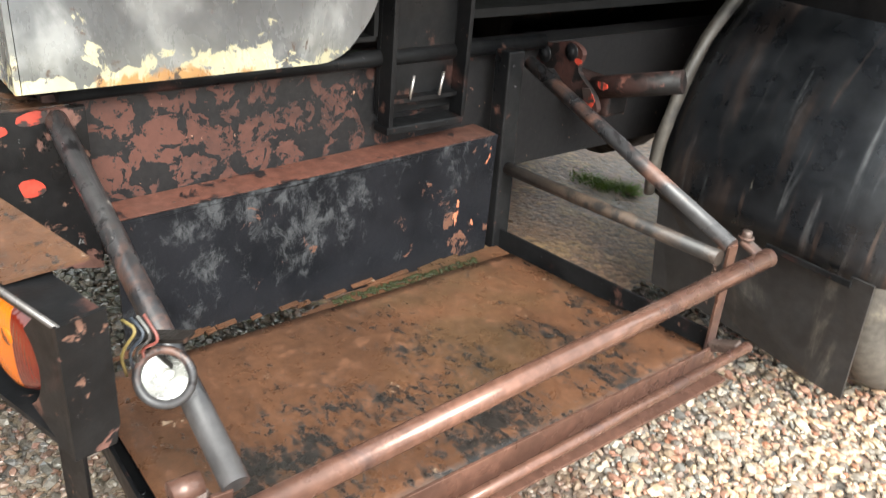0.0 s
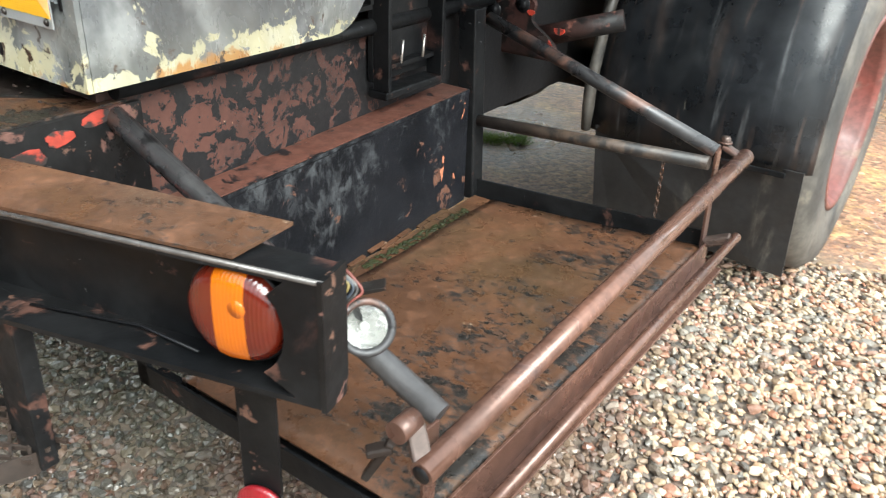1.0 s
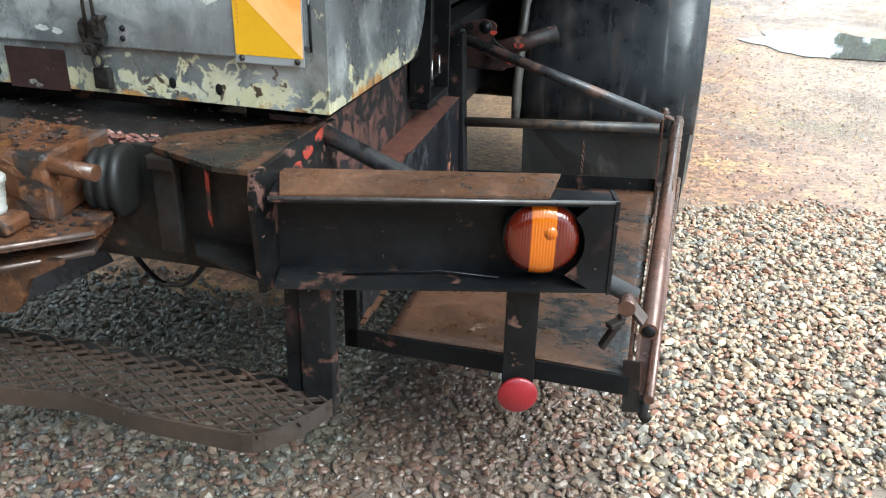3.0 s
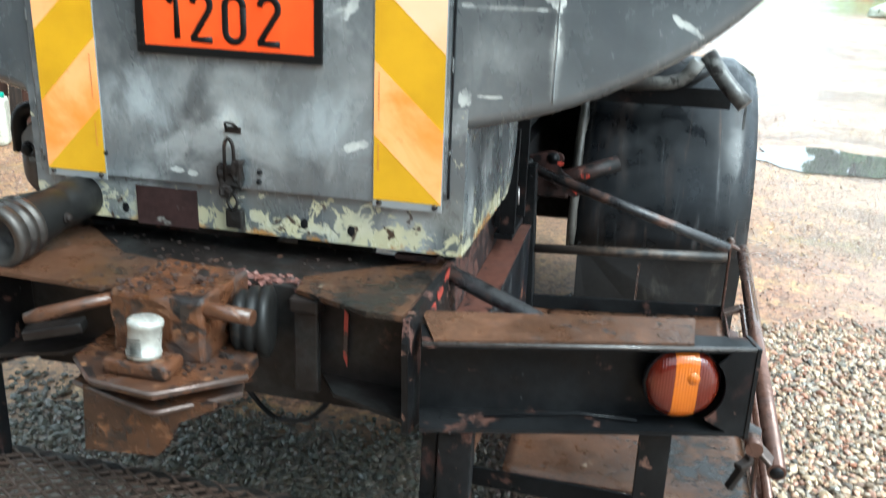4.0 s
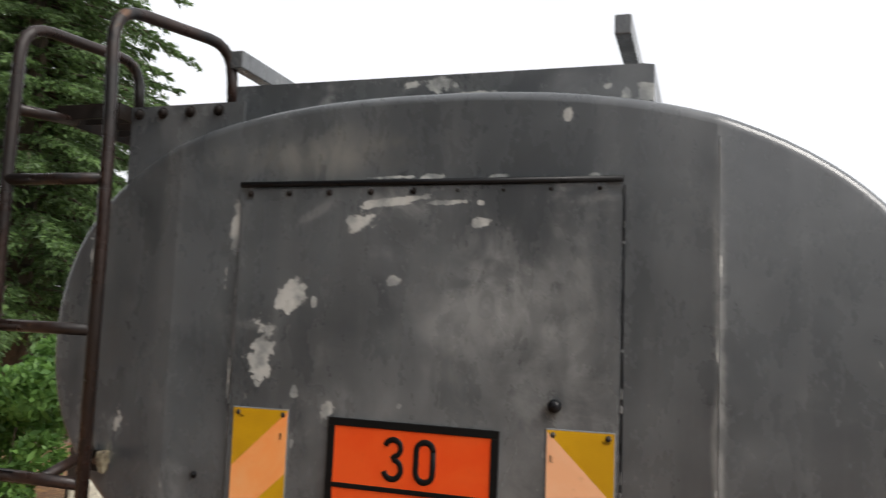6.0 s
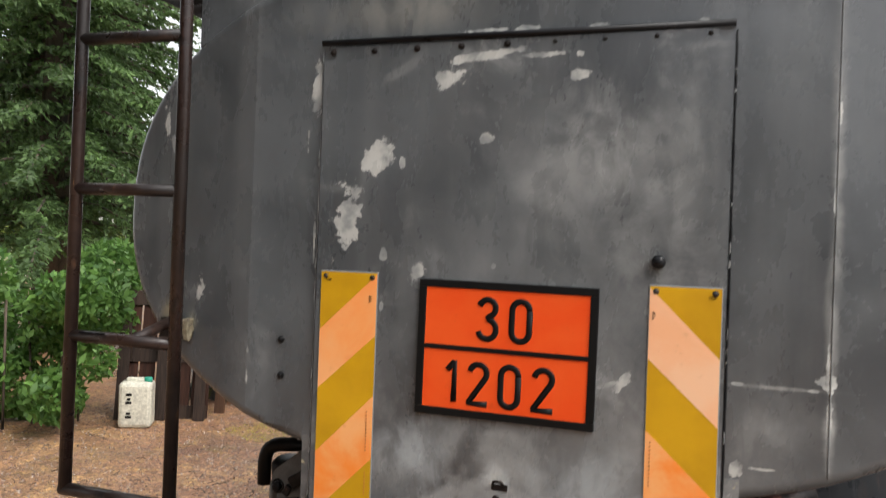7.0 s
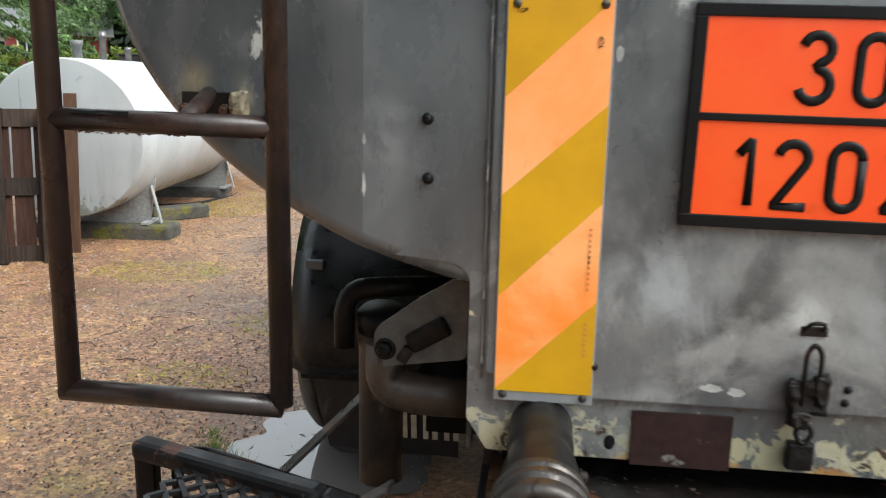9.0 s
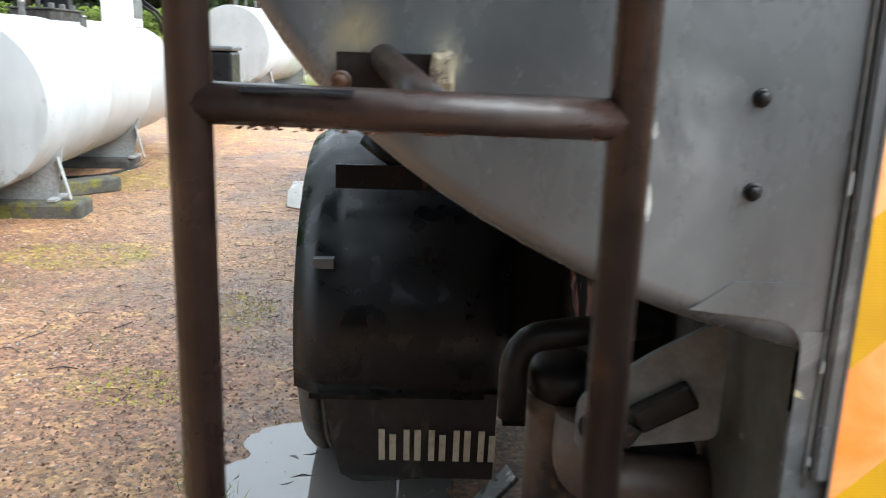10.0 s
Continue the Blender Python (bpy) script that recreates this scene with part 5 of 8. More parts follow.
def make_chassis():
    # two long rails with flanges
    for s in (1, -1):
        bm = shape()
        slab(bm, [(s * x, 0.06, z) for x, z in ((0.431, 0.56), (0.431, 0.876), (0.34, 0.876), (0.34, 0.864), (0.419, 0.864), (0.419, 0.572), (0.34, 0.572), (0.34, 0.56))], (0, 6.54, 0))
        rail = part("chassis_rail", bm, chassis_rust if s > 0 else chassis_black, truck, "chassis rail with black paint peeling to brown primer")
        if s > 0:
            bm = shape()
            tube(bm, [(0.45, 0.08, 0.885), (0.45, 1.2, 0.885)], 0.018, 12)
            part("pipe", bm, beam_black, rail, "black pipe along the rail")
    # end cross member and gussets
    bm = shape()
    box(bm, -0.42, 0.42, -0.13, -0.10, 0.60, 0.85, 0.004)
    box(bm, -0.42, 0.42, -0.10, 0.12, 0.84, 0.852, 0.002)
    cross = part("cross_member", bm, greasy_iron, truck, "greasy rust-streaked rear cross member")
    for s in (1, -1):
        bm = shape()
        slab(bm, [(s * 0.45, 0.12, 0.86), (s * 0.45, -0.25, 0.862), (s * 0.45, -0.26, 0.82), (s * 0.45, -0.245, 0.63), (s * 0.45, 0.12, 0.55)], (s * 0.012, 0, 0))
        side = part("end_plate", bm, chassis_black, truck, "black end plate with remains of red paint")
        bm = shape()
        slab(bm, [(s * 0.449, 0.10, 0.853), (s * 0.449, -0.25, 0.858), (s * 0.38, -0.245, 0.856), (s * 0.214, -0.171, 0.852), (s * 0.2, -0.1, 0.852)], (0, 0, 0.01))
        part("gusset", bm, deck_rust, side, "rusty top gusset with a bright edge")
        bm = shape()
        slab(bm, [(s * 0.449, -0.24, 0.65), (s * 0.30, -0.20, 0.66), (s * 0.24, -0.12, 0.665), (s * 0.449, -0.02, 0.65)], (0, 0, 0.008))
        part("gusset", bm, greasy_iron, side)
        if s > 0:
            for k, (y, z, w, h) in enumerate(((-0.09, 0.81, 0.035, 0.018), (-0.06, 0.775, 0.012, 0.022), (-0.03, 0.835, 0.03, 0.012), (0.02, 0.73, 0.02, 0.016), (0.035, 0.85, 0.03, 0.012), (-0.15, 0.79, 0.02, 0.012))):
                bm = shape()
                pts = []
                for i in range(14):
                    t = 2 * math.pi * i / 14
                    q = 1 + 0.5 * noise.noise(Vector((math.cos(t), math.sin(t), k * 3.3)))
                    pts.append((0.4625, y + w * q * math.cos(t), z + h * q * math.sin(t)))
                slab(bm, pts, (0.0012, 0, 0))
                part("red_flake", bm, red_paint, side, "flaked patches of bright red paint")
    bm = shape()
    beam(bm, (0.235, -0.17, 0.84), (0.235, -0.17, 0.65), 0.05, 0.02, 0.004, (0, 1, 0))
    box(bm, 0.205, 0.265, -0.19, -0.15, 0.82, 0.85, 0.006)
    part("lug", bm, greasy_iron, cross)
    bm = shape()
    slab(bm, [(0.299, -0.14, 0.72), (0.306, -0.14, 0.70), (0.309, -0.14, 0.81), (0.301, -0.14, 0.82)], (0, -0.004, 0))
    part("red_flake", bm, red_paint, cross)
    # irregular clods of grease on the cross member
    rng = random.Random(7)
    bm = shape()
    for _ in range(130):
        x, y, z = rng.uniform(-0.4, 0.44), rng.uniform(-0.15, 0.1), 0.854 + (0.01 if rng.random() > 0.5 else 0.0)
        k = rng.uniform(0.001, 0.0038)
        ico = bmesh.ops.create_icosphere(bm, subdivisions=1, radius=k, matrix=Matrix.Translation((x, y, z)) @ Matrix.Diagonal((rng.uniform(0.8, 2.4), rng.uniform(0.8, 1.8), 0.6, 1)))
        for v in ico["verts"]:
            v.co += Vector((rng.gauss(0, 1), rng.gauss(0, 1), rng.gauss(0, 1))) * k * 0.25
    tagged(part("grease", bm, rust_crumb, cross), kind="stuff")
    # red-brown crust along the member's rear edge, loose cable and flat bar below
    rng = random.Random(17)
    bm = shape()
    for _ in range(150):
        x = rng.choice((rng.uniform(0.02, 0.24), rng.uniform(-0.4, -0.2), rng.uniform(0.2, 0.42)))
        y = -0.13 + abs(rng.gauss(0, 0.018))
        k = rng.uniform(0.003, 0.01)
        ico = bmesh.ops.create_icosphere(bm, subdivisions=1, radius=k, matrix=Matrix.Translation((x, y, 0.853 - rng.uniform(0, 0.016) * (y < -0.12))) @ Matrix.Diagonal((rng.uniform(1, 2), 1, 0.7, 1)))
        for v in ico["verts"]:
            v.co += Vector((rng.gauss(0, 1), rng.gauss(0, 1), rng.gauss(0, 1))) * k * 0.25
    tagged(part("crust", bm, crust_red, cross, "lumpy red-brown paint crust"), kind="stuff")
    bm = shape()
    tube(bm, [(0.0, -0.03, 0.62), (0.02, -0.012, 0.537), (0.09, -0.03, 0.485), (0.2, -0.09, 0.53), (0.26, -0.1, 0.6)], 0.006, 8, 0.04)
    part("cable", bm, black_plastic, cross, "black cable hanging in a loop")
    bm = shape()
    beam(bm, (-0.4, 0.02, 0.34), (-0.06, 0.0, 0.53), 0.008, 0.05, 0.002)
    part("flat_bar", bm, bar_blue, cross, "blue-grey flat steel bar")
    # leaf of side plating between the rail and the tray
    bm = shape()
    slab(bm, [(0.502, 0.13, 0.65), (0.502, 0.5, 0.661), (0.502, 1.03, 0.681), (0.502, 1.03, 0.385), (0.502, 0.7, 0.372), (0.502, 0.4, 0.378), (0.502, 0.13, 0.372)], (0.008, 0, 0))
    slab(bm, [(0.431, 0.13, 0.651), (0.431, 1.03, 0.682), (0.512, 1.03, 0.682), (0.512, 0.13, 0.651)], (0, 0, 0.008))
    part("side_board", bm, board_black, truck, "black lower side plate with scraped grey and rust marks")
    bm = shape()
    slab(bm, [(0.432, 0.135, 0.6605), (0.432, 1.02, 0.691), (0.511, 1.02, 0.691), (0.511, 0.135, 0.6605)], (0, 0, 0.002))
    part("ledge", bm, ledge_rust, truck, "rust-brown ledge on top of the side plate")
    # hanging channel bracket
    bm = shape()
    box(bm, 0.44, 0.455, 0.72, 0.93, 0.76, 1.05, 0.002)
    hanger = part("hanger_bracket", bm, beam_black, truck, "black channel bracket hanging on the rail")
    for name, box_args in (("flange", (0.455, 0.50, 0.72, 0.732, 0.746, 1.05, 0.002)), ("flange", (0.455, 0.50, 0.918, 0.93, 0.746, 1.05, 0.002)),
                           ("foot_plate", (0.44, 0.495, 0.72, 0.93, 0.725, 0.745, 0.004)), ("rib", (0.455, 0.48, 0.733, 0.917, 0.79, 0.80))):
        bm = shape()
        box(bm, *box_args)
        part(name, bm, beam_black, hanger)
    for y in (0.78, 0.86):
        bm = shape()
        tube(bm, [(0.487, y, 0.80), (0.483, y + 0.012, 0.85)], 0.0035, 8)
        part("pin", bm, steel_bright, hanger)
    # springs, axle and cross pieces further ahead
    bm = shape()
    for k in range(6):
        box(bm, 0.33, 0.41, 1.35 + 0.06 * k, 2.75 - 0.06 * k, 0.66 - 0.016 * k, 0.674 - 0.016 * k, 0.002)
        box(bm, -0.41, -0.33, 1.35 + 0.06 * k, 2.75 - 0.06 * k, 0.66 - 0.016 * k, 0.674 - 0.016 * k, 0.002)
    part("leaf_spring", bm, greasy_iron, truck, "rusty leaf springs")
    bm = shape()
    tube(bm, [(-1.0, 2.05, 0.52), (1.0, 2.05, 0.52)], 0.075, 16)
    lathe(bm, [(0, -0.2), (0.12, -0.18), (0.2, -0.08), (0.2, 0.08), (0.12, 0.18), (0, 0.2)], Matrix.Translation((0, 2.05, 0.52)) @ pose(0, 0, 0, 90), 20)
    part("axle", bm, greasy_iron, truck, "greasy rear axle with differential")
    bm = shape()
    box(bm, 0.3, 0.6, 1.3, 1.38, 0.72, 0.80, 0.01)
    tube(bm, [(0.55, 1.3, 0.785), (0.66, 1.32, 0.82), (0.76, 1.36, 0.85)], 0.028, 12)
    slab(bm, rounded([(0.425, 1.2, 0.815), (0.45, 1.2, 0.88), (0.55, 1.2, 0.908), (0.59, 1.2, 0.89), (0.57, 1.2, 0.845), (0.64, 1.2, 0.8), (0.66, 1.2, 0.765), (0.62, 1.2, 0.75), (0.5, 1.2, 0.83)], 0.02, 3), (0, 0.014, 0))
    shackle = part("spring_shackle", bm, shackle_red, truck, "rusty spring shackle with flaking red paint")
    for x, z in ((0.463, 0.857), (0.549, 0.882)):
        bm = shape()
        lathe(bm, [(0, 0.006), (0.011, 0.006), (0.012, 0.001), (0.019, 0.003), (0.021, 0)], Matrix.Translation((x, 1.199, z)) @ pose(0, 0, 0, 90), 16)
        part("eye", bm, black_plastic, shackle, "dark bolt eye")
    bm = shape()
    slab(bm, [(0.6, 1.199, 0.81), (0.625, 1.199, 0.815), (0.645, 1.199, 0.79), (0.635, 1.199, 0.765), (0.61, 1.199, 0.785)], (0, -0.002, 0))
    part("red_flake", bm, red_paint, shackle)
    for x, z, k in ((0.575, 0.865, 0.012), (0.44, 0.83, 0.01), (0.66, 0.83, 0.016)):
        bm = shape()
        slab(bm, [(x + k * math.cos(a) * (1 + 0.4 * math.sin(3 * a)), 1.1995, z + 0.6 * k * math.sin(a)) for a in np.linspace(0, 5.6, 8)], (0, -0.002, 0))
        part("red_flake", bm, red_paint, shackle)
    # near-black sheets added to keep light out below the tank
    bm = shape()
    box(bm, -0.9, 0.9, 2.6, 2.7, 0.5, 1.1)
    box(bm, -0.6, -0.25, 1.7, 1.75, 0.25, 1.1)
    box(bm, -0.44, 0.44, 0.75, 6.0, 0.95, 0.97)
    part("light_block_sheets", bm, dark_under, truck)


make_chassis()


def make_tray():
    """The side tray: rusty floor, angle frame, tubes and rails."""
    nl, nr, fr, fl = Vector((0.603, 0.03, 0.415)), Vector((1.13, 0.03, 0.405)), Vector((1.145, 1.09, 0.425)), Vector((0.588, 1.05, 0.402))

    def on(u, v, dz=0.0):
        return nl * (1 - u) * (1 - v) + nr * u * (1 - v) + fr * u * v + fl * (1 - u) * v + Vector((0, 0, dz))

    bm = shape()
    n = 22
    grid = [[bm.verts.new(on(i / n, j / n, 0.006 * noise.noise(on(i / n, j / n) * 4))) for i in range(n + 1)] for j in range(n + 1)]
    for j in range(n):
        for i in range(n):
            bm.faces.new((grid[j][i], grid[j][i + 1], grid[j + 1][i + 1], grid[j + 1][i])).smooth = True
    ext = bmesh.ops.extrude_face_region(bm, geom=list(bm.faces))
    bmesh.ops.translate(bm, vec=(0, 0, -0.005), verts=[g for g in ext["geom"] if isinstance(g, bmesh.types.BMVert)])
    tray = part("side_tray", bm, tray_plate, truck, "rusty brown sheet-steel side tray with worn black marks")
    bm = shape()
    beam(bm, on(0, 0, -0.012) + Vector((-0.085, -0.022, 0)), on(1, 0, -0.012) + Vector((0.0, -0.022, 0)), 0.006, 0.045, 0.001)
    beam(bm, on(0, 0, -0.03) + Vector((-0.085, 0, 0)), on(1, 0, -0.03), 0.045, 0.006, 0.001)
    part("rear_angle", bm, beam_black, tray, "black angle iron along the tray")
    bm = shape()
    beam(bm, on(0, 1, 0.012) + Vector((-0.06, 0.01, 0)), on(1, 1, 0.012) + Vector((0, 0.01, 0)), 0.007, 0.055, 0.001)
    part("front_angle", bm, beam_black, tray)
    bm = shape()
    slab(bm, [(0.53, 1.05, 0.394), (0.592, 1.05, 0.394), (0.603, 0.52, 0.394), (0.575, 0.47, 0.394), (0.548, 0.6, 0.394)], (0, 0, 0.004))
    part("inner_ledge", bm, tray_plate, tray, "mossy rusted inner ledge of the tray")
    bm = shape()
    beam(bm, on(1, 0, -0.018) + Vector((0.008, 0, 0)), on(1, 1, -0.012) + Vector((0.008, 0, 0)), 0.006, 0.06, 0.001)
    beam(bm, on(1, 0, -0.046) + Vector((0.03, 0, 0)), on(1, 1, -0.04) + Vector((0.03, 0, 0)), 0.045, 0.006, 0.001)
    part("outer_angle", bm, rusty_tube, tray, "rust-brown outer angle with a torn edge")
    bm = shape()
    tube(bm, [(1.172, 0.0, 0.372), (1.207, 1.12, 0.462)], 0.011, 12)
    part("lower_rail", bm, rusty_tube, tray, "thin rusty lower rail")
    bm = shape()
    tube(bm, [(1.152, -0.01, 0.535), (1.183, 1.145, 0.645)], 0.0185, 18)
    rail = part("hand_rail", bm, rusty_tube, tray, "smooth rust-brown tube rail")
    bm = shape()
    lathe(bm, [(0.0135, 0.0), (0.0135, 0.001), (0.0, 0.001)], look((1.152, -0.0112, 0.535), (1.183, 1.145, 0.645)), 14)
    part("tube_end", bm, black_plastic, rail, "dark open tube end")
    bm = shape()
    tube(bm, [(0.505, 1.11, 0.855), (1.135, 1.085, 0.662)], 0.0165, 14)
    part("diagonal_tube", bm, frame_tube, tray, "dark worn diagonal tube")
    bm = shape()
    tube(bm, [(0.515, 1.062, 0.603), (1.13, 1.062, 0.64)], 0.0155, 14)
    part("cross_tube", bm, pipe_brown, tray, "mud-caked brown cross tube")
    bm = shape()
    tube(bm, [(0.455, 0.072, 0.843), (1.12, 0.075, 0.562)], 0.019, 16)
    part("rear_stay", bm, frame_tube, tray, "dark tube stay with worn grey patches")
    bm = shape()
    beam(bm, (1.138, 1.085, 0.665), (1.142, 1.09, 0.42), 0.028, 0.006, 0.001, (1, 0, 0))
    part("upright", bm, rusty_tube, tray)
    bm = shape()
    beam(bm, (1.12, 0.055, 0.56), (1.125, 0.04, 0.39), 0.03, 0.006, 0.001, (1, 0, 0))
    part("upright", bm, rusty_tube, tray)
    for a, b, w, h in (((1.108, 0.03, 0.572), (1.148, 0.0, 0.543), 0.028, 0.012), ((1.135, 1.12, 0.668), (1.178, 1.125, 0.648), 0.03, 0.012), ((1.145, 1.09, 0.44), (1.2, 1.1, 0.463), 0.028, 0.02)):
        bm = shape()
        beam(bm, a, b, w, h, 0.004)
        part("clamp", bm, clamp_metal, tray, "bright worn clamp end")
    bm = shape()
    tube(bm, [(1.105, 0.035, 0.575), (1.105, -0.005, 0.575)], 0.017, 14)
    part("eye_bush", bm, rusty_tube, tray)
    bolts("clamp_bolt", [(1.14, 1.12, 0.674)], (0, 0, 1), 0.011, 0.012, clamp_metal, tray)
    bm = shape()
    beam(bm, (1.10, -0.005, 0.56), (1.065, -0.02, 0.49), 0.02, 0.012, 0.003)
    beam(bm, (1.10, -0.005, 0.55), (1.075, -0.03, 0.545), 0.02, 0.012, 0.003)
    part("loose_strap", bm, greasy_iron, tray)
    bm = shape()
    beam(bm, (1.128, 0.012, 0.45), (1.14, 0.012, 0.33), 0.035, 0.006, 0.001, (0, 1, 0))
    tube(bm, [(1.165, 0.02, 0.36), (1.163, 0.02, 0.325), (1.175, 0.02, 0.31)], 0.012, 10, 0.01)
    part("hook", bm, greasy_iron, tray)
    # inner post and post at the rear
    bm = shape()
    beam(bm, (0.508, 1.06, 0.39), (0.488, 1.06, 0.885), 0.05, 0.05, 0.004, (0, 1, 0))
    part("post", bm, beam_black, tray, "black square post between tray and rail")
    bm = shape()
    beam(bm, (0.528, 0.01, 0.38), (0.528, 0.01, 0.66), 0.03, 0.01, 0.001, (0, 1, 0))
    part("hanger", bm, beam_black, tray)
    bm = shape()
    rng = random.Random(3)
    for _ in range(26):
        y = rng.uniform(0.1, 1.0)
        pts = [(0.512 + rng.uniform(0, 0.008), y + rng.uniform(-0.02, 0.02), 0.378 + rng.uniform(0, 0.012)) for _ in range(4)]
        beam(bm, pts[0], (pts[0][0], y + rng.uniform(0.02, 0.05), pts[0][2] + 0.004), rng.uniform(0.006, 0.018), 0.004)
    tagged(part("rust_flake", bm, tray_plate, tray), kind="stuff")
    bm = shape()
    for k in range(14):
        c = Vector((0.873, 1.507, 0.44 - 0.0125 * k))
        a = math.pi / 2 * (k % 2)
        tube(bm, [c + Vector((0.004 * math.cos(a + q), 0.004 * math.sin(a) * math.cos(q), 0.008 * math.sin(q))) for q in np.linspace(0, 2 * math.pi, 9)], 0.0012, 5, caps=False)
    part("chain", bm, hitch_rust, truck, "small rusty hanging chain")
    rng = random.Random(44)
    bm = shape()
    for _ in range(300):
        y = rng.uniform(0.55, 0.95)
        k = rng.uniform(0.0015, 0.0045)
        bmesh.ops.create_icosphere(bm, subdivisions=1, radius=k, matrix=Matrix.Translation((0.56 + abs(rng.gauss(0, 0.02)), y, 0.399 + rng.uniform(0, 0.004))) @ Matrix.Diagonal((1.3, 1.6, 0.6, 1)))
    tagged(part("moss", bm, moss_mat, tray, "dark green moss in the tray's inner edge"), kind="stuff")


make_tray()


def make_light_bar():
    """Skewed channel beam that carries the rear lamp."""
    a, b = Vector((0.488, -0.259, 0)), Vector((1.042, -0.103, 0))
    d = (b - a).normalized()
    back = Vector((-d.y, d.x, 0))
    m = Matrix((d, back, Vector((0, 0, 1)))).transposed().to_4x4()
    m.translation = Vector((a.x, a.y, 0))
    reach = (b - a).length
    length = reach + 0.03
    bm = shape()
    t, w, z0, z1 = 0.008, 0.088, 0.65, 0.826
    sec = [(0, z0), (w, z0), (w, z1), (0, z1), (0, z1 - t), (w - t, z1 - t), (w - t, z0 + t), (0, z0 + t)]
    slab(bm, [(0, p, q) for p, q in sec], (length - 0.0065, 0, 0), m)
    for v in bm.verts:
        if (m.inverted() @ v.co).x > 0.2:
            v.co -= back * max(0.0, (m.inverted() @ v.co).y - 0.055)
    bar = part("light_bar", bm, beam_black, truck, "black steel channel beam carrying the rear lamp")
    bm = shape()
    slab(bm, [(length - 0.006, -0.002, z1 + 0.002), (length - 0.006, -0.002, z0 - 0.002), (length - 0.006, 0.05, z0 - 0.008), (length - 0.006, 0.058, z0 + 0.02), (length - 0.006, 0.058, z1 + 0.002)], (0.007, 0, 0), m)
    part("end_plate", bm, chassis_black, bar)
    bm = shape()
    pts = [(length - 0.007, 0.004, z0 + t), (length - 0.007, 0.004, z1 - t), (length - 0.05, 0.004, z1 - t)]
    pts += [(reach - 0.097 + 0.074 * math.cos(q), 0.004, 0.745 + 0.074 * math.sin(q)) for q in np.linspace(0.75, -0.95, 9)] + [(length - 0.04, 0.004, z0 + t)]
    slab(bm, pts, (0, -0.004, 0), m)
    part("lamp_plate", bm, beam_black, bar)
    bm = shape()
    tube(bm, [m @ Vector((0.0, 0.003, 0.8245)), m @ Vector((length, 0.003, 0.8245))], 0.004, 8)
    part("worn_edge", bm, worn_steel, bar, "front edge worn to dull grey metal")
    bm = shape()
    slab(bm, [m @ Vector(p) for p in ((0.02, 0.006, 0.8265), (length - 0.12, 0.008, 0.828), (length - 0.09, 0.098, 0.838), (0.0, 0.13, 0.83))], (0, 0, 0.005))
    part("cover_strip", bm, rusty_plate, bar, "rusty strip lying on the beam")
    bm = shape()
    tube(bm, [m @ Vector((0.12, 0.04, 0.662)), m @ Vector((0.3, 0.05, 0.666)), m @ Vector((length - 0.2, 0.03, 0.664))], 0.0022, 8)
    part("cable", bm, black_plastic, bar)
    # round lamp
    c = m @ Vector((reach - 0.097, 0.036, 0.748))
    q = Matrix((d, Vector((0, 0, 1)), -back)).transposed().to_4x4()
    q.translation = c
    bm = shape()
    lathe(bm, [(0, 0.0), (0.070, 0.0), (0.072, 0.012), (0.069, 0.016), (0, 0.016)], q, 40)
    lamp = part("rear_lamp", bm, black_plastic, truck, "round rear lamp with amber middle and red sides")
    for lo, hi, mat, name in ((-0.0685, -0.022, red_lens, "red_lens"), (-0.022, 0.022, amber_lens, "amber_lens"), (0.022, 0.0685, red_lens, "red_lens")):
        bm = shape()
        cols = 8
        rows = []
        for i in range(cols + 1):
            x = lo + (hi - lo) * i / cols
            half = math.sqrt(max(1e-7, 0.0685**2 - x * x))
            row = []
            for j in range(13):
                z = half * (2 * j / 12 - 1)
                rr = min(1, (x * x + z * z) / 0.0685**2)
                row.append(bm.verts.new(q @ Vector((x * 0.998, z, 0.016 + 0.021 * math.sqrt(max(0, 1 - rr**2))))))
            rows.append(row)
        for r0, r1 in zip(rows, rows[1:]):
            for j in range(12):
                bm.faces.new((r0[j], r1[j], r1[j + 1], r0[j + 1])).smooth = True
        part(name, bm, mat, lamp)
    bm = shape()
    c2 = q.copy()
    lathe(bm, [(0, 0.039), (0.012, 0.039), (0.013, 0.035)], Matrix.Translation((0, 0, 0)) @ c2 @ Matrix.Translation((0.012, 0.018, -0.002)), 14)
    part("lens_boss", bm, amber_lens, lamp)
    # strap and reflector
    bm = shape()
    box(bm, reach - 0.148, reach - 0.085, 0.066, 0.072, 0.385, 0.649, 0.001, m)
    strap = part("reflector_strap", bm, chassis_black, bar, "black flat strap hanging from the beam")
    q2 = q.copy()
    q2.translation = m @ Vector((reach - 0.116, 0.063, 0.386))
    bm = shape()
    lathe(bm, [(0, 0), (0.039, 0), (0.041, 0.006), (0.037, 0.010), (0.0, 0.0125)], q2, 28)
    part("reflector", bm, reflector_red, truck, "round red reflector")
    # white working lamp on the stay
    eye = Vector((1.025, 0.03, 0.69))
    q3 = look(eye, eye - Vector((0.72, -0.55, 0.42))) @ Matrix.Scale(0.72, 4)
    bm = shape()
    lathe(bm, [(0, -0.05), (0.03, -0.045), (0.046, -0.01), (0.055, 0.004), (0.055, 0.014), (0.05, 0.017), (0.042, 0.016), (0.040, 0.004)], q3, 32)
    spot = part("work_lamp", bm, frame_tube, truck, "small round reversing lamp with dark housing")
    bm = shape()
    lathe(bm, [(0.04, 0.006), (0.034, -0.012), (0.018, -0.03), (0.0, -0.034)], q3, 28)
    part("reflector_cup", bm, mirror_cup, spot)
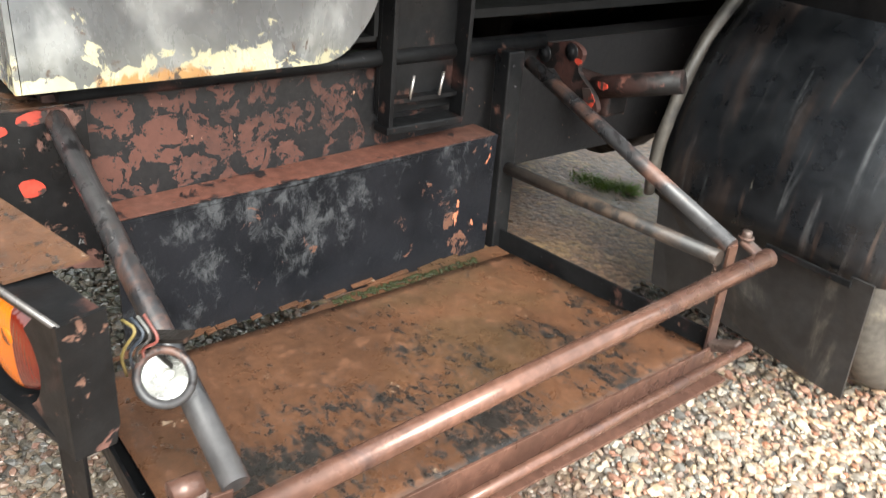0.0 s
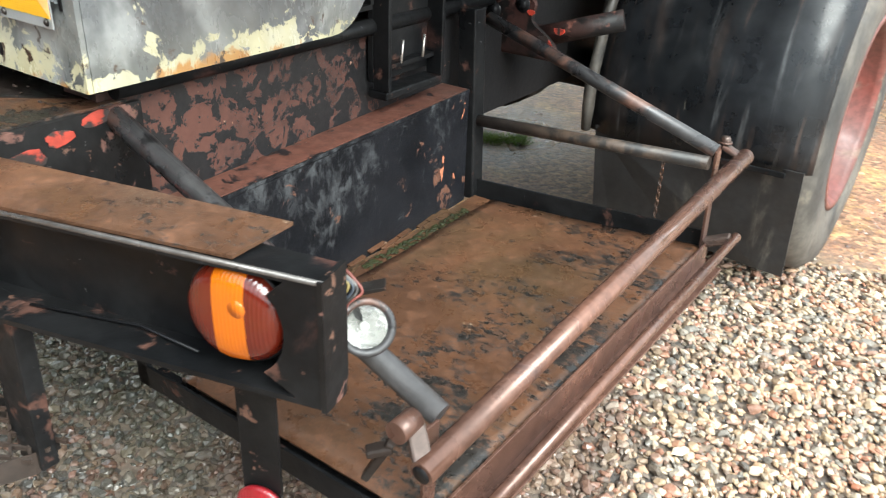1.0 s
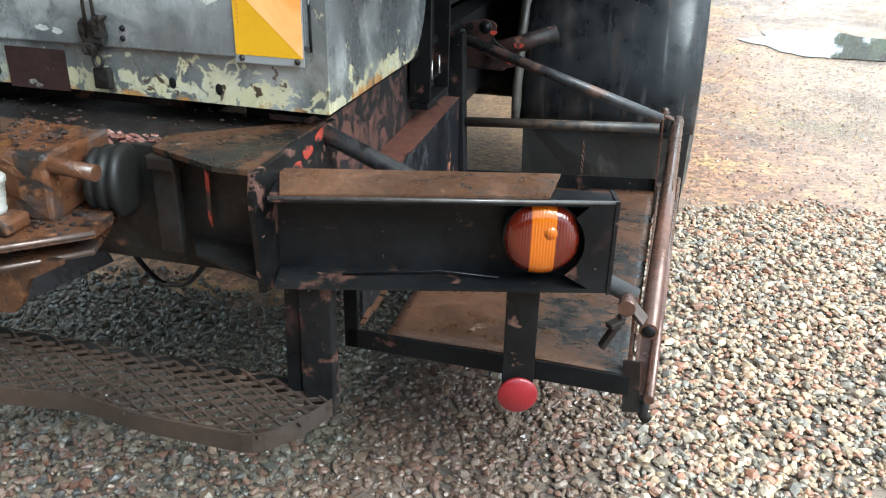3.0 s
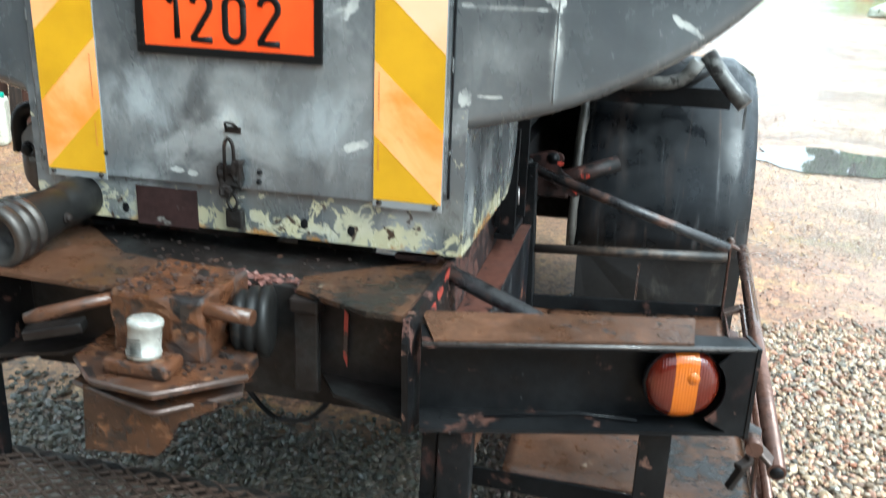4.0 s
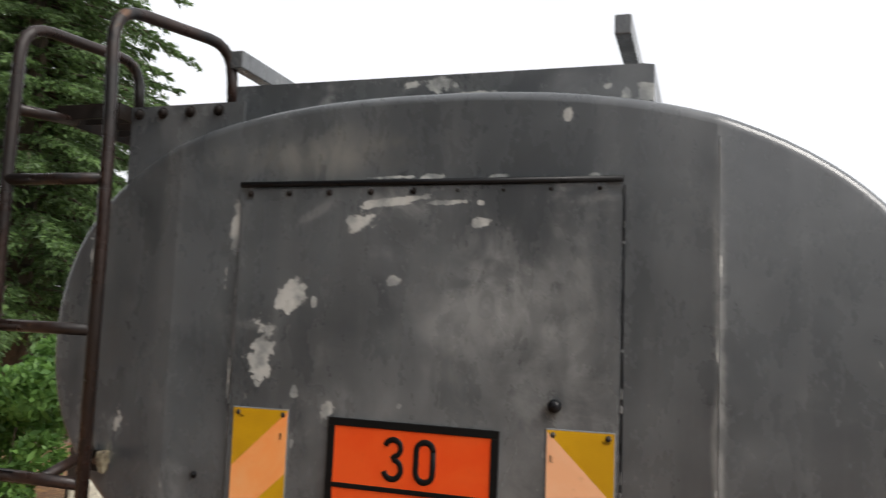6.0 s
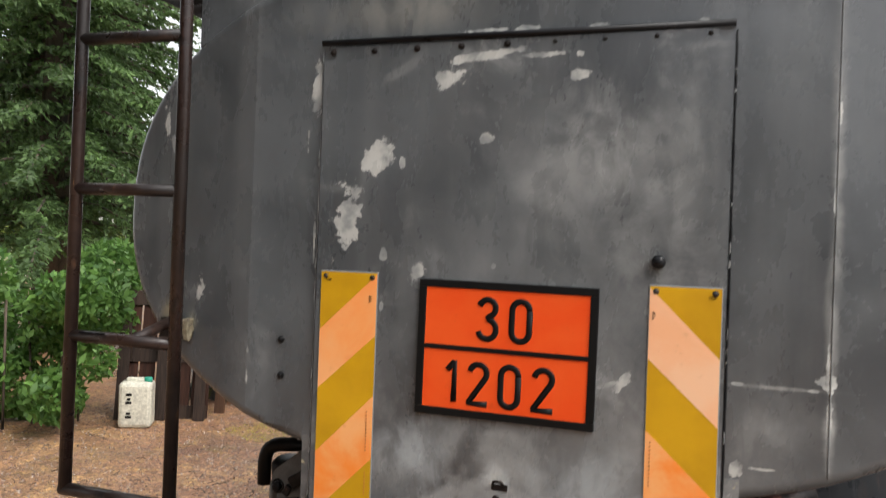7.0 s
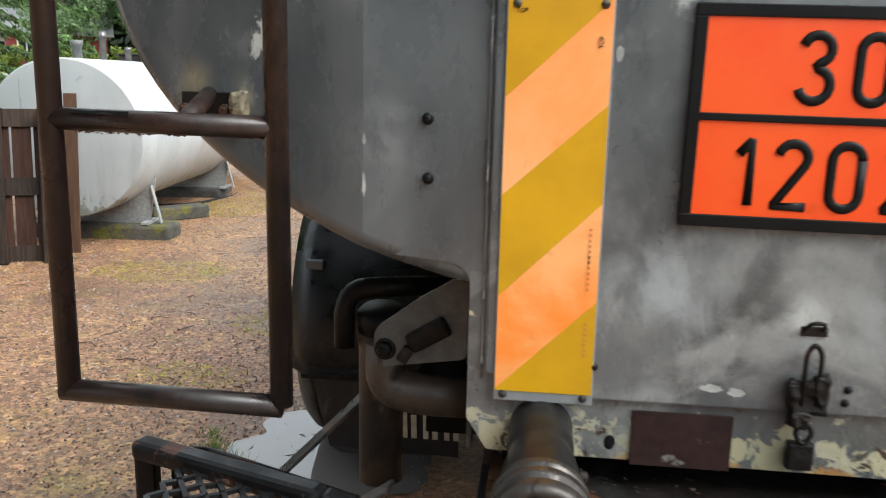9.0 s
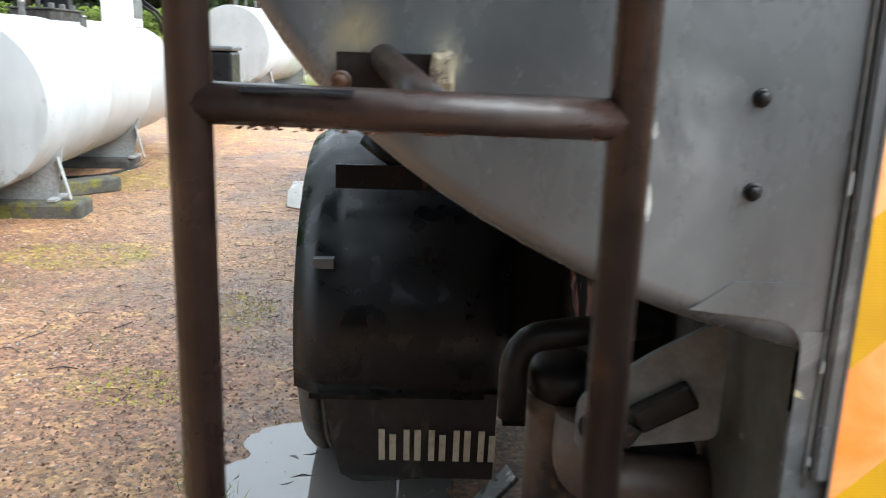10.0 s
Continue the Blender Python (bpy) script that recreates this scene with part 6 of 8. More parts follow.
    bm = shape()
    lathe(bm, [(0, 0.0), (0.007, 0), (0.008, -0.02), (0.006, -0.03)], q3, 12)
    part("bulb", bm, white_lid, spot)
    bm = shape()
    beam(bm, (1.0, 0.02, 0.72), (0.985, 0.06, 0.655), 0.03, 0.006, 0.001)
    beam(bm, (1.035, 0.06, 0.745), (0.985, 0.02, 0.73), 0.025, 0.006, 0.001)
    part("bracket", bm, greasy_iron, spot)
    for k, (col, off) in enumerate(((wire_yellow, 0.0), (bar_blue, 0.01), (pale_arm, 0.018), (rim_red, 0.026))):
        bm = shape()
        tube(bm, [(1.005, -0.01 + off, 0.775), (1.03, 0.0 + off, 0.772 - off), (1.015, -0.02 + off, 0.735), (1.0, -0.01 + off, 0.69)], 0.0022, 6, 0.02)
        part("wire", bm, col, spot)


make_light_bar()


def lattice(bm, corner, u, v, cells_u, cells_v, inside, w=0.003, h=0.004):
    """Expanded metal: zigzag strands over a patch."""
    corner, u, v = Vector(corner), Vector(u), Vector(v)
    lift = u.cross(v).normalized() * h
    for j in range(cells_v):
        for i in range(cells_u):
            for (a, b), (c, d) in (((i, j + 0.5), (i + 0.5, j)), ((i + 0.5, j), (i + 1, j + 0.5)), ((i, j + 0.5), (i + 0.5, j + 1)), ((i + 0.5, j + 1), (i + 1, j + 0.5))):
                p = corner + u * (a / cells_u) + v * (b / cells_v)
                q = corner + u * (c / cells_u) + v * (d / cells_v)
                if inside((p + q) / 2):
                    beam(bm, p, q + (lift if (i + j) % 2 else -lift) * 0.3, w, h, 0, lift)


def make_steps():
    # rear step of expanded metal with a rolled front lip
    def front(x):
        return -0.375 + 0.02 * math.exp(-((x - 0.1) / 0.1) ** 2) + 0.16 * max(0.0, (x - 0.46) / 0.12) ** 2 + 0.10 * max(0.0, (-0.38 - x) / 0.2) ** 2

    bm = shape()
    lattice(bm, (-0.55, -0.40, 0.40), (1.13, 0, 0), (0, 0.24, 0), 20, 8, lambda p: front(p.x) + 0.005 < p.y < -0.17, 0.0048, 0.007)
    mesh = part("expanded_metal", bm, step_rust, None, "rusty expanded-metal tread")
    xs = np.linspace(-0.55, 0.575, 60)
    bm = shape()
    top = [Vector((x, front(x), 0.402)) for x in xs]
    rows = []
    for p in top:
        rows.append([bm.verts.new(p + Vector((0, a, b))) for a, b in ((0, 0.004), (0, -0.036), (0.006, -0.036), (0.006, 0.004))])
    for p, q in zip(rows, rows[1:]):
        for i in range(4):
            bm.faces.new((p[i], p[(i + 1) % 4], q[(i + 1) % 4], q[i]))
    bm.faces.new(rows[0])
    bm.faces.new(rows[-1][::-1])
    step = part("rear_step", bm, step_rust, truck, "rusty rear step with an expanded-metal tread")
    mesh.parent = step
    tagged(mesh, "rusty expanded-metal tread", kind="stuff")
    bm = shape()
    beam(bm, (-0.55, -0.185, 0.388), (0.56, -0.185, 0.388), 0.02, 0.03, 0.003)
    part("rear_edge", bm, greasy_iron, step)
    for x, w in ((0.545, 0.065), (-0.5, 0.065)):
        bm = shape()
        beam(bm, (x, -0.205, 0.365), (x, -0.2, 0.66), w, 0.03, 0.003, (0, 1, 0))
        beam(bm, (x - 0.055, -0.185, 0.38), (x - 0.05, -0.18, 0.655), 0.03, 0.05, 0.003, (0, 1, 0))
        part("leg", bm, beam_black, step, "black flat steel hanger")
    # side step on the other flank
    c, e1, e2 = Vector((-1.10, 0.175, 0.78)), Vector((-0.725, 0.045, 0.78)), Vector((-0.99, 0.60, 0.78))
    bm = shape()
    beam(bm, c + Vector((0, 0.012, -0.32)), c + Vector((0, 0.012, -0.004)), 0.04, 0.036, 0.008, (0, 1, 0))
    beam(bm, c + Vector((-0.012, 0.004, 0)), e1, 0.045, 0.038, 0.011)
    beam(bm, e1, e1 + Vector((0.15, -0.03, -0.05)), 0.04, 0.034, 0.008)
    frame_ob = part("side_step", bm, beam_black, truck, "black tube-framed side step with expanded-metal tread")
    bm = shape()
    tube(bm, [c + Vector((0.05, 0.03, -0.3)), c + Vector((0.05, 0.03, -0.02)), c + Vector((0.08, 0.1, -0.05)), e1 + Vector((0.04, 0.085, -0.05))], 0.012, 12, 0.03)
    part("frame_bar", bm, beam_black, frame_ob)
    bm = shape()
    u, v = e1 - c, e2 - c
    lattice(bm, c + u * 0.26 + Vector((-0.02, -0.2, -0.006)), u * 0.72, Vector((0.02, 0.19, 0.0)), 6, 4, lambda p: True, 0.009, 0.008)
    tagged(part("expanded_metal", bm, beam_black, frame_ob), kind="stuff")
    bm = shape()
    beam(bm, (-0.62, 0.1, 0.78), (-0.93, 0.13, 0.55), 0.05, 0.008, 0.002)
    beam(bm, (-0.72, 0.35, 0.84), (-0.90, 0.3, 0.66), 0.04, 0.008, 0.002)
    part("flat_bar", bm, frame_tube, frame_ob, "grey flat steel stay")


make_steps()


def make_hitch():
    bm = shape()
    # top and bottom jaws
    jaw = [(-0.16, -0.14, 0), (-0.14, -0.36, 0), (-0.06, -0.43, 0), (0.07, -0.445, 0), (0.19, -0.335, 0), (0.18, -0.27, 0), (0.10, -0.14, 0)]
    slab(bm, [(x, y, 0.742) for x, y, _ in jaw], (0, 0, 0.014))
    slab(bm, [(-0.16, -0.14, 0.70), (-0.14, -0.37, 0.70), (0.06, -0.43, 0.70), (0.17, -0.32, 0.70), (0.1, -0.14, 0.70)], (0, 0, 0.012))
    slab(bm, [(-0.12, -0.385, 0.578), (0.03, -0.385, 0.592), (0.05, -0.385, 0.612), (0.078, -0.385, 0.667), (0.15, -0.385, 0.705), (0.15, -0.385, 0.7145), (-0.11, -0.385, 0.7145)], (0, 0.012, 0))
    hitch = part("tow_hitch", bm, hitch_rust, truck, "rusty tow hitch with open jaw")
    bm = shape()
    box(bm, -0.085, 0.10, -0.325, -0.14, 0.757, 0.878, 0.008)
    bmesh.ops.subdivide_edges(bm, edges=list(bm.edges), cuts=5, use_grid_fill=True)
    for v in bm.verts:
        v.co += Vector((noise.noise(v.co * 22), noise.noise(v.co * 22 + Vector((9, 0, 0))), 0.8 * noise.noise(v.co * 22 + Vector((0, 9, 0))))) * 0.008 + Vector((noise.noise(v.co * 70), noise.noise(v.co * 70 + Vector((9, 0, 0))), noise.noise(v.co * 70 + Vector((0, 9, 0))))) * 0.002
    part("hitch_body", bm, hitch_rust, hitch)
    bm = shape()
    box(bm, -0.05, 0.075, -0.41, -0.345, 0.757, 0.785, 0.008)
    part("pin_seat", bm, hitch_rust, hitch)
    for z, pts in ((0.752, [(-0.139, -0.361), (-0.06, -0.431), (0.07, -0.446), (0.191, -0.335)]), (0.708, [(-0.14, -0.371), (0.06, -0.431), (0.171, -0.32)])):
        bm = shape()
        tube(bm, [(x, y, z) for x, y in pts], 0.0045, 8, 0.015, wobble=0.4)
        part("worn_edge", bm, clamp_metal, hitch, "edge worn to brighter metal")
    bm = shape()
    tube(bm, [(0.03, -0.29, 0.857), (0.12, -0.305, 0.856), (0.19, -0.305, 0.852)], 0.015, 14)
    part("locking_pin", bm, hitch_rust, hitch)
    bm = shape()
    tube(bm, [(-0.07, -0.3, 0.86), (-0.13, -0.34, 0.85), (-0.2, -0.37, 0.83), (-0.222, -0.378, 0.824)], 0.012, 12, radii=[0.012, 0.011, 0.014, 0.009])
    part("lever", bm, hitch_rust, hitch)
    bm = shape()
    beam(bm, (-0.16, -0.3, 0.79), (-0.26, -0.34, 0.775), 0.04, 0.02, 0.004)
    part("lug", bm, greasy_iron, hitch)
    bm = shape()
    lathe(bm, [(0, 0), (0.03, 0), (0.031, 0.01), (0.029, 0.012), (0.029, 0.055), (0.031, 0.057), (0.031, 0.066), (0.026, 0.07), (0, 0.07)], Matrix.Translation((0.013, -0.375, 0.785)) @ pose(0, 0, 0, -6, 4, 0), 28)
    pin = part("hitch_pin", bm, pin_white, hitch, "bright worn cylinder with a maker's label")
    bm = shape()
    for k in range(6):
        z = 0.797 + 0.006 * k
        tube(bm, [(0.013 + 0.0295 * math.sin(a), -0.376 - 0.0295 * math.cos(a), z) for a in np.linspace(-0.5, 0.5, 6)], 0.0012, 4)
    part("label_line", bm, plate_black, pin)
    bm = shape()
    q = Matrix.Translation((0.15, -0.2, 0.80)) @ pose(0, 0, 0, 0, 90, 15) @ Matrix.Scale(0.92, 4)
    lathe(bm, [(0.0, -0.05), (0.055, -0.05), (0.066, -0.042), (0.066, -0.03), (0.06, -0.026), (0.072, -0.018), (0.072, -0.004), (0.064, 0.0), (0.076, 0.008), (0.076, 0.022), (0.064, 0.028), (0.05, 0.03), (0, 0.03)], q, 30)
    part("damper_drum", bm, hose_rubber, hitch, "dark round rubber damper")
    bm = shape()
    rng = random.Random(12)
    for _ in range(150):
        x, y = rng.uniform(-0.09, 0.15), rng.uniform(-0.37, -0.14)
        z = rng.uniform(0.885, 0.895) if -0.07 < x < 0.10 and y > -0.33 else 0.758
        k = rng.uniform(0.0015, 0.0055)
        ico = bmesh.ops.create_icosphere(bm, subdivisions=1, radius=k, matrix=Matrix.Translation((x, y, z)) @ Matrix.Diagonal((1.5, 1.2, 0.6, 1)))
        for v in ico["verts"]:
            v.co += Vector((rng.gauss(0, 1), rng.gauss(0, 1), rng.gauss(0, 1))) * k * 0.25
    tagged(part("dirt", bm, rust_crumb, hitch), kind="stuff")
    # sloped plate beside the hose
    bm = shape()
    slab(bm, [(-0.42, -0.28, 0.86), (-0.12, -0.30, 0.862), (-0.02, -0.16, 0.868), (-0.3, -0.1, 0.868)], (0, 0, 0.008))
    part("deck_plate", bm, deck_rust, truck, "rusty flat deck plate")


make_hitch()


def make_pipework():
    """Outlet pipes and valve in the notch beside the cabinet."""
    bm = shape()
    q = look((-0.372, 0.06, 0.950), (-0.372, 0.9, 1.0))
    axis = Vector((-0.0, -1, -0.07)).normalized()
    base = Vector((-0.372, 0.03, 0.948))
    m = axis.to_track_quat("Z", "Y").to_matrix().to_4x4()
    m.translation = base
    lathe(bm, [(0.0, 0), (0.048, 0), (0.048, 0.10), (0.045, 0.11), (0.047, 0.12), (0.054, 0.17), (0.058, 0.2), (0.058, 0.22)], m, 30)
    outlet = part("outlet_pipe", bm, hose_rubber, truck, "weathered outlet pipe with ribbed coupling")
    bm = shape()
    lathe(bm, [(0.058, 0.22), (0.064, 0.222), (0.064, 0.235), (0.06, 0.237), (0.06, 0.245), (0.066, 0.247), (0.066, 0.262), (0.061, 0.264), (0.061, 0.272), (0.066, 0.274), (0.066, 0.3), (0.05, 0.3), (0.05, 0.2), (0, 0.2)], m, 30)
    part("coupling", bm, dull_alloy, outlet, "dull aluminium hose coupling")
    bm = shape()
    bolt(bm, (-0.318, -0.12, 0.935), (1, 0, 0), 0.008, 0.008)
    part("lug", bm, greasy_iron, outlet)
    # upright standpipe with a gooseneck
    bm = shape()
    lathe(bm, [(0, 0), (0.042, 0), (0.043, 0.27), (0.046, 0.28), (0.046, 0.3), (0.04, 0.305), (0, 0.305)], Matrix.Translation((-0.672, 0.285, 0.70)), 26)
    stand = part("standpipe", bm, pipe_brown, truck, "greasy upright pipe with bent hose neck")
    bm = shape()
    tube(bm, [(-0.738, 0.26, 0.972), (-0.738, 0.26, 1.082), (-0.64, 0.27, 1.09), (-0.54, 0.33, 1.08)], 0.019, 14, 0.055, wobble=0.1)
    part("gooseneck", bm, greasy_iron, stand)
    bm = shape()
    tube(bm, [(-0.65, 0.215, 1.0), (-0.652, 0.215, 0.915), (-0.58, 0.21, 0.905), (-0.49, 0.225, 0.9)], 0.037, 18, 0.06)
    part("elbow", bm, pipe_brown, stand, "rust-blotched pipe elbow")
    bm = shape()
    lathe(bm, [(0, 0), (0.05, 0), (0.052, 0.03), (0.042, 0.042), (0, 0.045)], Matrix.Translation((-0.668, 0.28, 1.004)) @ pose(0, 0, 0, 8, 6, 0), 20)
    part("cap", bm, greasy_iron, stand)
    bm = shape()
    slab(bm, rounded([(-0.66, 0.18, 0.965), (-0.50, 0.16, 0.995), (-0.50, 0.16, 1.15), (-0.58, 0.17, 1.10), (-0.665, 0.18, 1.035), (-0.668, 0.18, 0.98)], 0.015), (0, 0.01, 0))
    plate = part("valve_plate", bm, bracket_grey, truck, "grey pivot plate of the outlet valve")
    bm = shape()
    beam(bm, (-0.60, 0.165, 1.015), (-0.535, 0.158, 1.055), 0.035, 0.02, 0.005, (0, 1, 0))
    beam(bm, (-0.60, 0.16, 1.01), (-0.615, 0.16, 0.985), 0.02, 0.012, 0.003, (0, 1, 0))
    part("handle", bm, greasy_iron, plate)
    bm = shape()
    bolt(bm, (-0.645, 0.178, 1.0), (0, -1, 0), 0.014, 0.012)
    part("pivot_bolt", bm, greasy_iron, plate)
    # disc of the valve, and a near-black sheet added to darken the notch
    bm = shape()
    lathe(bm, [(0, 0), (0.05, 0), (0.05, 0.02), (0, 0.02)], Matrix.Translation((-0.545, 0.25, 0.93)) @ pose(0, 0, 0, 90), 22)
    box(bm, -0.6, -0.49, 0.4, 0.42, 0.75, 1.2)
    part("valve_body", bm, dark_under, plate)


make_pipework()


def wheel(x0, x1, y, r, name_label):
    """A wheel with tyre and dished rim, its outer face at x1."""
    s = 1 if x1 > x0 else -1
    w = abs(x1 - x0)
    m = Matrix.Translation((x0, y, r)) @ pose(0, 0, 0, 0, 90 * s, 0)
    bm = shape()
    prof = [(r * 0.58, 0.02), (r * 0.62, 0.005), (r * 0.8, 0.0), (r * 0.93, 0.012), (r * 0.985, 0.04), (r, 0.06)]
    n = 7
    for k in range(1, n):
        p = 0.06 + (w - 0.12) * k / n
        prof += [(r, p - 0.006), (r - 0.012, p - 0.005), (r - 0.012, p + 0.005), (r, p + 0.006)]
    prof += [(r, w - 0.06), (r * 0.985, w - 0.04), (r * 0.93, w - 0.012), (r * 0.8, w), (r * 0.62, w - 0.005), (r * 0.58, w - 0.02)]
    lathe(bm, prof, m, 64)
    tyre = part("wheel", bm, tyre_rubber, truck, name_label)
    bm = shape()
    lathe(bm, [(r * 0.58, 0.02), (r * 0.59, w - 0.02), (r * 0.60, w - 0.008), (r * 0.565, w - 0.006), (r * 0.54, w - 0.03), (r * 0.52, w - 0.14), (r * 0.3, w - 0.15), (r * 0.28, w - 0.10), (r * 0.2, w - 0.09), (0, w - 0.09)], m, 48)
    part("rim", bm, rim_red, tyre, "rusty red wheel rim")
    bm = shape()
    for k in range(10):
        a = 2 * math.pi * k / 10
        p = m @ Vector((r * 0.4 * math.cos(a), r * 0.4 * math.sin(a), w - 0.15))
        bolt(bm, p, (s, 0, 0), 0.016, 0.02)
    part("wheel_nut", bm, greasy_iron, tyre)
    return tyre


def make_axle_end(s):
    """Twin wheels, mudguard and flap on one flank (s is the side)."""
    yc, r = 2.12, 0.52
    wheel(s * 0.66, s * 0.94, yc, r, "inner rear wheel with worn muddy tyre")
    wheel(s * 0.97, s * 1.265, yc, r, "outer rear wheel with muddy tyre and red rim")
    bm = shape()
    xi, xo = s * 0.605, s * 1.255
    low = 0.475 if s > 0 else 0.41
    R, yf, zf = 0.645, 2.175, 0.53
    ang = [math.radians(a) for a in np.linspace(180 + math.degrees(math.asin((zf - low) / R)), 20, 26)]
    rows = []
    for a in ang:
        y, z = yf + R * math.cos(a), zf + R * math.sin(a)
        n = Vector((0, math.cos(a), math.sin(a)))
        ring = []
        for i in range(9):
            t = i / 8
            x = xi + (xo - xi) * t
            dip = 0.055 * max(0.0, (t - 0.86) / 0.14) ** 2 + 0.02 * max(0.0, (0.1 - t) / 0.1) ** 2
            ring.append(bm.verts.new(Vector((x, y, z)) - n * dip))
        rows.append(ring)
    for p, q in zip(rows, rows[1:]):
        for i in range(8):
            bm.faces.new((p[i], p[i + 1], q[i + 1], q[i])).smooth = True
    ext = bmesh.ops.extrude_face_region(bm, geom=list(bm.faces))
    for v in [g for g in ext["geom"] if isinstance(g, bmesh.types.BMVert)]:
        c = Vector((v.co.x, yf, zf))
        v.co += (c - v.co).normalized() * 0.008
    guard = part("mudguard", bm, fender_dirty_lit if s > 0 else fender_rubber, truck, "black plastic mudguard streaked with mud" if s > 0 else "black plastic mudguard with a small sticker, kept dark for its shaded side")
    if s > 0:
        bm = shape()
        tube(bm, [(xi, yf + (R - 0.004) * math.cos(a), zf + (R - 0.004) * math.sin(a)) for a in ang], 0.017, 10, wobble=0.5)
        part("worn_rim", bm, rim_tan, guard, "scuffed tan inner edge")
    bm = shape()
    box(bm, min(s * 0.98, xo - s * 0.055), max(s * 0.98, xo - s * 0.055), 1.522, 1.53, low, low + 0.016, 0.002)
    part("edge_strip", bm, beam_black, guard)
    bm = shape()
    pts = []
    a, b = (xi + s * 0.03, xo - s * 0.012)
    if s < 0:
        b = -1.168
        for t in np.linspace(0, 1, 14):
            pts.append((a + (-1.112 - a) * t, 1.60 + 0.012 * math.sin(t * 5), 0.10 + 0.012 * (1 - t) + 0.03 * max(0.0, (t - 0.85) / 0.15) ** 2))
    else:
        for t in np.linspace(0, 1, 12):
            pts.append((a + (b - a) * t, 1.60 + 0.015 * math.sin(t * 5), 0.165 + 0.02 * (1 - t)))
    slab(bm, [(a, 1.541, low + 0.02), *pts, (b, 1.541, low + 0.02)], (0, 0.008, 0))
    flap = part("mud_flap", bm, flap_rubber, guard, "black rubber mud flap with dried splashes")
    if s < 0:
        # cream block letters, partly hidden, drawn as plain shapes
        for k in range(5):
            bm = shape()
            x, z, yy = -0.992 + 0.0765 * k, 0.186, 1.58
            tilt = Matrix.Translation((0, yy, z)) @ pose(0, 0, 0, 12)
            box(bm, x, x + 0.019, -0.003, 0.001, 0, 0.118, 0.001, tilt)
            box(bm, x + 0.033, x + 0.053, -0.003, 0.001, 0, 0.118 if k % 2 else 0.1, 0.001, tilt)
            part("mark", bm, letter_cream, flap)
        bm = shape()
        box(bm, -1.19, -1.13, 1.567, 1.60, 0.80, 0.83, 0.001)
        part("sticker", bm, grey_plastic, guard, "small pale sticker")
    bm = shape()
    zt = 1.05
    slab(bm, [(s * 1.13, 1.62, zt - 0.02), (s * 0.6, 1.62, zt - 0.02), (s * 0.6, 1.62, zt + 0.05), (s * 1.13, 1.62, zt + 0.05)], (0, 0.012, 0))
    tube(bm, [(s * 0.45, 1.66, 1.10), (s * 0.95, 1.66, 1.10), (s * 1.05, 1.70, 1.17)], 0.025, 12, 0.06)
    part("guard_bracket", bm, beam_black, guard)
    if s > 0:
        bm = shape()
        tube(bm, [(1.03, 1.6, 1.22), (1.10, 1.55, 1.13), (1.17, 1.52, 1.06)], 0.03, 12, 0.03)
        beam(bm, (1.17, 1.50, 1.06), (1.17, 1.49, 0.98), 0.008, 0.008)
        tube(bm, [(0.75, 1.6, 1.10), (0.95, 1.58, 1.12), (1.0, 1.56, 1.2)], 0.025, 12, 0.05)
        part("side_lamp_arm", bm, pale_arm, guard, "bright bent marker-lamp arm")


make_axle_end(1)
make_axle_end(-1)
for s in (1, -1):
    wheel(s * 0.85, s * 1.13, 7.2, 0.52, "front wheel seen far ahead")


# ---- things round the lorry ----
def leaves(name, centres, count, size, material, parent, seed, droop=0.0, long=1.0, label="", wide=0.45):
    """A crown of single leaves round clump centres (x, y, z, radius, flatness)."""
    rng = np.random.default_rng(seed)
    c = np.array(centres, float)
    weight = c[:, 3] ** 2
    pick = rng.choice(len(c), count, p=weight / weight.sum())
    d = rng.normal(size=(count, 3))
    d /= np.linalg.norm(d, axis=1, keepdims=True)
    p = c[pick, :3] + d * (c[pick, 3] * rng.uniform(0.45, 1.05, count) ** 0.6)[:, None] * np.stack([np.ones(count), np.ones(count), c[pick, 4]], 1)
    u = rng.normal(size=(count, 3)) + d * 0.5
    u[:, 2] -= droop
    u /= np.linalg.norm(u, axis=1, keepdims=True)
    w = np.cross(u, rng.normal(size=(count, 3)))
    w /= np.linalg.norm(w, axis=1, keepdims=True)
    s = (size * rng.uniform(0.6, 1.4, count))[:, None]
    nrm = np.cross(u, w)
    quad = np.stack([p - u * s * long, p + w * s * wide + nrm * s * 0.12, p + u * s * long, p - w * s * wide + nrm * s * 0.12], 1).reshape(-1, 3)
    idx = np.arange(count * 4).reshape(-1, 4)
    data = bpy.data.meshes.new(name)
    data.vertices.add(len(quad))
    data.vertices.foreach_set("co", quad.ravel())
    data.loops.add(idx.size)
    data.loops.foreach_set("vertex_index", idx.ravel().astype(np.int32))
    data.polygons.add(count)
    data.polygons.foreach_set("loop_start", np.arange(0, idx.size, 4, dtype=np.int32))
    data.update(calc_edges=True)
    data.materials.append(material)
    ob = new(name, data)
    ob.parent = parent
    return tagged(ob, label)


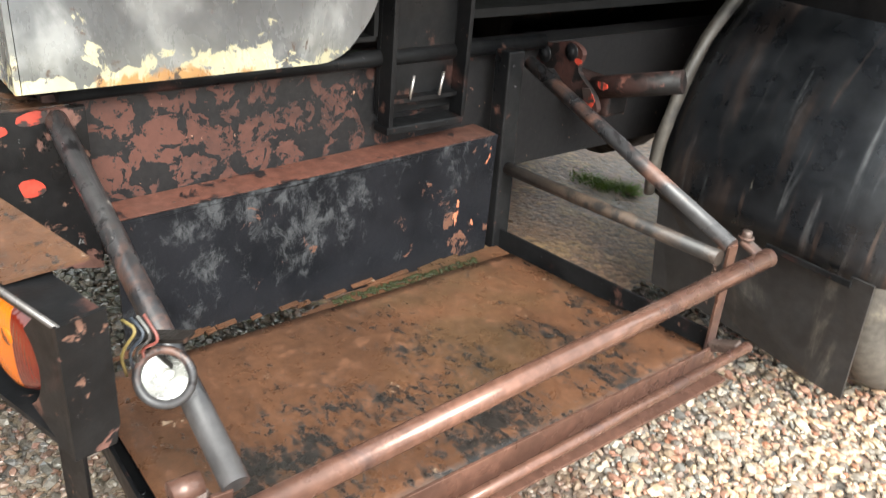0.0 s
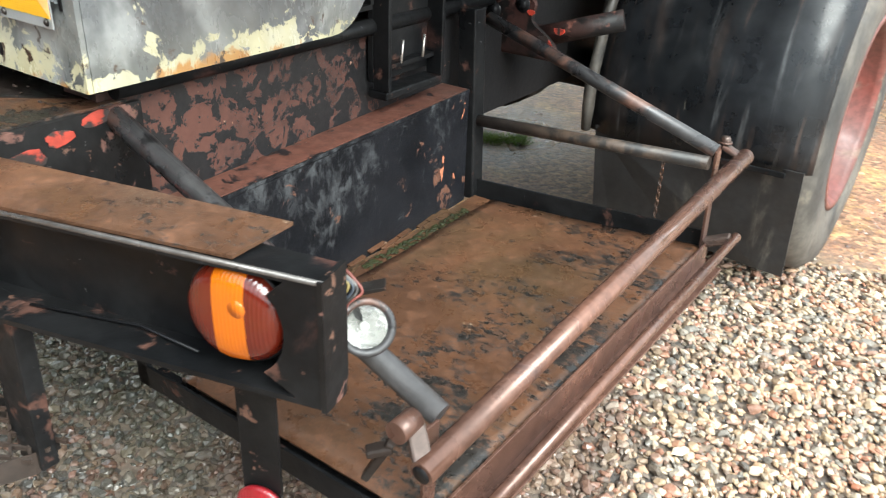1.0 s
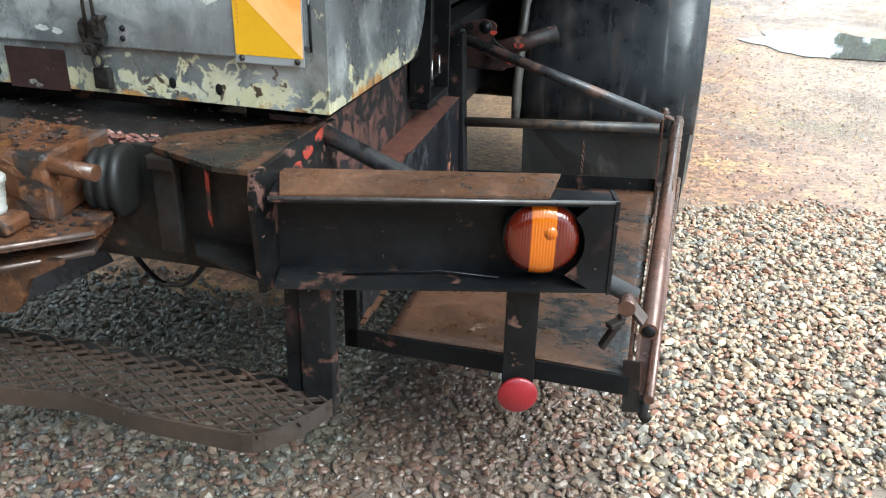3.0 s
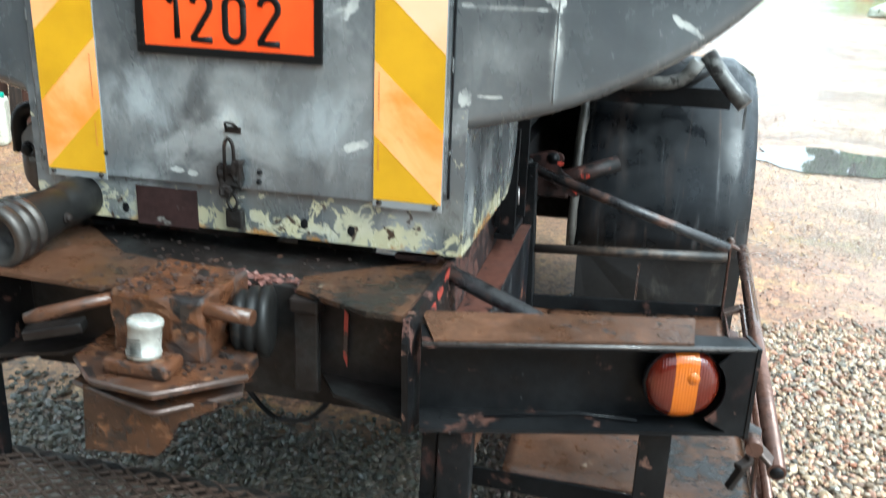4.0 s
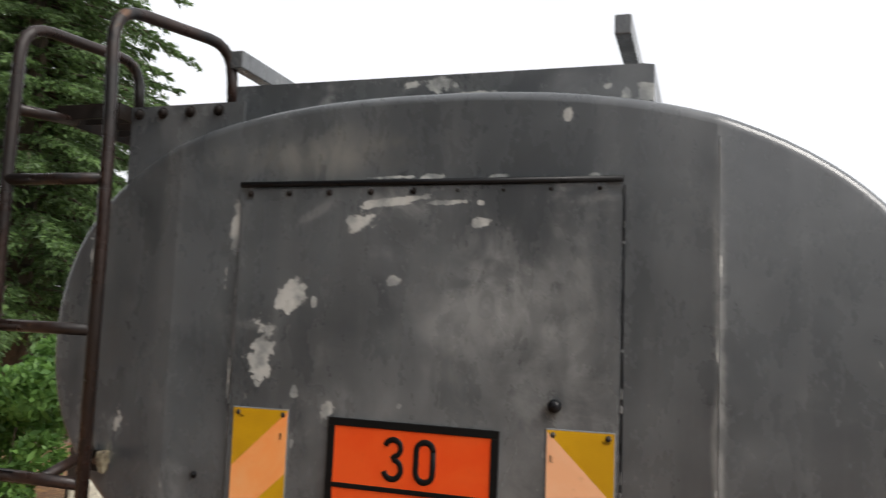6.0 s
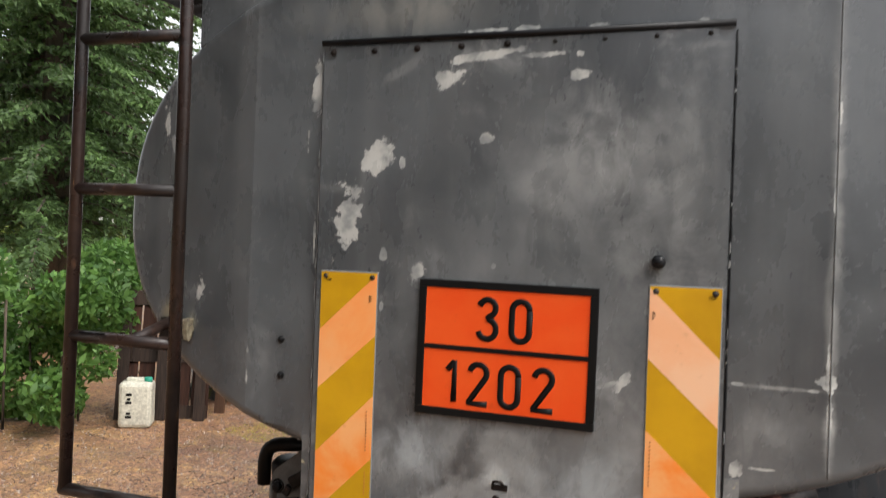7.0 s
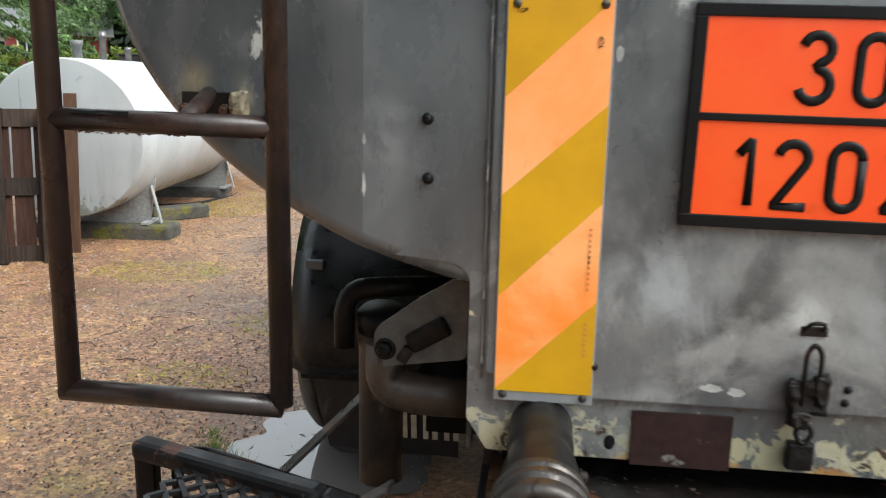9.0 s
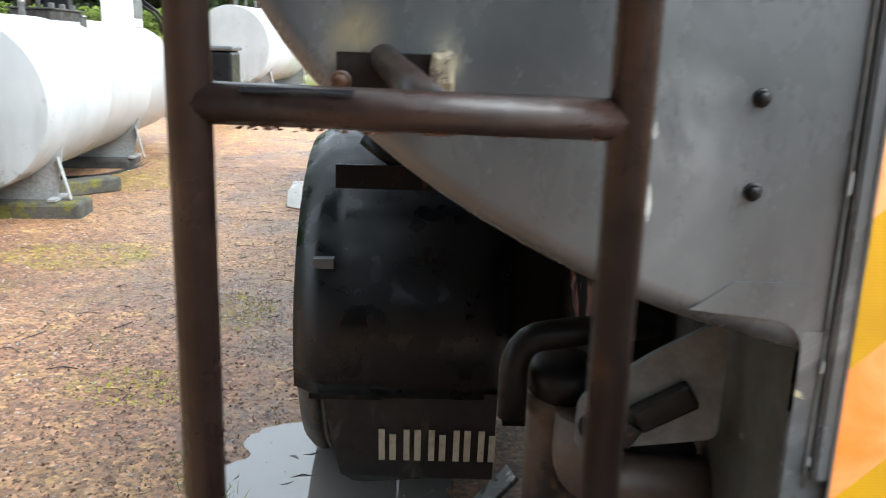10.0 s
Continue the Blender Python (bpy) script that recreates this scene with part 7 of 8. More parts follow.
def broadleaf(x, y, height, spread, seed, label, count=6000, leaf=0.16, low=0.28):
    rng = random.Random(seed)
    t = thing("tree", (x, y, lie(x, y) - 0.05), label, "tree", "trees in the distance")
    bm = shape()
    tube(bm, [(0, 0, 0), (0.05, 0.03, height * 0.3), (0.0, 0.1, height * 0.75)], 0.2, 10, radii=[height * 0.035, height * 0.026, height * 0.008])
    for k in range(7):
        a = k * 2.4
        z = height * (0.3 + 0.06 * k)
        tube(bm, [(0.02, 0.02, z), (spread * 0.35 * math.cos(a), spread * 0.35 * math.sin(a), z + height * 0.13), (spread * 0.7 * math.cos(a), spread * 0.7 * math.sin(a), z + height * 0.2)], 0.05, 6, radii=[height * 0.014, height * 0.009, height * 0.003])
    part("trunk", bm, bark, t)
    cl = []
    for k in range(64):
        a, q = rng.uniform(0, 6.283), rng.uniform(0, 1) ** 0.6
        z = rng.uniform(low, 0.95)
        reach = spread * math.sin(math.pi * min(1, (z - low + 0.16) / (1.23 - low))) ** 0.7
        cl.append((q * reach * math.cos(a), q * reach * math.sin(a), height * z, spread * rng.uniform(0.16, 0.3), 0.75))
    leaves("crown", cl, count, leaf, tree_green, t, seed)
    return t


def conifer(x, y, height, spread, seed, blades=15, bare=2.2):
    """A spruce: whorls of drooping limbs, each a flat fan of side shoots set with short needle tufts."""
    rng = np.random.default_rng(seed)
    t = thing("conifer", (x, y, lie(x, y) - 0.05), "tall dark spruce with drooping sprays of needles", "tree")
    bm = shape()
    tube(bm, [(0, 0, 0), (0, 0, height)], 0.2, 10, radii=[0.26, 0.03])
    base, way = [], []
    levels = 38
    for k in range(levels):
        z = bare + (height - bare - 0.2) * k / levels
        reach = spread * (1 - (z - bare) / (height - bare + 1.0)) ** 0.75 + 0.2
        for j in range(9):
            a = 6.283 * (j + 0.5 * (k % 2)) / 9 + rng.uniform(-0.3, 0.3)
            r = reach * rng.uniform(0.65, 1.12)
            out, side = np.array([math.cos(a), math.sin(a), 0]), np.array([-math.sin(a), math.cos(a), 0])
            sag = rng.uniform(0.16, 0.34)

            def at(q):
                return out * r * q + np.array([0, 0, z - sag * r * q * q + 0.08 * r * max(0.0, q - 0.75) * 4 * (q - 0.75)])

            tube(bm, [at(0), at(0.5), at(1.0)], 0.02, 5, radii=[0.035, 0.02, 0.005])
            for q in np.linspace(0.12, 1.0, max(4, int(r / 0.1))):
                p = at(q)
                for sgn in (-1, 1):
                    size = (0.16 + 0.42 * (1 - q)) * rng.uniform(0.6, 1.2)
                    d = out * rng.uniform(0.5, 0.9) + side * sgn * rng.uniform(0.5, 1.0) + np.array([0, 0, -rng.uniform(0.15, 0.9)])
                    d /= np.linalg.norm(d)
                    base.append(p)
                    way.append(d * size)
    part("trunk", bm, bark, t)
    base, way = np.repeat(np.array(base), blades, 0), np.repeat(np.array(way), blades, 0)
    n = len(base)
    p = base + way * rng.uniform(0.05, 1.0, (n, 1)) + rng.normal(0, 0.012, (n, 3))
    u = way / np.linalg.norm(way, axis=1, keepdims=True) + rng.normal(0, 0.45, (n, 3))
    u /= np.linalg.norm(u, axis=1, keepdims=True)
    w = np.cross(u, rng.normal(size=(n, 3)))
    w /= np.linalg.norm(w, axis=1, keepdims=True)
    size = 0.05 * rng.uniform(0.6, 1.4, (n, 1))
    quad = np.stack([p - u * size, p + w * size * 0.32, p + u * size, p - w * size * 0.32], 1).reshape(-1, 3)
    idx = np.arange(n * 4)
    data = bpy.data.meshes.new("crown")
    data.vertices.add(len(quad))
    data.vertices.foreach_set("co", quad.ravel())
    data.loops.add(n * 4)
    data.loops.foreach_set("vertex_index", idx.astype(np.int32))
    data.polygons.add(n)
    data.polygons.foreach_set("loop_start", np.arange(0, n * 4, 4, dtype=np.int32))
    data.update(calc_edges=True)
    data.materials.append(needle_green)
    new("crown", data).parent = t
    return t


def shrub_row(name, x0, y0, x1, y1, depth, height, count, leaf, material, seed, label):
    """A loose hedge between two points."""
    rng = random.Random(seed)
    d = Vector((x1 - x0, y1 - y0, 0))
    n = Vector((-d.y, d.x, 0)).normalized()
    t = thing(name, (x0, y0, lie(x0, y0)), label, "hedge")
    cl = []
    for k in range(int(d.length * 14) + 6):
        q = rng.uniform(0, 1)
        z = rng.uniform(0.04, 0.86) * height
        p = d * q + n * rng.uniform(-0.5, 0.5) * depth
        cl.append((p.x, p.y, z + lie(x0 + p.x, y0 + p.y) - lie(x0, y0), min(0.32, 0.22 * height + 0.04) * rng.uniform(0.7, 1.15), 0.9))
    leaves("foliage", cl, count, leaf, material, t, seed)
    bm = shape()
    for k in range(int(d.length * 4) + 4):
        p = d * rng.uniform(0, 1) + n * rng.uniform(-0.3, 0.3) * depth
        tube(bm, [(p.x, p.y, -0.05), (p.x + rng.uniform(-0.1, 0.1), p.y + rng.uniform(-0.1, 0.1), height * 0.7)], 0.012, 5)
    tagged(part("stems", bm, bark, t), kind="stuff")
    return t


conifer(-8.85, 7.6, 12.0, 2.85, 5, 15, 1.75)
conifer(-12.6, 12.0, 12.0, 2.9, 9, 7, 2.3)
conifer(-14.5, 9.6, 12.5, 3.4, 6, 6, 3.0)
shrub_row("leafy_bush", -8.2, 2.0, -4.85, 4.3, 1.2, 1.58, 40000, 0.045, bush_green, 11, "fresh green leafy bush beside the yard")
shrub_row("clipped_hedge", -48.0, 41.5, -9.0, 44.0, 1.2, 1.45, 40000, 0.1, hedge_green, 12, "long clipped yellow-green hedge by the road")


def storage_tank(x, y, turn, radius, length, label):
    t = thing("storage_tank", (x, y, lie(x, y)), label, "storage tank", "white storage tanks", turn=turn)
    zc = radius + 0.245
    m = Matrix.Translation((0, 0, zc)) @ pose(0, 0, 0, -90)
    bm = shape()
    lathe(bm, [(radius - 0.012, 0.0), (radius, 0.006), (radius, length * 0.33), (radius + 0.004, length * 0.333), (radius, length * 0.336),
               (radius, length * 0.66), (radius + 0.004, length * 0.663), (radius, length * 0.666), (radius, length - 0.03), (radius - 0.03, length), (0, length + 0.03)], m, 56)
    part("shell", bm, white_tank, t, "white-painted steel shell with grey streaks")
    bm = shape()
    lathe(bm, [(0, -0.012), (radius * 0.6, -0.009), (radius - 0.0125, 0.0)], m, 56)
    part("end_cap", bm, white_tank, t, "flat round end plate with grey streaks")
    for yy in (0.5, 3.0):
        bm = shape()
        slab(bm, [(-radius * 0.75, yy, 0.12), (radius * 0.75, yy, 0.12), (radius * 0.86, yy, zc * 0.62), (radius * 0.5, yy, zc - radius * 0.82), (0, yy, zc - radius * 0.97), (-radius * 0.5, yy, zc - radius * 0.82), (-radius * 0.86, yy, zc * 0.62)], (0, 0.02, 0))
        box(bm, radius * 0.7, radius * 0.8, yy - 0.14, yy + 0.16, 0.13, 0.15)
        beam(bm, (radius * 0.92, yy - 0.02, 0.13), (radius * 0.80, yy - 0.02, zc * 0.52), 0.05, 0.012, 0.002)
        part("saddle", bm, saddle_grey, t)
        bm = shape()
        box(bm, -radius, radius * (1.08 if yy < 1 else 0.72), yy - 0.15, yy + (0.2 if yy < 1 else 0.4), -0.05, 0.125, 0.03)
        part("footing", bm, concrete if yy < 1 else concrete_shaded, t, "mossy concrete footing" if yy < 1 else "concrete footing with its shade in the colour")
    top = zc + radius
    for xx, yy, r, h, mat in ((-0.12, 0.62, 0.042, 0.17, bracket_grey), (0.0, 0.88, 0.03, 0.25, alloy), (0.05, 1.35, 0.028, 0.13, alloy), (0.3, 2.2, 0.03, 0.1, alloy)):
        bm = shape()
        lathe(bm, [(r, -0.06), (r, h * 0.7), (r * 1.25, h * 0.72), (r * 1.25, h), (0, h)], Matrix.Translation((xx, yy, zc + math.sqrt(radius**2 - xx * xx))), 14)
        part("vent", bm, mat, t)
    bm = shape()
    box(bm, -0.15, 0.2, 1.6, 2.5, top - 0.03, top + 0.06, 0.008)
    box(bm, -0.18, 0.23, 1.57, 2.53, top + 0.06, top + 0.075, 0.004)
    hatch = part("hatch", bm, dull_alloy, t, "raised manhole plate")
    for yy in (1.7, 2.0, 2.3):
        bm = shape()
        box(bm, 0.16, 0.2, yy - 0.03, yy + 0.03, top + 0.07, top + 0.12, 0.006)
        part("lug", bm, alloy, hatch)
    bm = shape()
    box(bm, -0.1, 0.14, 2.3, 2.46, top + 0.07, top + 0.42, 0.015)
    meter = part("meter_box", bm, black_plastic, t, "small dark meter box")
    bm = shape()
    lathe(bm, [(0, 0), (0.07, 0), (0.075, 0.025), (0.065, 0.035), (0, 0.03)], Matrix.Translation((0.04, 2.3, top + 0.26)) @ pose(0, 0, 0, 90), 20)
    part("gauge", bm, alloy, meter, "round pale gauge")
    bm = shape()
    tube(bm, [(-0.13, 2.28, top + 0.05), (-0.13, 2.28, top + 0.5)], 0.022, 10)
    part("standpipe", bm, bracket_grey, t)
    end = length - 0.15
    bm = shape()
    box(bm, -0.1, 0.27, end - 0.5, end, top - 0.05, top + 0.7, 0.02)
    cabinet = part("pump_cabinet", bm, house_white, t, "white pump cabinet on the tank")
    bm = shape()
    box(bm, 0.271, 0.285, end - 0.46, end - 0.06, top + 0.06, top + 0.66, 0.004)
    part("door", bm, bracket_grey, cabinet)
    for k in (0.0, 0.07):
        bm = shape()
        tube(bm, [(0.28, end - 0.05, top + 0.22 + k), (0.42 + k, end + 0.05, top + 0.12), (radius + 0.03 + k * 0.5, end + 0.1 + k, zc + 0.2), (radius + k, end + 0.1 + k, 0.35), (radius - 0.05 + k, end - 0.2, 0.04), (0.5 + k, 3.9, 0.02), (0.53 + k * 0.6, 2.97, 0.02), (0.3, 2.3 - k, 0.02), (-0.2, 2.2 - k, 0.02)], 0.015, 8, 0.3)
        part("hose", bm, black_plastic, t, "black hose from the cabinet to the ground")
    return t


storage_tank(-4.32, 5.28, 6.0, 0.665, 4.9, "long white horizontal fuel storage tank on concrete footings")
storage_tank(-4.75, 15.5, -6.0, 0.75, 4.6, "second white storage tank behind the first")

block = shape()
box(block, -0.3, 0.3, -0.1, 0.1, 0, 0.14, 0.02)
ob = part("concrete_block", block, concrete, None)
ob.matrix_basis = pose(-4.04, 6.78, 0, 0, 0, 48)
tagged(ob, "grey mossy concrete block on the ground", "block")


def make_pallet(x, y, turn, lean):
    t = thing("pallet", (x, y, 0), "weathered grey-brown wooden pallet leaning on the tank", "pallet")
    t.matrix_basis = pose(x, y, 0.0, lean, 0, turn)
    rng = random.Random(8)
    for cx in (-0.35, 0.0, 0.35):
        bm = shape()
        box(bm, cx - 0.05, cx + 0.05, -0.022, 0.0, rng.uniform(0, 0.008), 1.2, 0.003)
        part("runner", bm, pallet_wood, t)
        for z in (0.07, 0.6, 1.13):
            bm = shape()
            box(bm, cx - 0.05, cx + 0.05, 0.001, 0.078, z - 0.07, z + 0.07, 0.004)
            part("block", bm, pallet_wood, t)
    for z in (0.07, 0.6, 1.13):
        bm = shape()
        box(bm, -0.4, 0.4, 0.079, 0.1, z - 0.07, z + 0.07, 0.003)
        part("stringer", bm, pallet_wood, t)
    for k in range(5):
        bm = shape()
        cx, w = -0.33 + 0.165 * k, 0.078 if k % 2 == 0 else 0.068
        box(bm, cx - w, cx + w, 0.101, 0.122, rng.uniform(0, 0.008), 1.2 - rng.uniform(0, 0.03), 0.003)
        part("plank", bm, plank_red, t)
    return t


make_pallet(-4.43, 4.51, 25, -9)
bm = shape()
box(bm, -0.05, 0.05, -0.012, 0.012, 0, 1.3, 0.003)
ob = part("plank", bm, plank_wood, None)
ob.matrix_basis = pose(-4.15, 5.04, 0.0, -7, 0, 15)
tagged(ob, "reddish-brown plank standing against the tank", "plank")


def make_canister(x, y, turn):
    t = thing("canister", (x, y, 0), "dirty white plastic canister with a green cap", "canister", turn=turn)
    bm = shape()
    box(bm, -0.14, 0.14, -0.12, 0.12, 0, 0.40, 0.035)
    box(bm, -0.09, 0.09, -0.03, 0.03, 0.385, 0.43, 0.012)
    part("body", bm, can_plastic, t)
    bm = shape()
    lathe(bm, [(0.0, 0), (0.035, 0), (0.035, 0.035), (0.03, 0.04), (0, 0.04)], Matrix.Translation((0.095, -0.02, 0.395)), 20)
    part("cap", bm, teal, t, "green screw cap")
    for z, w in ((0.285, 0.05), (0.245, 0.03), (0.215, 0.05), (0.12, 0.035), (0.09, 0.05)):
        bm = shape()
        box(bm, -0.05 - w / 2, -0.05 + w / 2, -0.1225, -0.1195, z, z + 0.022)
        part("label_bar", bm, plate_black, t)
    return t


make_canister(-4.46, 4.24, 30)

# bin beside the second tank
bm = shape()
box(bm, -0.3, 0.3, -0.3, 0.3, 0.05, 0.95, 0.05)
b = thing("wheeled_bin", (-4.2, 12.2, lie(-4.2, 12.2) + 0.12), "black plastic wheeled bin by the far tank", "bin")
part("body", bm, black_plastic, b)
bm = shape()
box(bm, -0.33, 0.33, -0.34, 0.33, 0.955, 1.03, 0.03)
part("lid", bm, grey_plastic, b)


def house(x, y, turn, w, d, h, roof_h, wall_mat, roof_mat, label, z=None):
    t = thing("house", (x, y, lie(x, y) if z is None else z), label, "house", turn=turn)
    bm = shape()
    box(bm, -w / 2, w / 2, 0, d, -1, h)
    part("wall", bm, wall_mat, t)
    bm = shape()
    for sgn in (0, 1):
        y0, y1 = (-0.4, d / 2) if sgn == 0 else (d + 0.4, d / 2)
        slab(bm, [(-w / 2 - 0.4, y0, h - 0.1), (w / 2 + 0.4, y0, h - 0.1), (w / 2 + 0.4, y1, h + roof_h), (-w / 2 - 0.4, y1, h + roof_h)], (0, 0, 0.15))
    part("roof", bm, roof_mat, t)
    bm = shape()
    for sx in (-w / 2, w / 2 - 0.1):
        slab(bm, [(sx, 0, h), (sx, d, h), (sx, d / 2, h + roof_h)], (0.1, 0, 0))
    part("gable", bm, wall_mat, t)
    for k in range(int(w // 2.4)):
        cx = -w / 2 + 1.2 + 2.4 * k
        bm = shape()
        box(bm, cx - 0.55, cx + 0.55, -0.06, 0.03, h * 0.36, h * 0.86, 0.01)
        win = part("window", bm, house_white, t, "white-framed window")
        for q in (-0.25, 0.25):
            bm = shape()
            box(bm, cx + q - 0.2, cx + q + 0.2, -0.075, -0.062, h * 0.41, h * 0.82)
            part("pane", bm, glass_dark, win)
    return t


house(-39.0, 49.0, 33, 14.0, 6.0, 2.2, 1.0, house_white, roof_grey, "long low white house with a grey roof")
house(-31.5, 50.0, 30, 6.0, 5.0, 2.3, 1.5, red_wood, roof_grey, "small dark red wooden shed")
house(20.6, 75.0, -14, 9.0, 6.0, 2.7, 3.2, red_wood, roof_dark, "red wooden house with a dark roof beyond the road")

road_y = 28.3
vs, fs = [], []
for k in range(61):
    x = -70 + 140 * k / 60
    for dy in (-1.8, 1.8):
        yy = road_y - 0.33 * x + dy
        vs.append((x, yy, lie(x, yy) + 0.05))
for k in range(60):
    fs.append((2 * k, 2 * k + 2, 2 * k + 3, 2 * k + 1))
tagged(raw("road", vs, fs, asphalt), "pale wet asphalt road crossing in the distance", "road", kind="structure")

for x, y, h, sp, sd in ((16.6, 50.0, 10.0, 2.6, 32), (12.2, 33.0, 6.6, 1.8, 33), (-20.0, 50.0, 9.5, 4.0, 34), (-26.0, 52.0, 10.0, 4.2, 35), (-31.0, 50.0, 9.0, 4.0, 36), (-14.0, 54.0, 9.0, 4.0, 37), (-9.5, 52.0, 8.0, 3.5, 38), (18.0, 50.0, 7.0, 3.0, 39)):
    broadleaf(x, y, h, sp, sd, "broad-crowned green tree beyond the road", 12000, 0.14)
broadleaf(12.7, 48.0, 7.4, 2.5, 31, "dense dark round-crowned tree before the red house", 18000, 0.13, 0.14)
shrub_row("clipped_bush", 9.95, 30.0, 13.0, 30.5, 1.4, 3.6, 18000, 0.07, tree_green, 41, "dark green bush at the yard's edge")


def pillar(x, y, w, h):
    t = thing("gate_pillar", (x, y, lie(x, y) - 0.1), "short red brick gate pillar with a capstone", "pillar", "gate pillars")
    bm = shape()
    box(bm, -w / 2, w / 2, -w / 2, w / 2, 0, h, 0.01)
    part("shaft", bm, brick_red, t)
    bm = shape()
    box(bm, -w / 2 - 0.05, w / 2 + 0.05, -w / 2 - 0.05, w / 2 + 0.05, h, h + 0.08, 0.02)
    part("capstone", bm, brick_red, t)


pillar(6.1, 22.3, 0.34, 0.6)
pillar(7.75, 25.6, 0.34, 0.68)
bm = shape()
for k in range(13):
    q = k / 12
    p = Vector((6.3 + 1.2 * q, 22.6 + 2.8 * q, lie(6.3 + 1.2 * q, 22.6 + 2.8 * q)))
    beam(bm, p, p + Vector((0, 0, 0.5)), 0.03, 0.03)
for h in (0.15, 0.47):
    beam(bm, (6.3, 22.6, lie(6.3, 22.6) + h), (7.5, 25.4, lie(7.5, 25.4) + h), 0.03, 0.03)
tagged(part("railing", bm, alloy, None), "low pale metal railing beside the brick pillars", "railing")
bm = shape()
box(bm, 7.6, 12.0, 24.9, 25.2, lie(9, 25.0) - 0.6, lie(9, 25.0) + 0.06, 0.03)
tagged(part("garden_wall", bm, dark_under, None), "low dark garden wall behind the lawn", "wall")

bm = shape()
bmesh.ops.create_icosphere(bm, subdivisions=3, radius=1.0)
for v in bm.verts:
    v.co = Vector((v.co.x * 0.42, v.co.y * 0.3, max(-0.1, v.co.z) * 0.26)) * (1 + 0.25 * noise.noise(v.co * 2.3))
for f in bm.faces:
    f.smooth = True
ob = part("sack", bm, sack_cream, None)
ob.matrix_basis = pose(5.62, 17.8, lie(5.62, 17.8) + 0.02, 0, 0, 15)
tagged(ob, "slumped white plastic sack on the grass edge", "sack")


# ---- small litter ----
def tuft(x, y, n, h, seed):
    rng = np.random.default_rng(seed)
    vs, fs = [], []
    for k in range(n):
        a, r = rng.uniform(0, 6.283), rng.uniform(0, 0.07)
        bx, by = r * math.cos(a), r * math.sin(a)
        lx, ly, hh = rng.normal(0, 0.04), rng.normal(0, 0.04), h * rng.uniform(0.5, 1.2)
        w = 0.0016
        i = len(vs)
        vs += [(bx - w, by, 0), (bx + w, by, 0), (bx + lx * 0.5 + w * 0.7, by + ly * 0.5, hh * 0.6), (bx + lx * 0.5 - w * 0.7, by + ly * 0.5, hh * 0.6), (bx + lx, by + ly, hh)]
        fs += [(i, i + 1, i + 2, i + 3), (i + 3, i + 2, i + 4)]
    ob = raw("grass_tuft", vs, fs, grass_green)
    ob.matrix_basis = pose(x, y, lie(x, y))
    return tagged(ob, "small bright green grass tuft", "grass", "grass tufts", "stuff")


for k, (x, y, n, h) in enumerate(((-1.62, 1.74, 60, 0.055), (-1.5, 1.62, 40, 0.045), (-1.68, 1.86, 30, 0.04), (-1.17, 2.75, 40, 0.05), (-0.24, 2.4, 220, 0.032), (-0.15, 2.46, 200, 0.036), (-0.34, 2.38, 160, 0.028))):
    tuft(x, y, n, h, 60 + k)

rng = random.Random(21)
bm = shape()
for _ in range(300):
    x, y = rng.uniform(-5.0, -0.9), rng.uniform(1.2, 8.5)
    a, l = rng.uniform(0, 3.14), rng.uniform(0.03, 0.15)
    z = lie(x, y) + 0.004
    tube(bm, [(x, y, z), (x + l * 0.5 * math.cos(a), y + l * 0.5 * math.sin(a), z + rng.uniform(0, 0.01)), (x + l * math.cos(a + 0.3), y + l * math.sin(a + 0.3), z)], rng.uniform(0.0012, 0.003), 4)
tagged(part("twigs", bm, twig_brown, None), "fallen dark twigs scattered on the ground", "twigs", kind="stuff")


def litter(name, count, area, size, material, label, seed, keep=None, tilt=0.25):
    """Small fallen leaves and scraps lying flat, joined."""
    rng = np.random.default_rng(seed)
    x0, x1, y0, y1 = area
    vs, fs = [], []
    for _ in range(count):
        x, y = rng.uniform(x0, x1), rng.uniform(y0, y1)
        if keep and not keep(x, y):
            continue
        a, s = rng.uniform(0, 6.283), size * rng.uniform(0.4, 1.3)
        u, w = Vector((math.cos(a), math.sin(a), rng.normal(0, tilt))) * s, Vector((-math.sin(a), math.cos(a), rng.normal(0, tilt))) * s * rng.uniform(0.3, 0.6)
        c = Vector((x, y, lie(x, y) + 0.004 + 0.3 * size * rng.uniform(0, 1)))
        i = len(vs)
        vs += [c - u, c + w - u * 0.2, c + u, c - w + u * 0.1]
        fs.append((i, i + 1, i + 2, i + 3))
    return tagged(raw(name, vs, fs, material), label, name.replace("_", " "), kind="stuff")


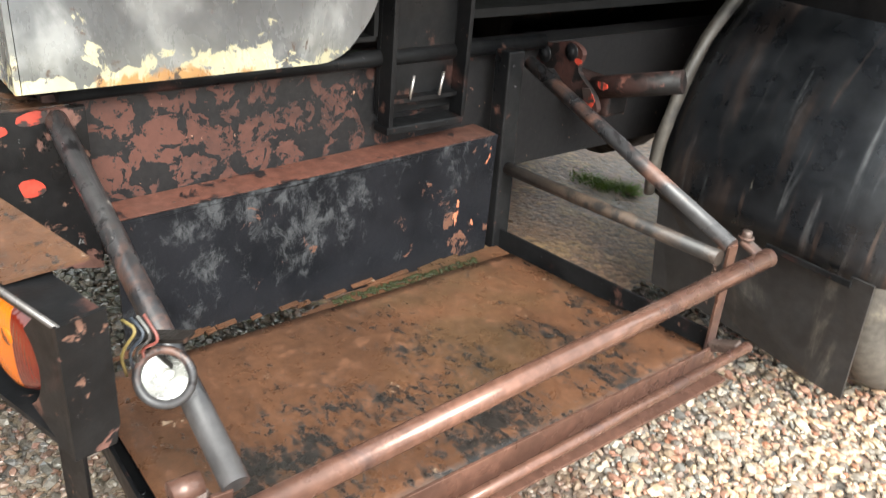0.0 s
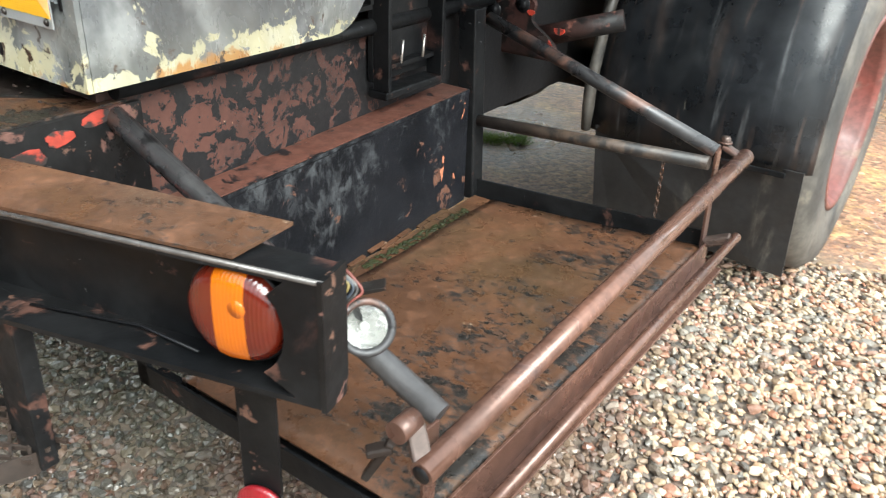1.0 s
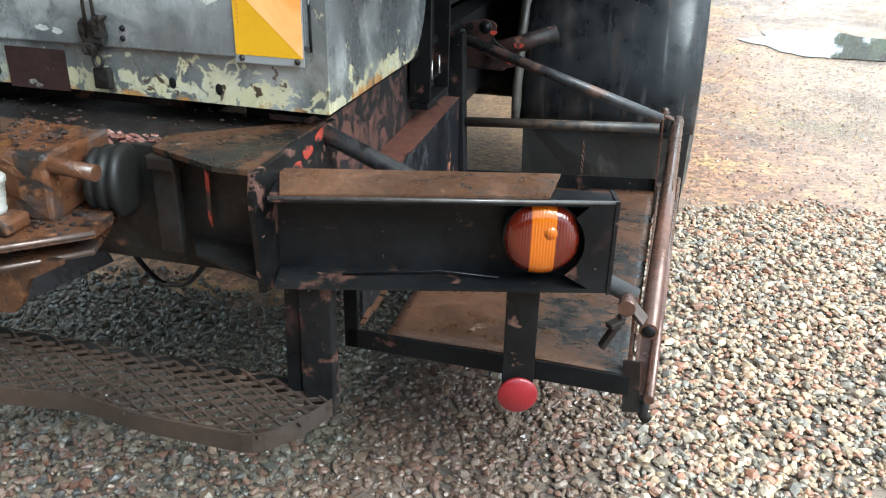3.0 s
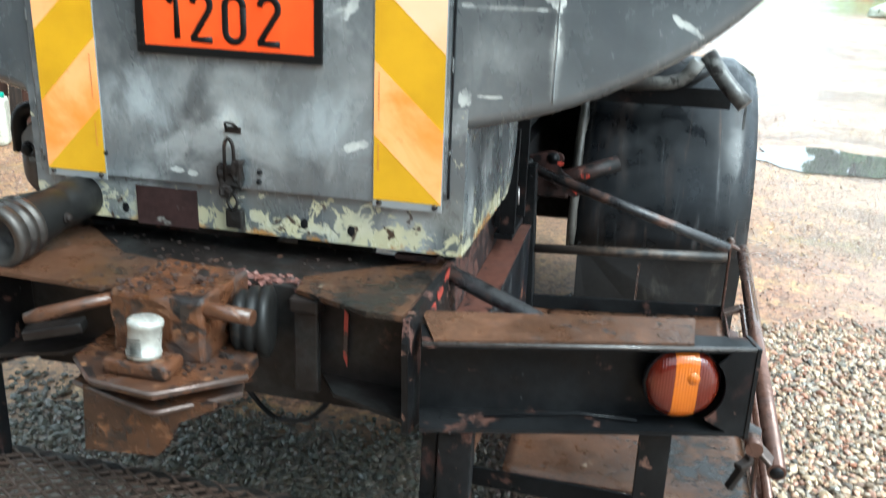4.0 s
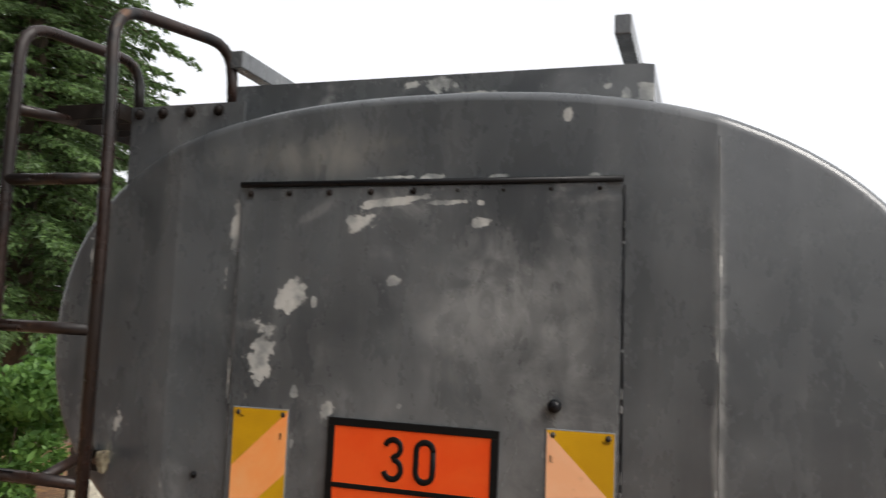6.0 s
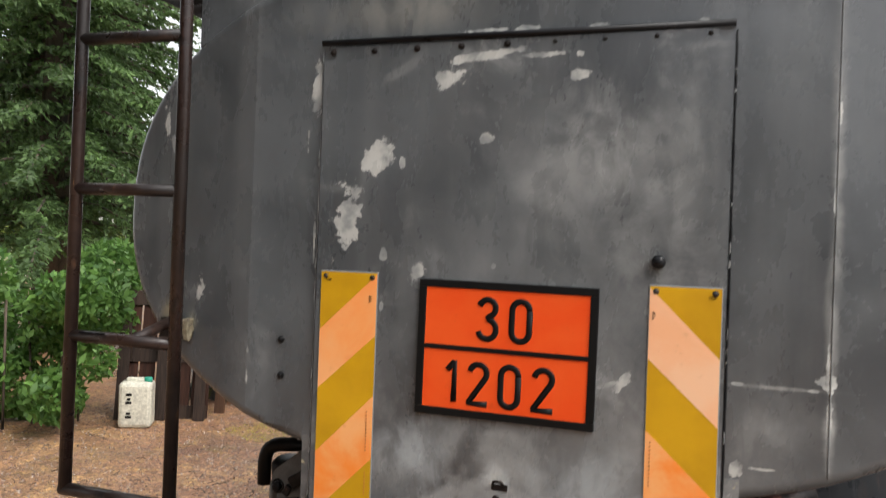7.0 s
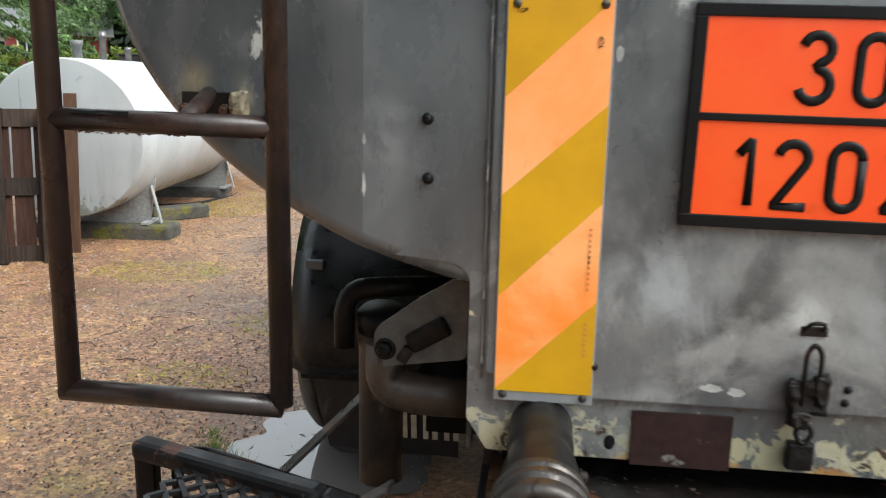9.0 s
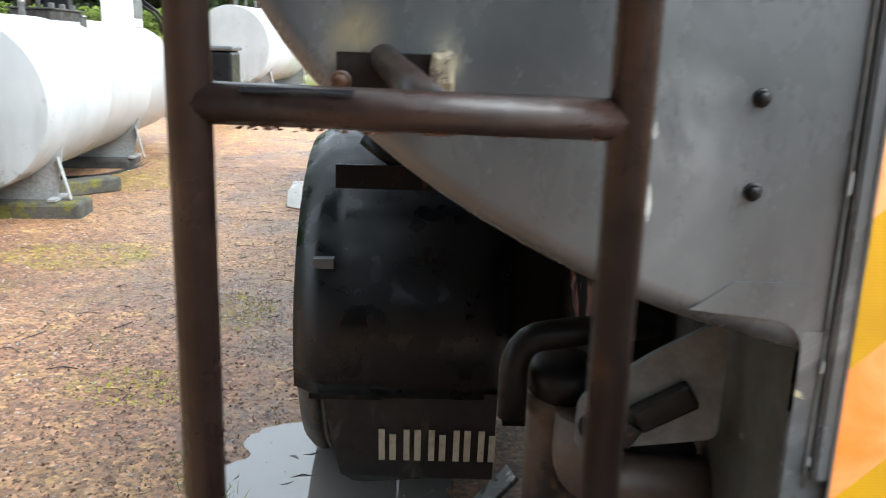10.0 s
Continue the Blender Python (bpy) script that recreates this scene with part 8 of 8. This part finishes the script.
def grit(count, area, seed):
    """Small angular stones pressed into the ground, joined."""
    rng = np.random.default_rng(seed)
    x0, x1, y0, y1 = area
    unit = np.array([(1, 0, 0), (0, 1, 0), (-1, 0, 0), (0, -1, 0), (0, 0, 1.0)])
    tri = np.array([(0, 1, 4), (1, 2, 4), (2, 3, 4), (3, 0, 4)])
    vs, fs = [], []
    for _ in range(count):
        x, y = rng.uniform(x0, x1), y0 + (y1 - y0) * rng.uniform(0, 1) ** 1.4
        a, k = rng.uniform(0, 6.283), rng.uniform(0.003, 0.011)
        c, q = math.cos(a) * k, math.sin(a) * k
        v = unit * rng.uniform(0.6, 1.3, (5, 1)) * (1, 0.75, rng.uniform(0.4, 0.9))
        fs.append(tri + 5 * len(vs))
        vs.append(np.stack([v[:, 0] * c - v[:, 1] * q + x, v[:, 0] * q + v[:, 1] * c + y, v[:, 2] * k + lie(x, y) + 0.001], 1))
    ob = raw("grit", np.concatenate(vs).tolist(), np.concatenate(fs).tolist(), grit_mat)
    return tagged(ob, "reddish-brown stone grit pressed into the ground", "grit", kind="stuff")


def patchy(x, y):
    return noise.noise(Vector((x * 1.2, y * 1.2, 3))) > -0.15 and gravel_edge(x, y) < 0.05


def mossy(x, y):
    k = 0.5 * noise.noise(Vector((x * 3, y * 3, 8)))
    beds = ((-2.05, 2.48, 0.32, 0.2), (-1.92, 3.5, 0.25, 0.3), (-3.8, 7.6, 0.5, 0.7), (-3.2, 4.6, 0.5, 0.35))
    return any(((x - a) / p) ** 2 + ((y - b) / q) ** 2 < 1 + 1.6 * k for a, b, p, q in beds)


grit(42000, (-5.5, -0.75, 0.9, 8.5), 94)
grit(16000, (1.3, 5.5, 1.8, 9.0), 95)
litter("leaf_litter", 24000, (-7.0, -0.8, 0.9, 9.5), 0.0105, litter_mat, "fallen ochre and brown leaf scraps on the wet ground", 91, patchy)
litter("leaf_litter", 9000, (1.2, 6.5, 2.4, 12.0), 0.014, litter_mat, "sparse brown leaf scraps on the wet yard", 92, patchy)
litter("moss_patches", 60000, (-4.6, -1.4, 2.0, 8.6), 0.009, moss_bright, "yellow-green moss in small patches", 93, mossy, 0.35)


# ---- added trees: unseen screens behind and left that block light, and a far row ----
def wood_edge(name, pts, height, seed, count=24000, leaf=0.42, fat=0.9):
    """A dense dark row of trees as one uneven leafy bank."""
    rng = random.Random(seed)
    t = thing(name, (0, 0, 0), "dense dark green tree screen added round the yard", "tree row", kind="structure")
    cl = []
    for (x0, y0), (x1, y1) in zip(pts, pts[1:]):
        n = int(math.hypot(x1 - x0, y1 - y0) * 5)
        for k in range(n):
            q = rng.uniform(0, 1)
            cl.append((x0 + (x1 - x0) * q + rng.uniform(-0.6, 0.6), y0 + (y1 - y0) * q + rng.uniform(-0.6, 0.6), rng.uniform(0.1, 1.0) * height, fat, 1.0))
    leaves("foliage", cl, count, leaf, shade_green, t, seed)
    return t


# unseen, added behind the camera to dim what the rear faces reflect
wood_edge("tree_screen", [(-3.0, -12.5), (2.5, -13.2)], 4.2, 77, 6500)
wood_edge("tree_screen", [(2.5, -13.2), (15.0, -12.0)], 2.2, 80, 9500)
# unseen and tall, added on the left to darken the left wing and mudguard
wood_edge("tree_screen", [(-4.6, 0.8), (-4.9, -6.0), (-3.0, -12.5)], 11.0, 78, 60000)
wood_edge("tree_screen", [(-70.0, 60.0), (-35.0, 62.0), (0.0, 60.0)], 14.0, 79, 55000, 0.6, 1.6)
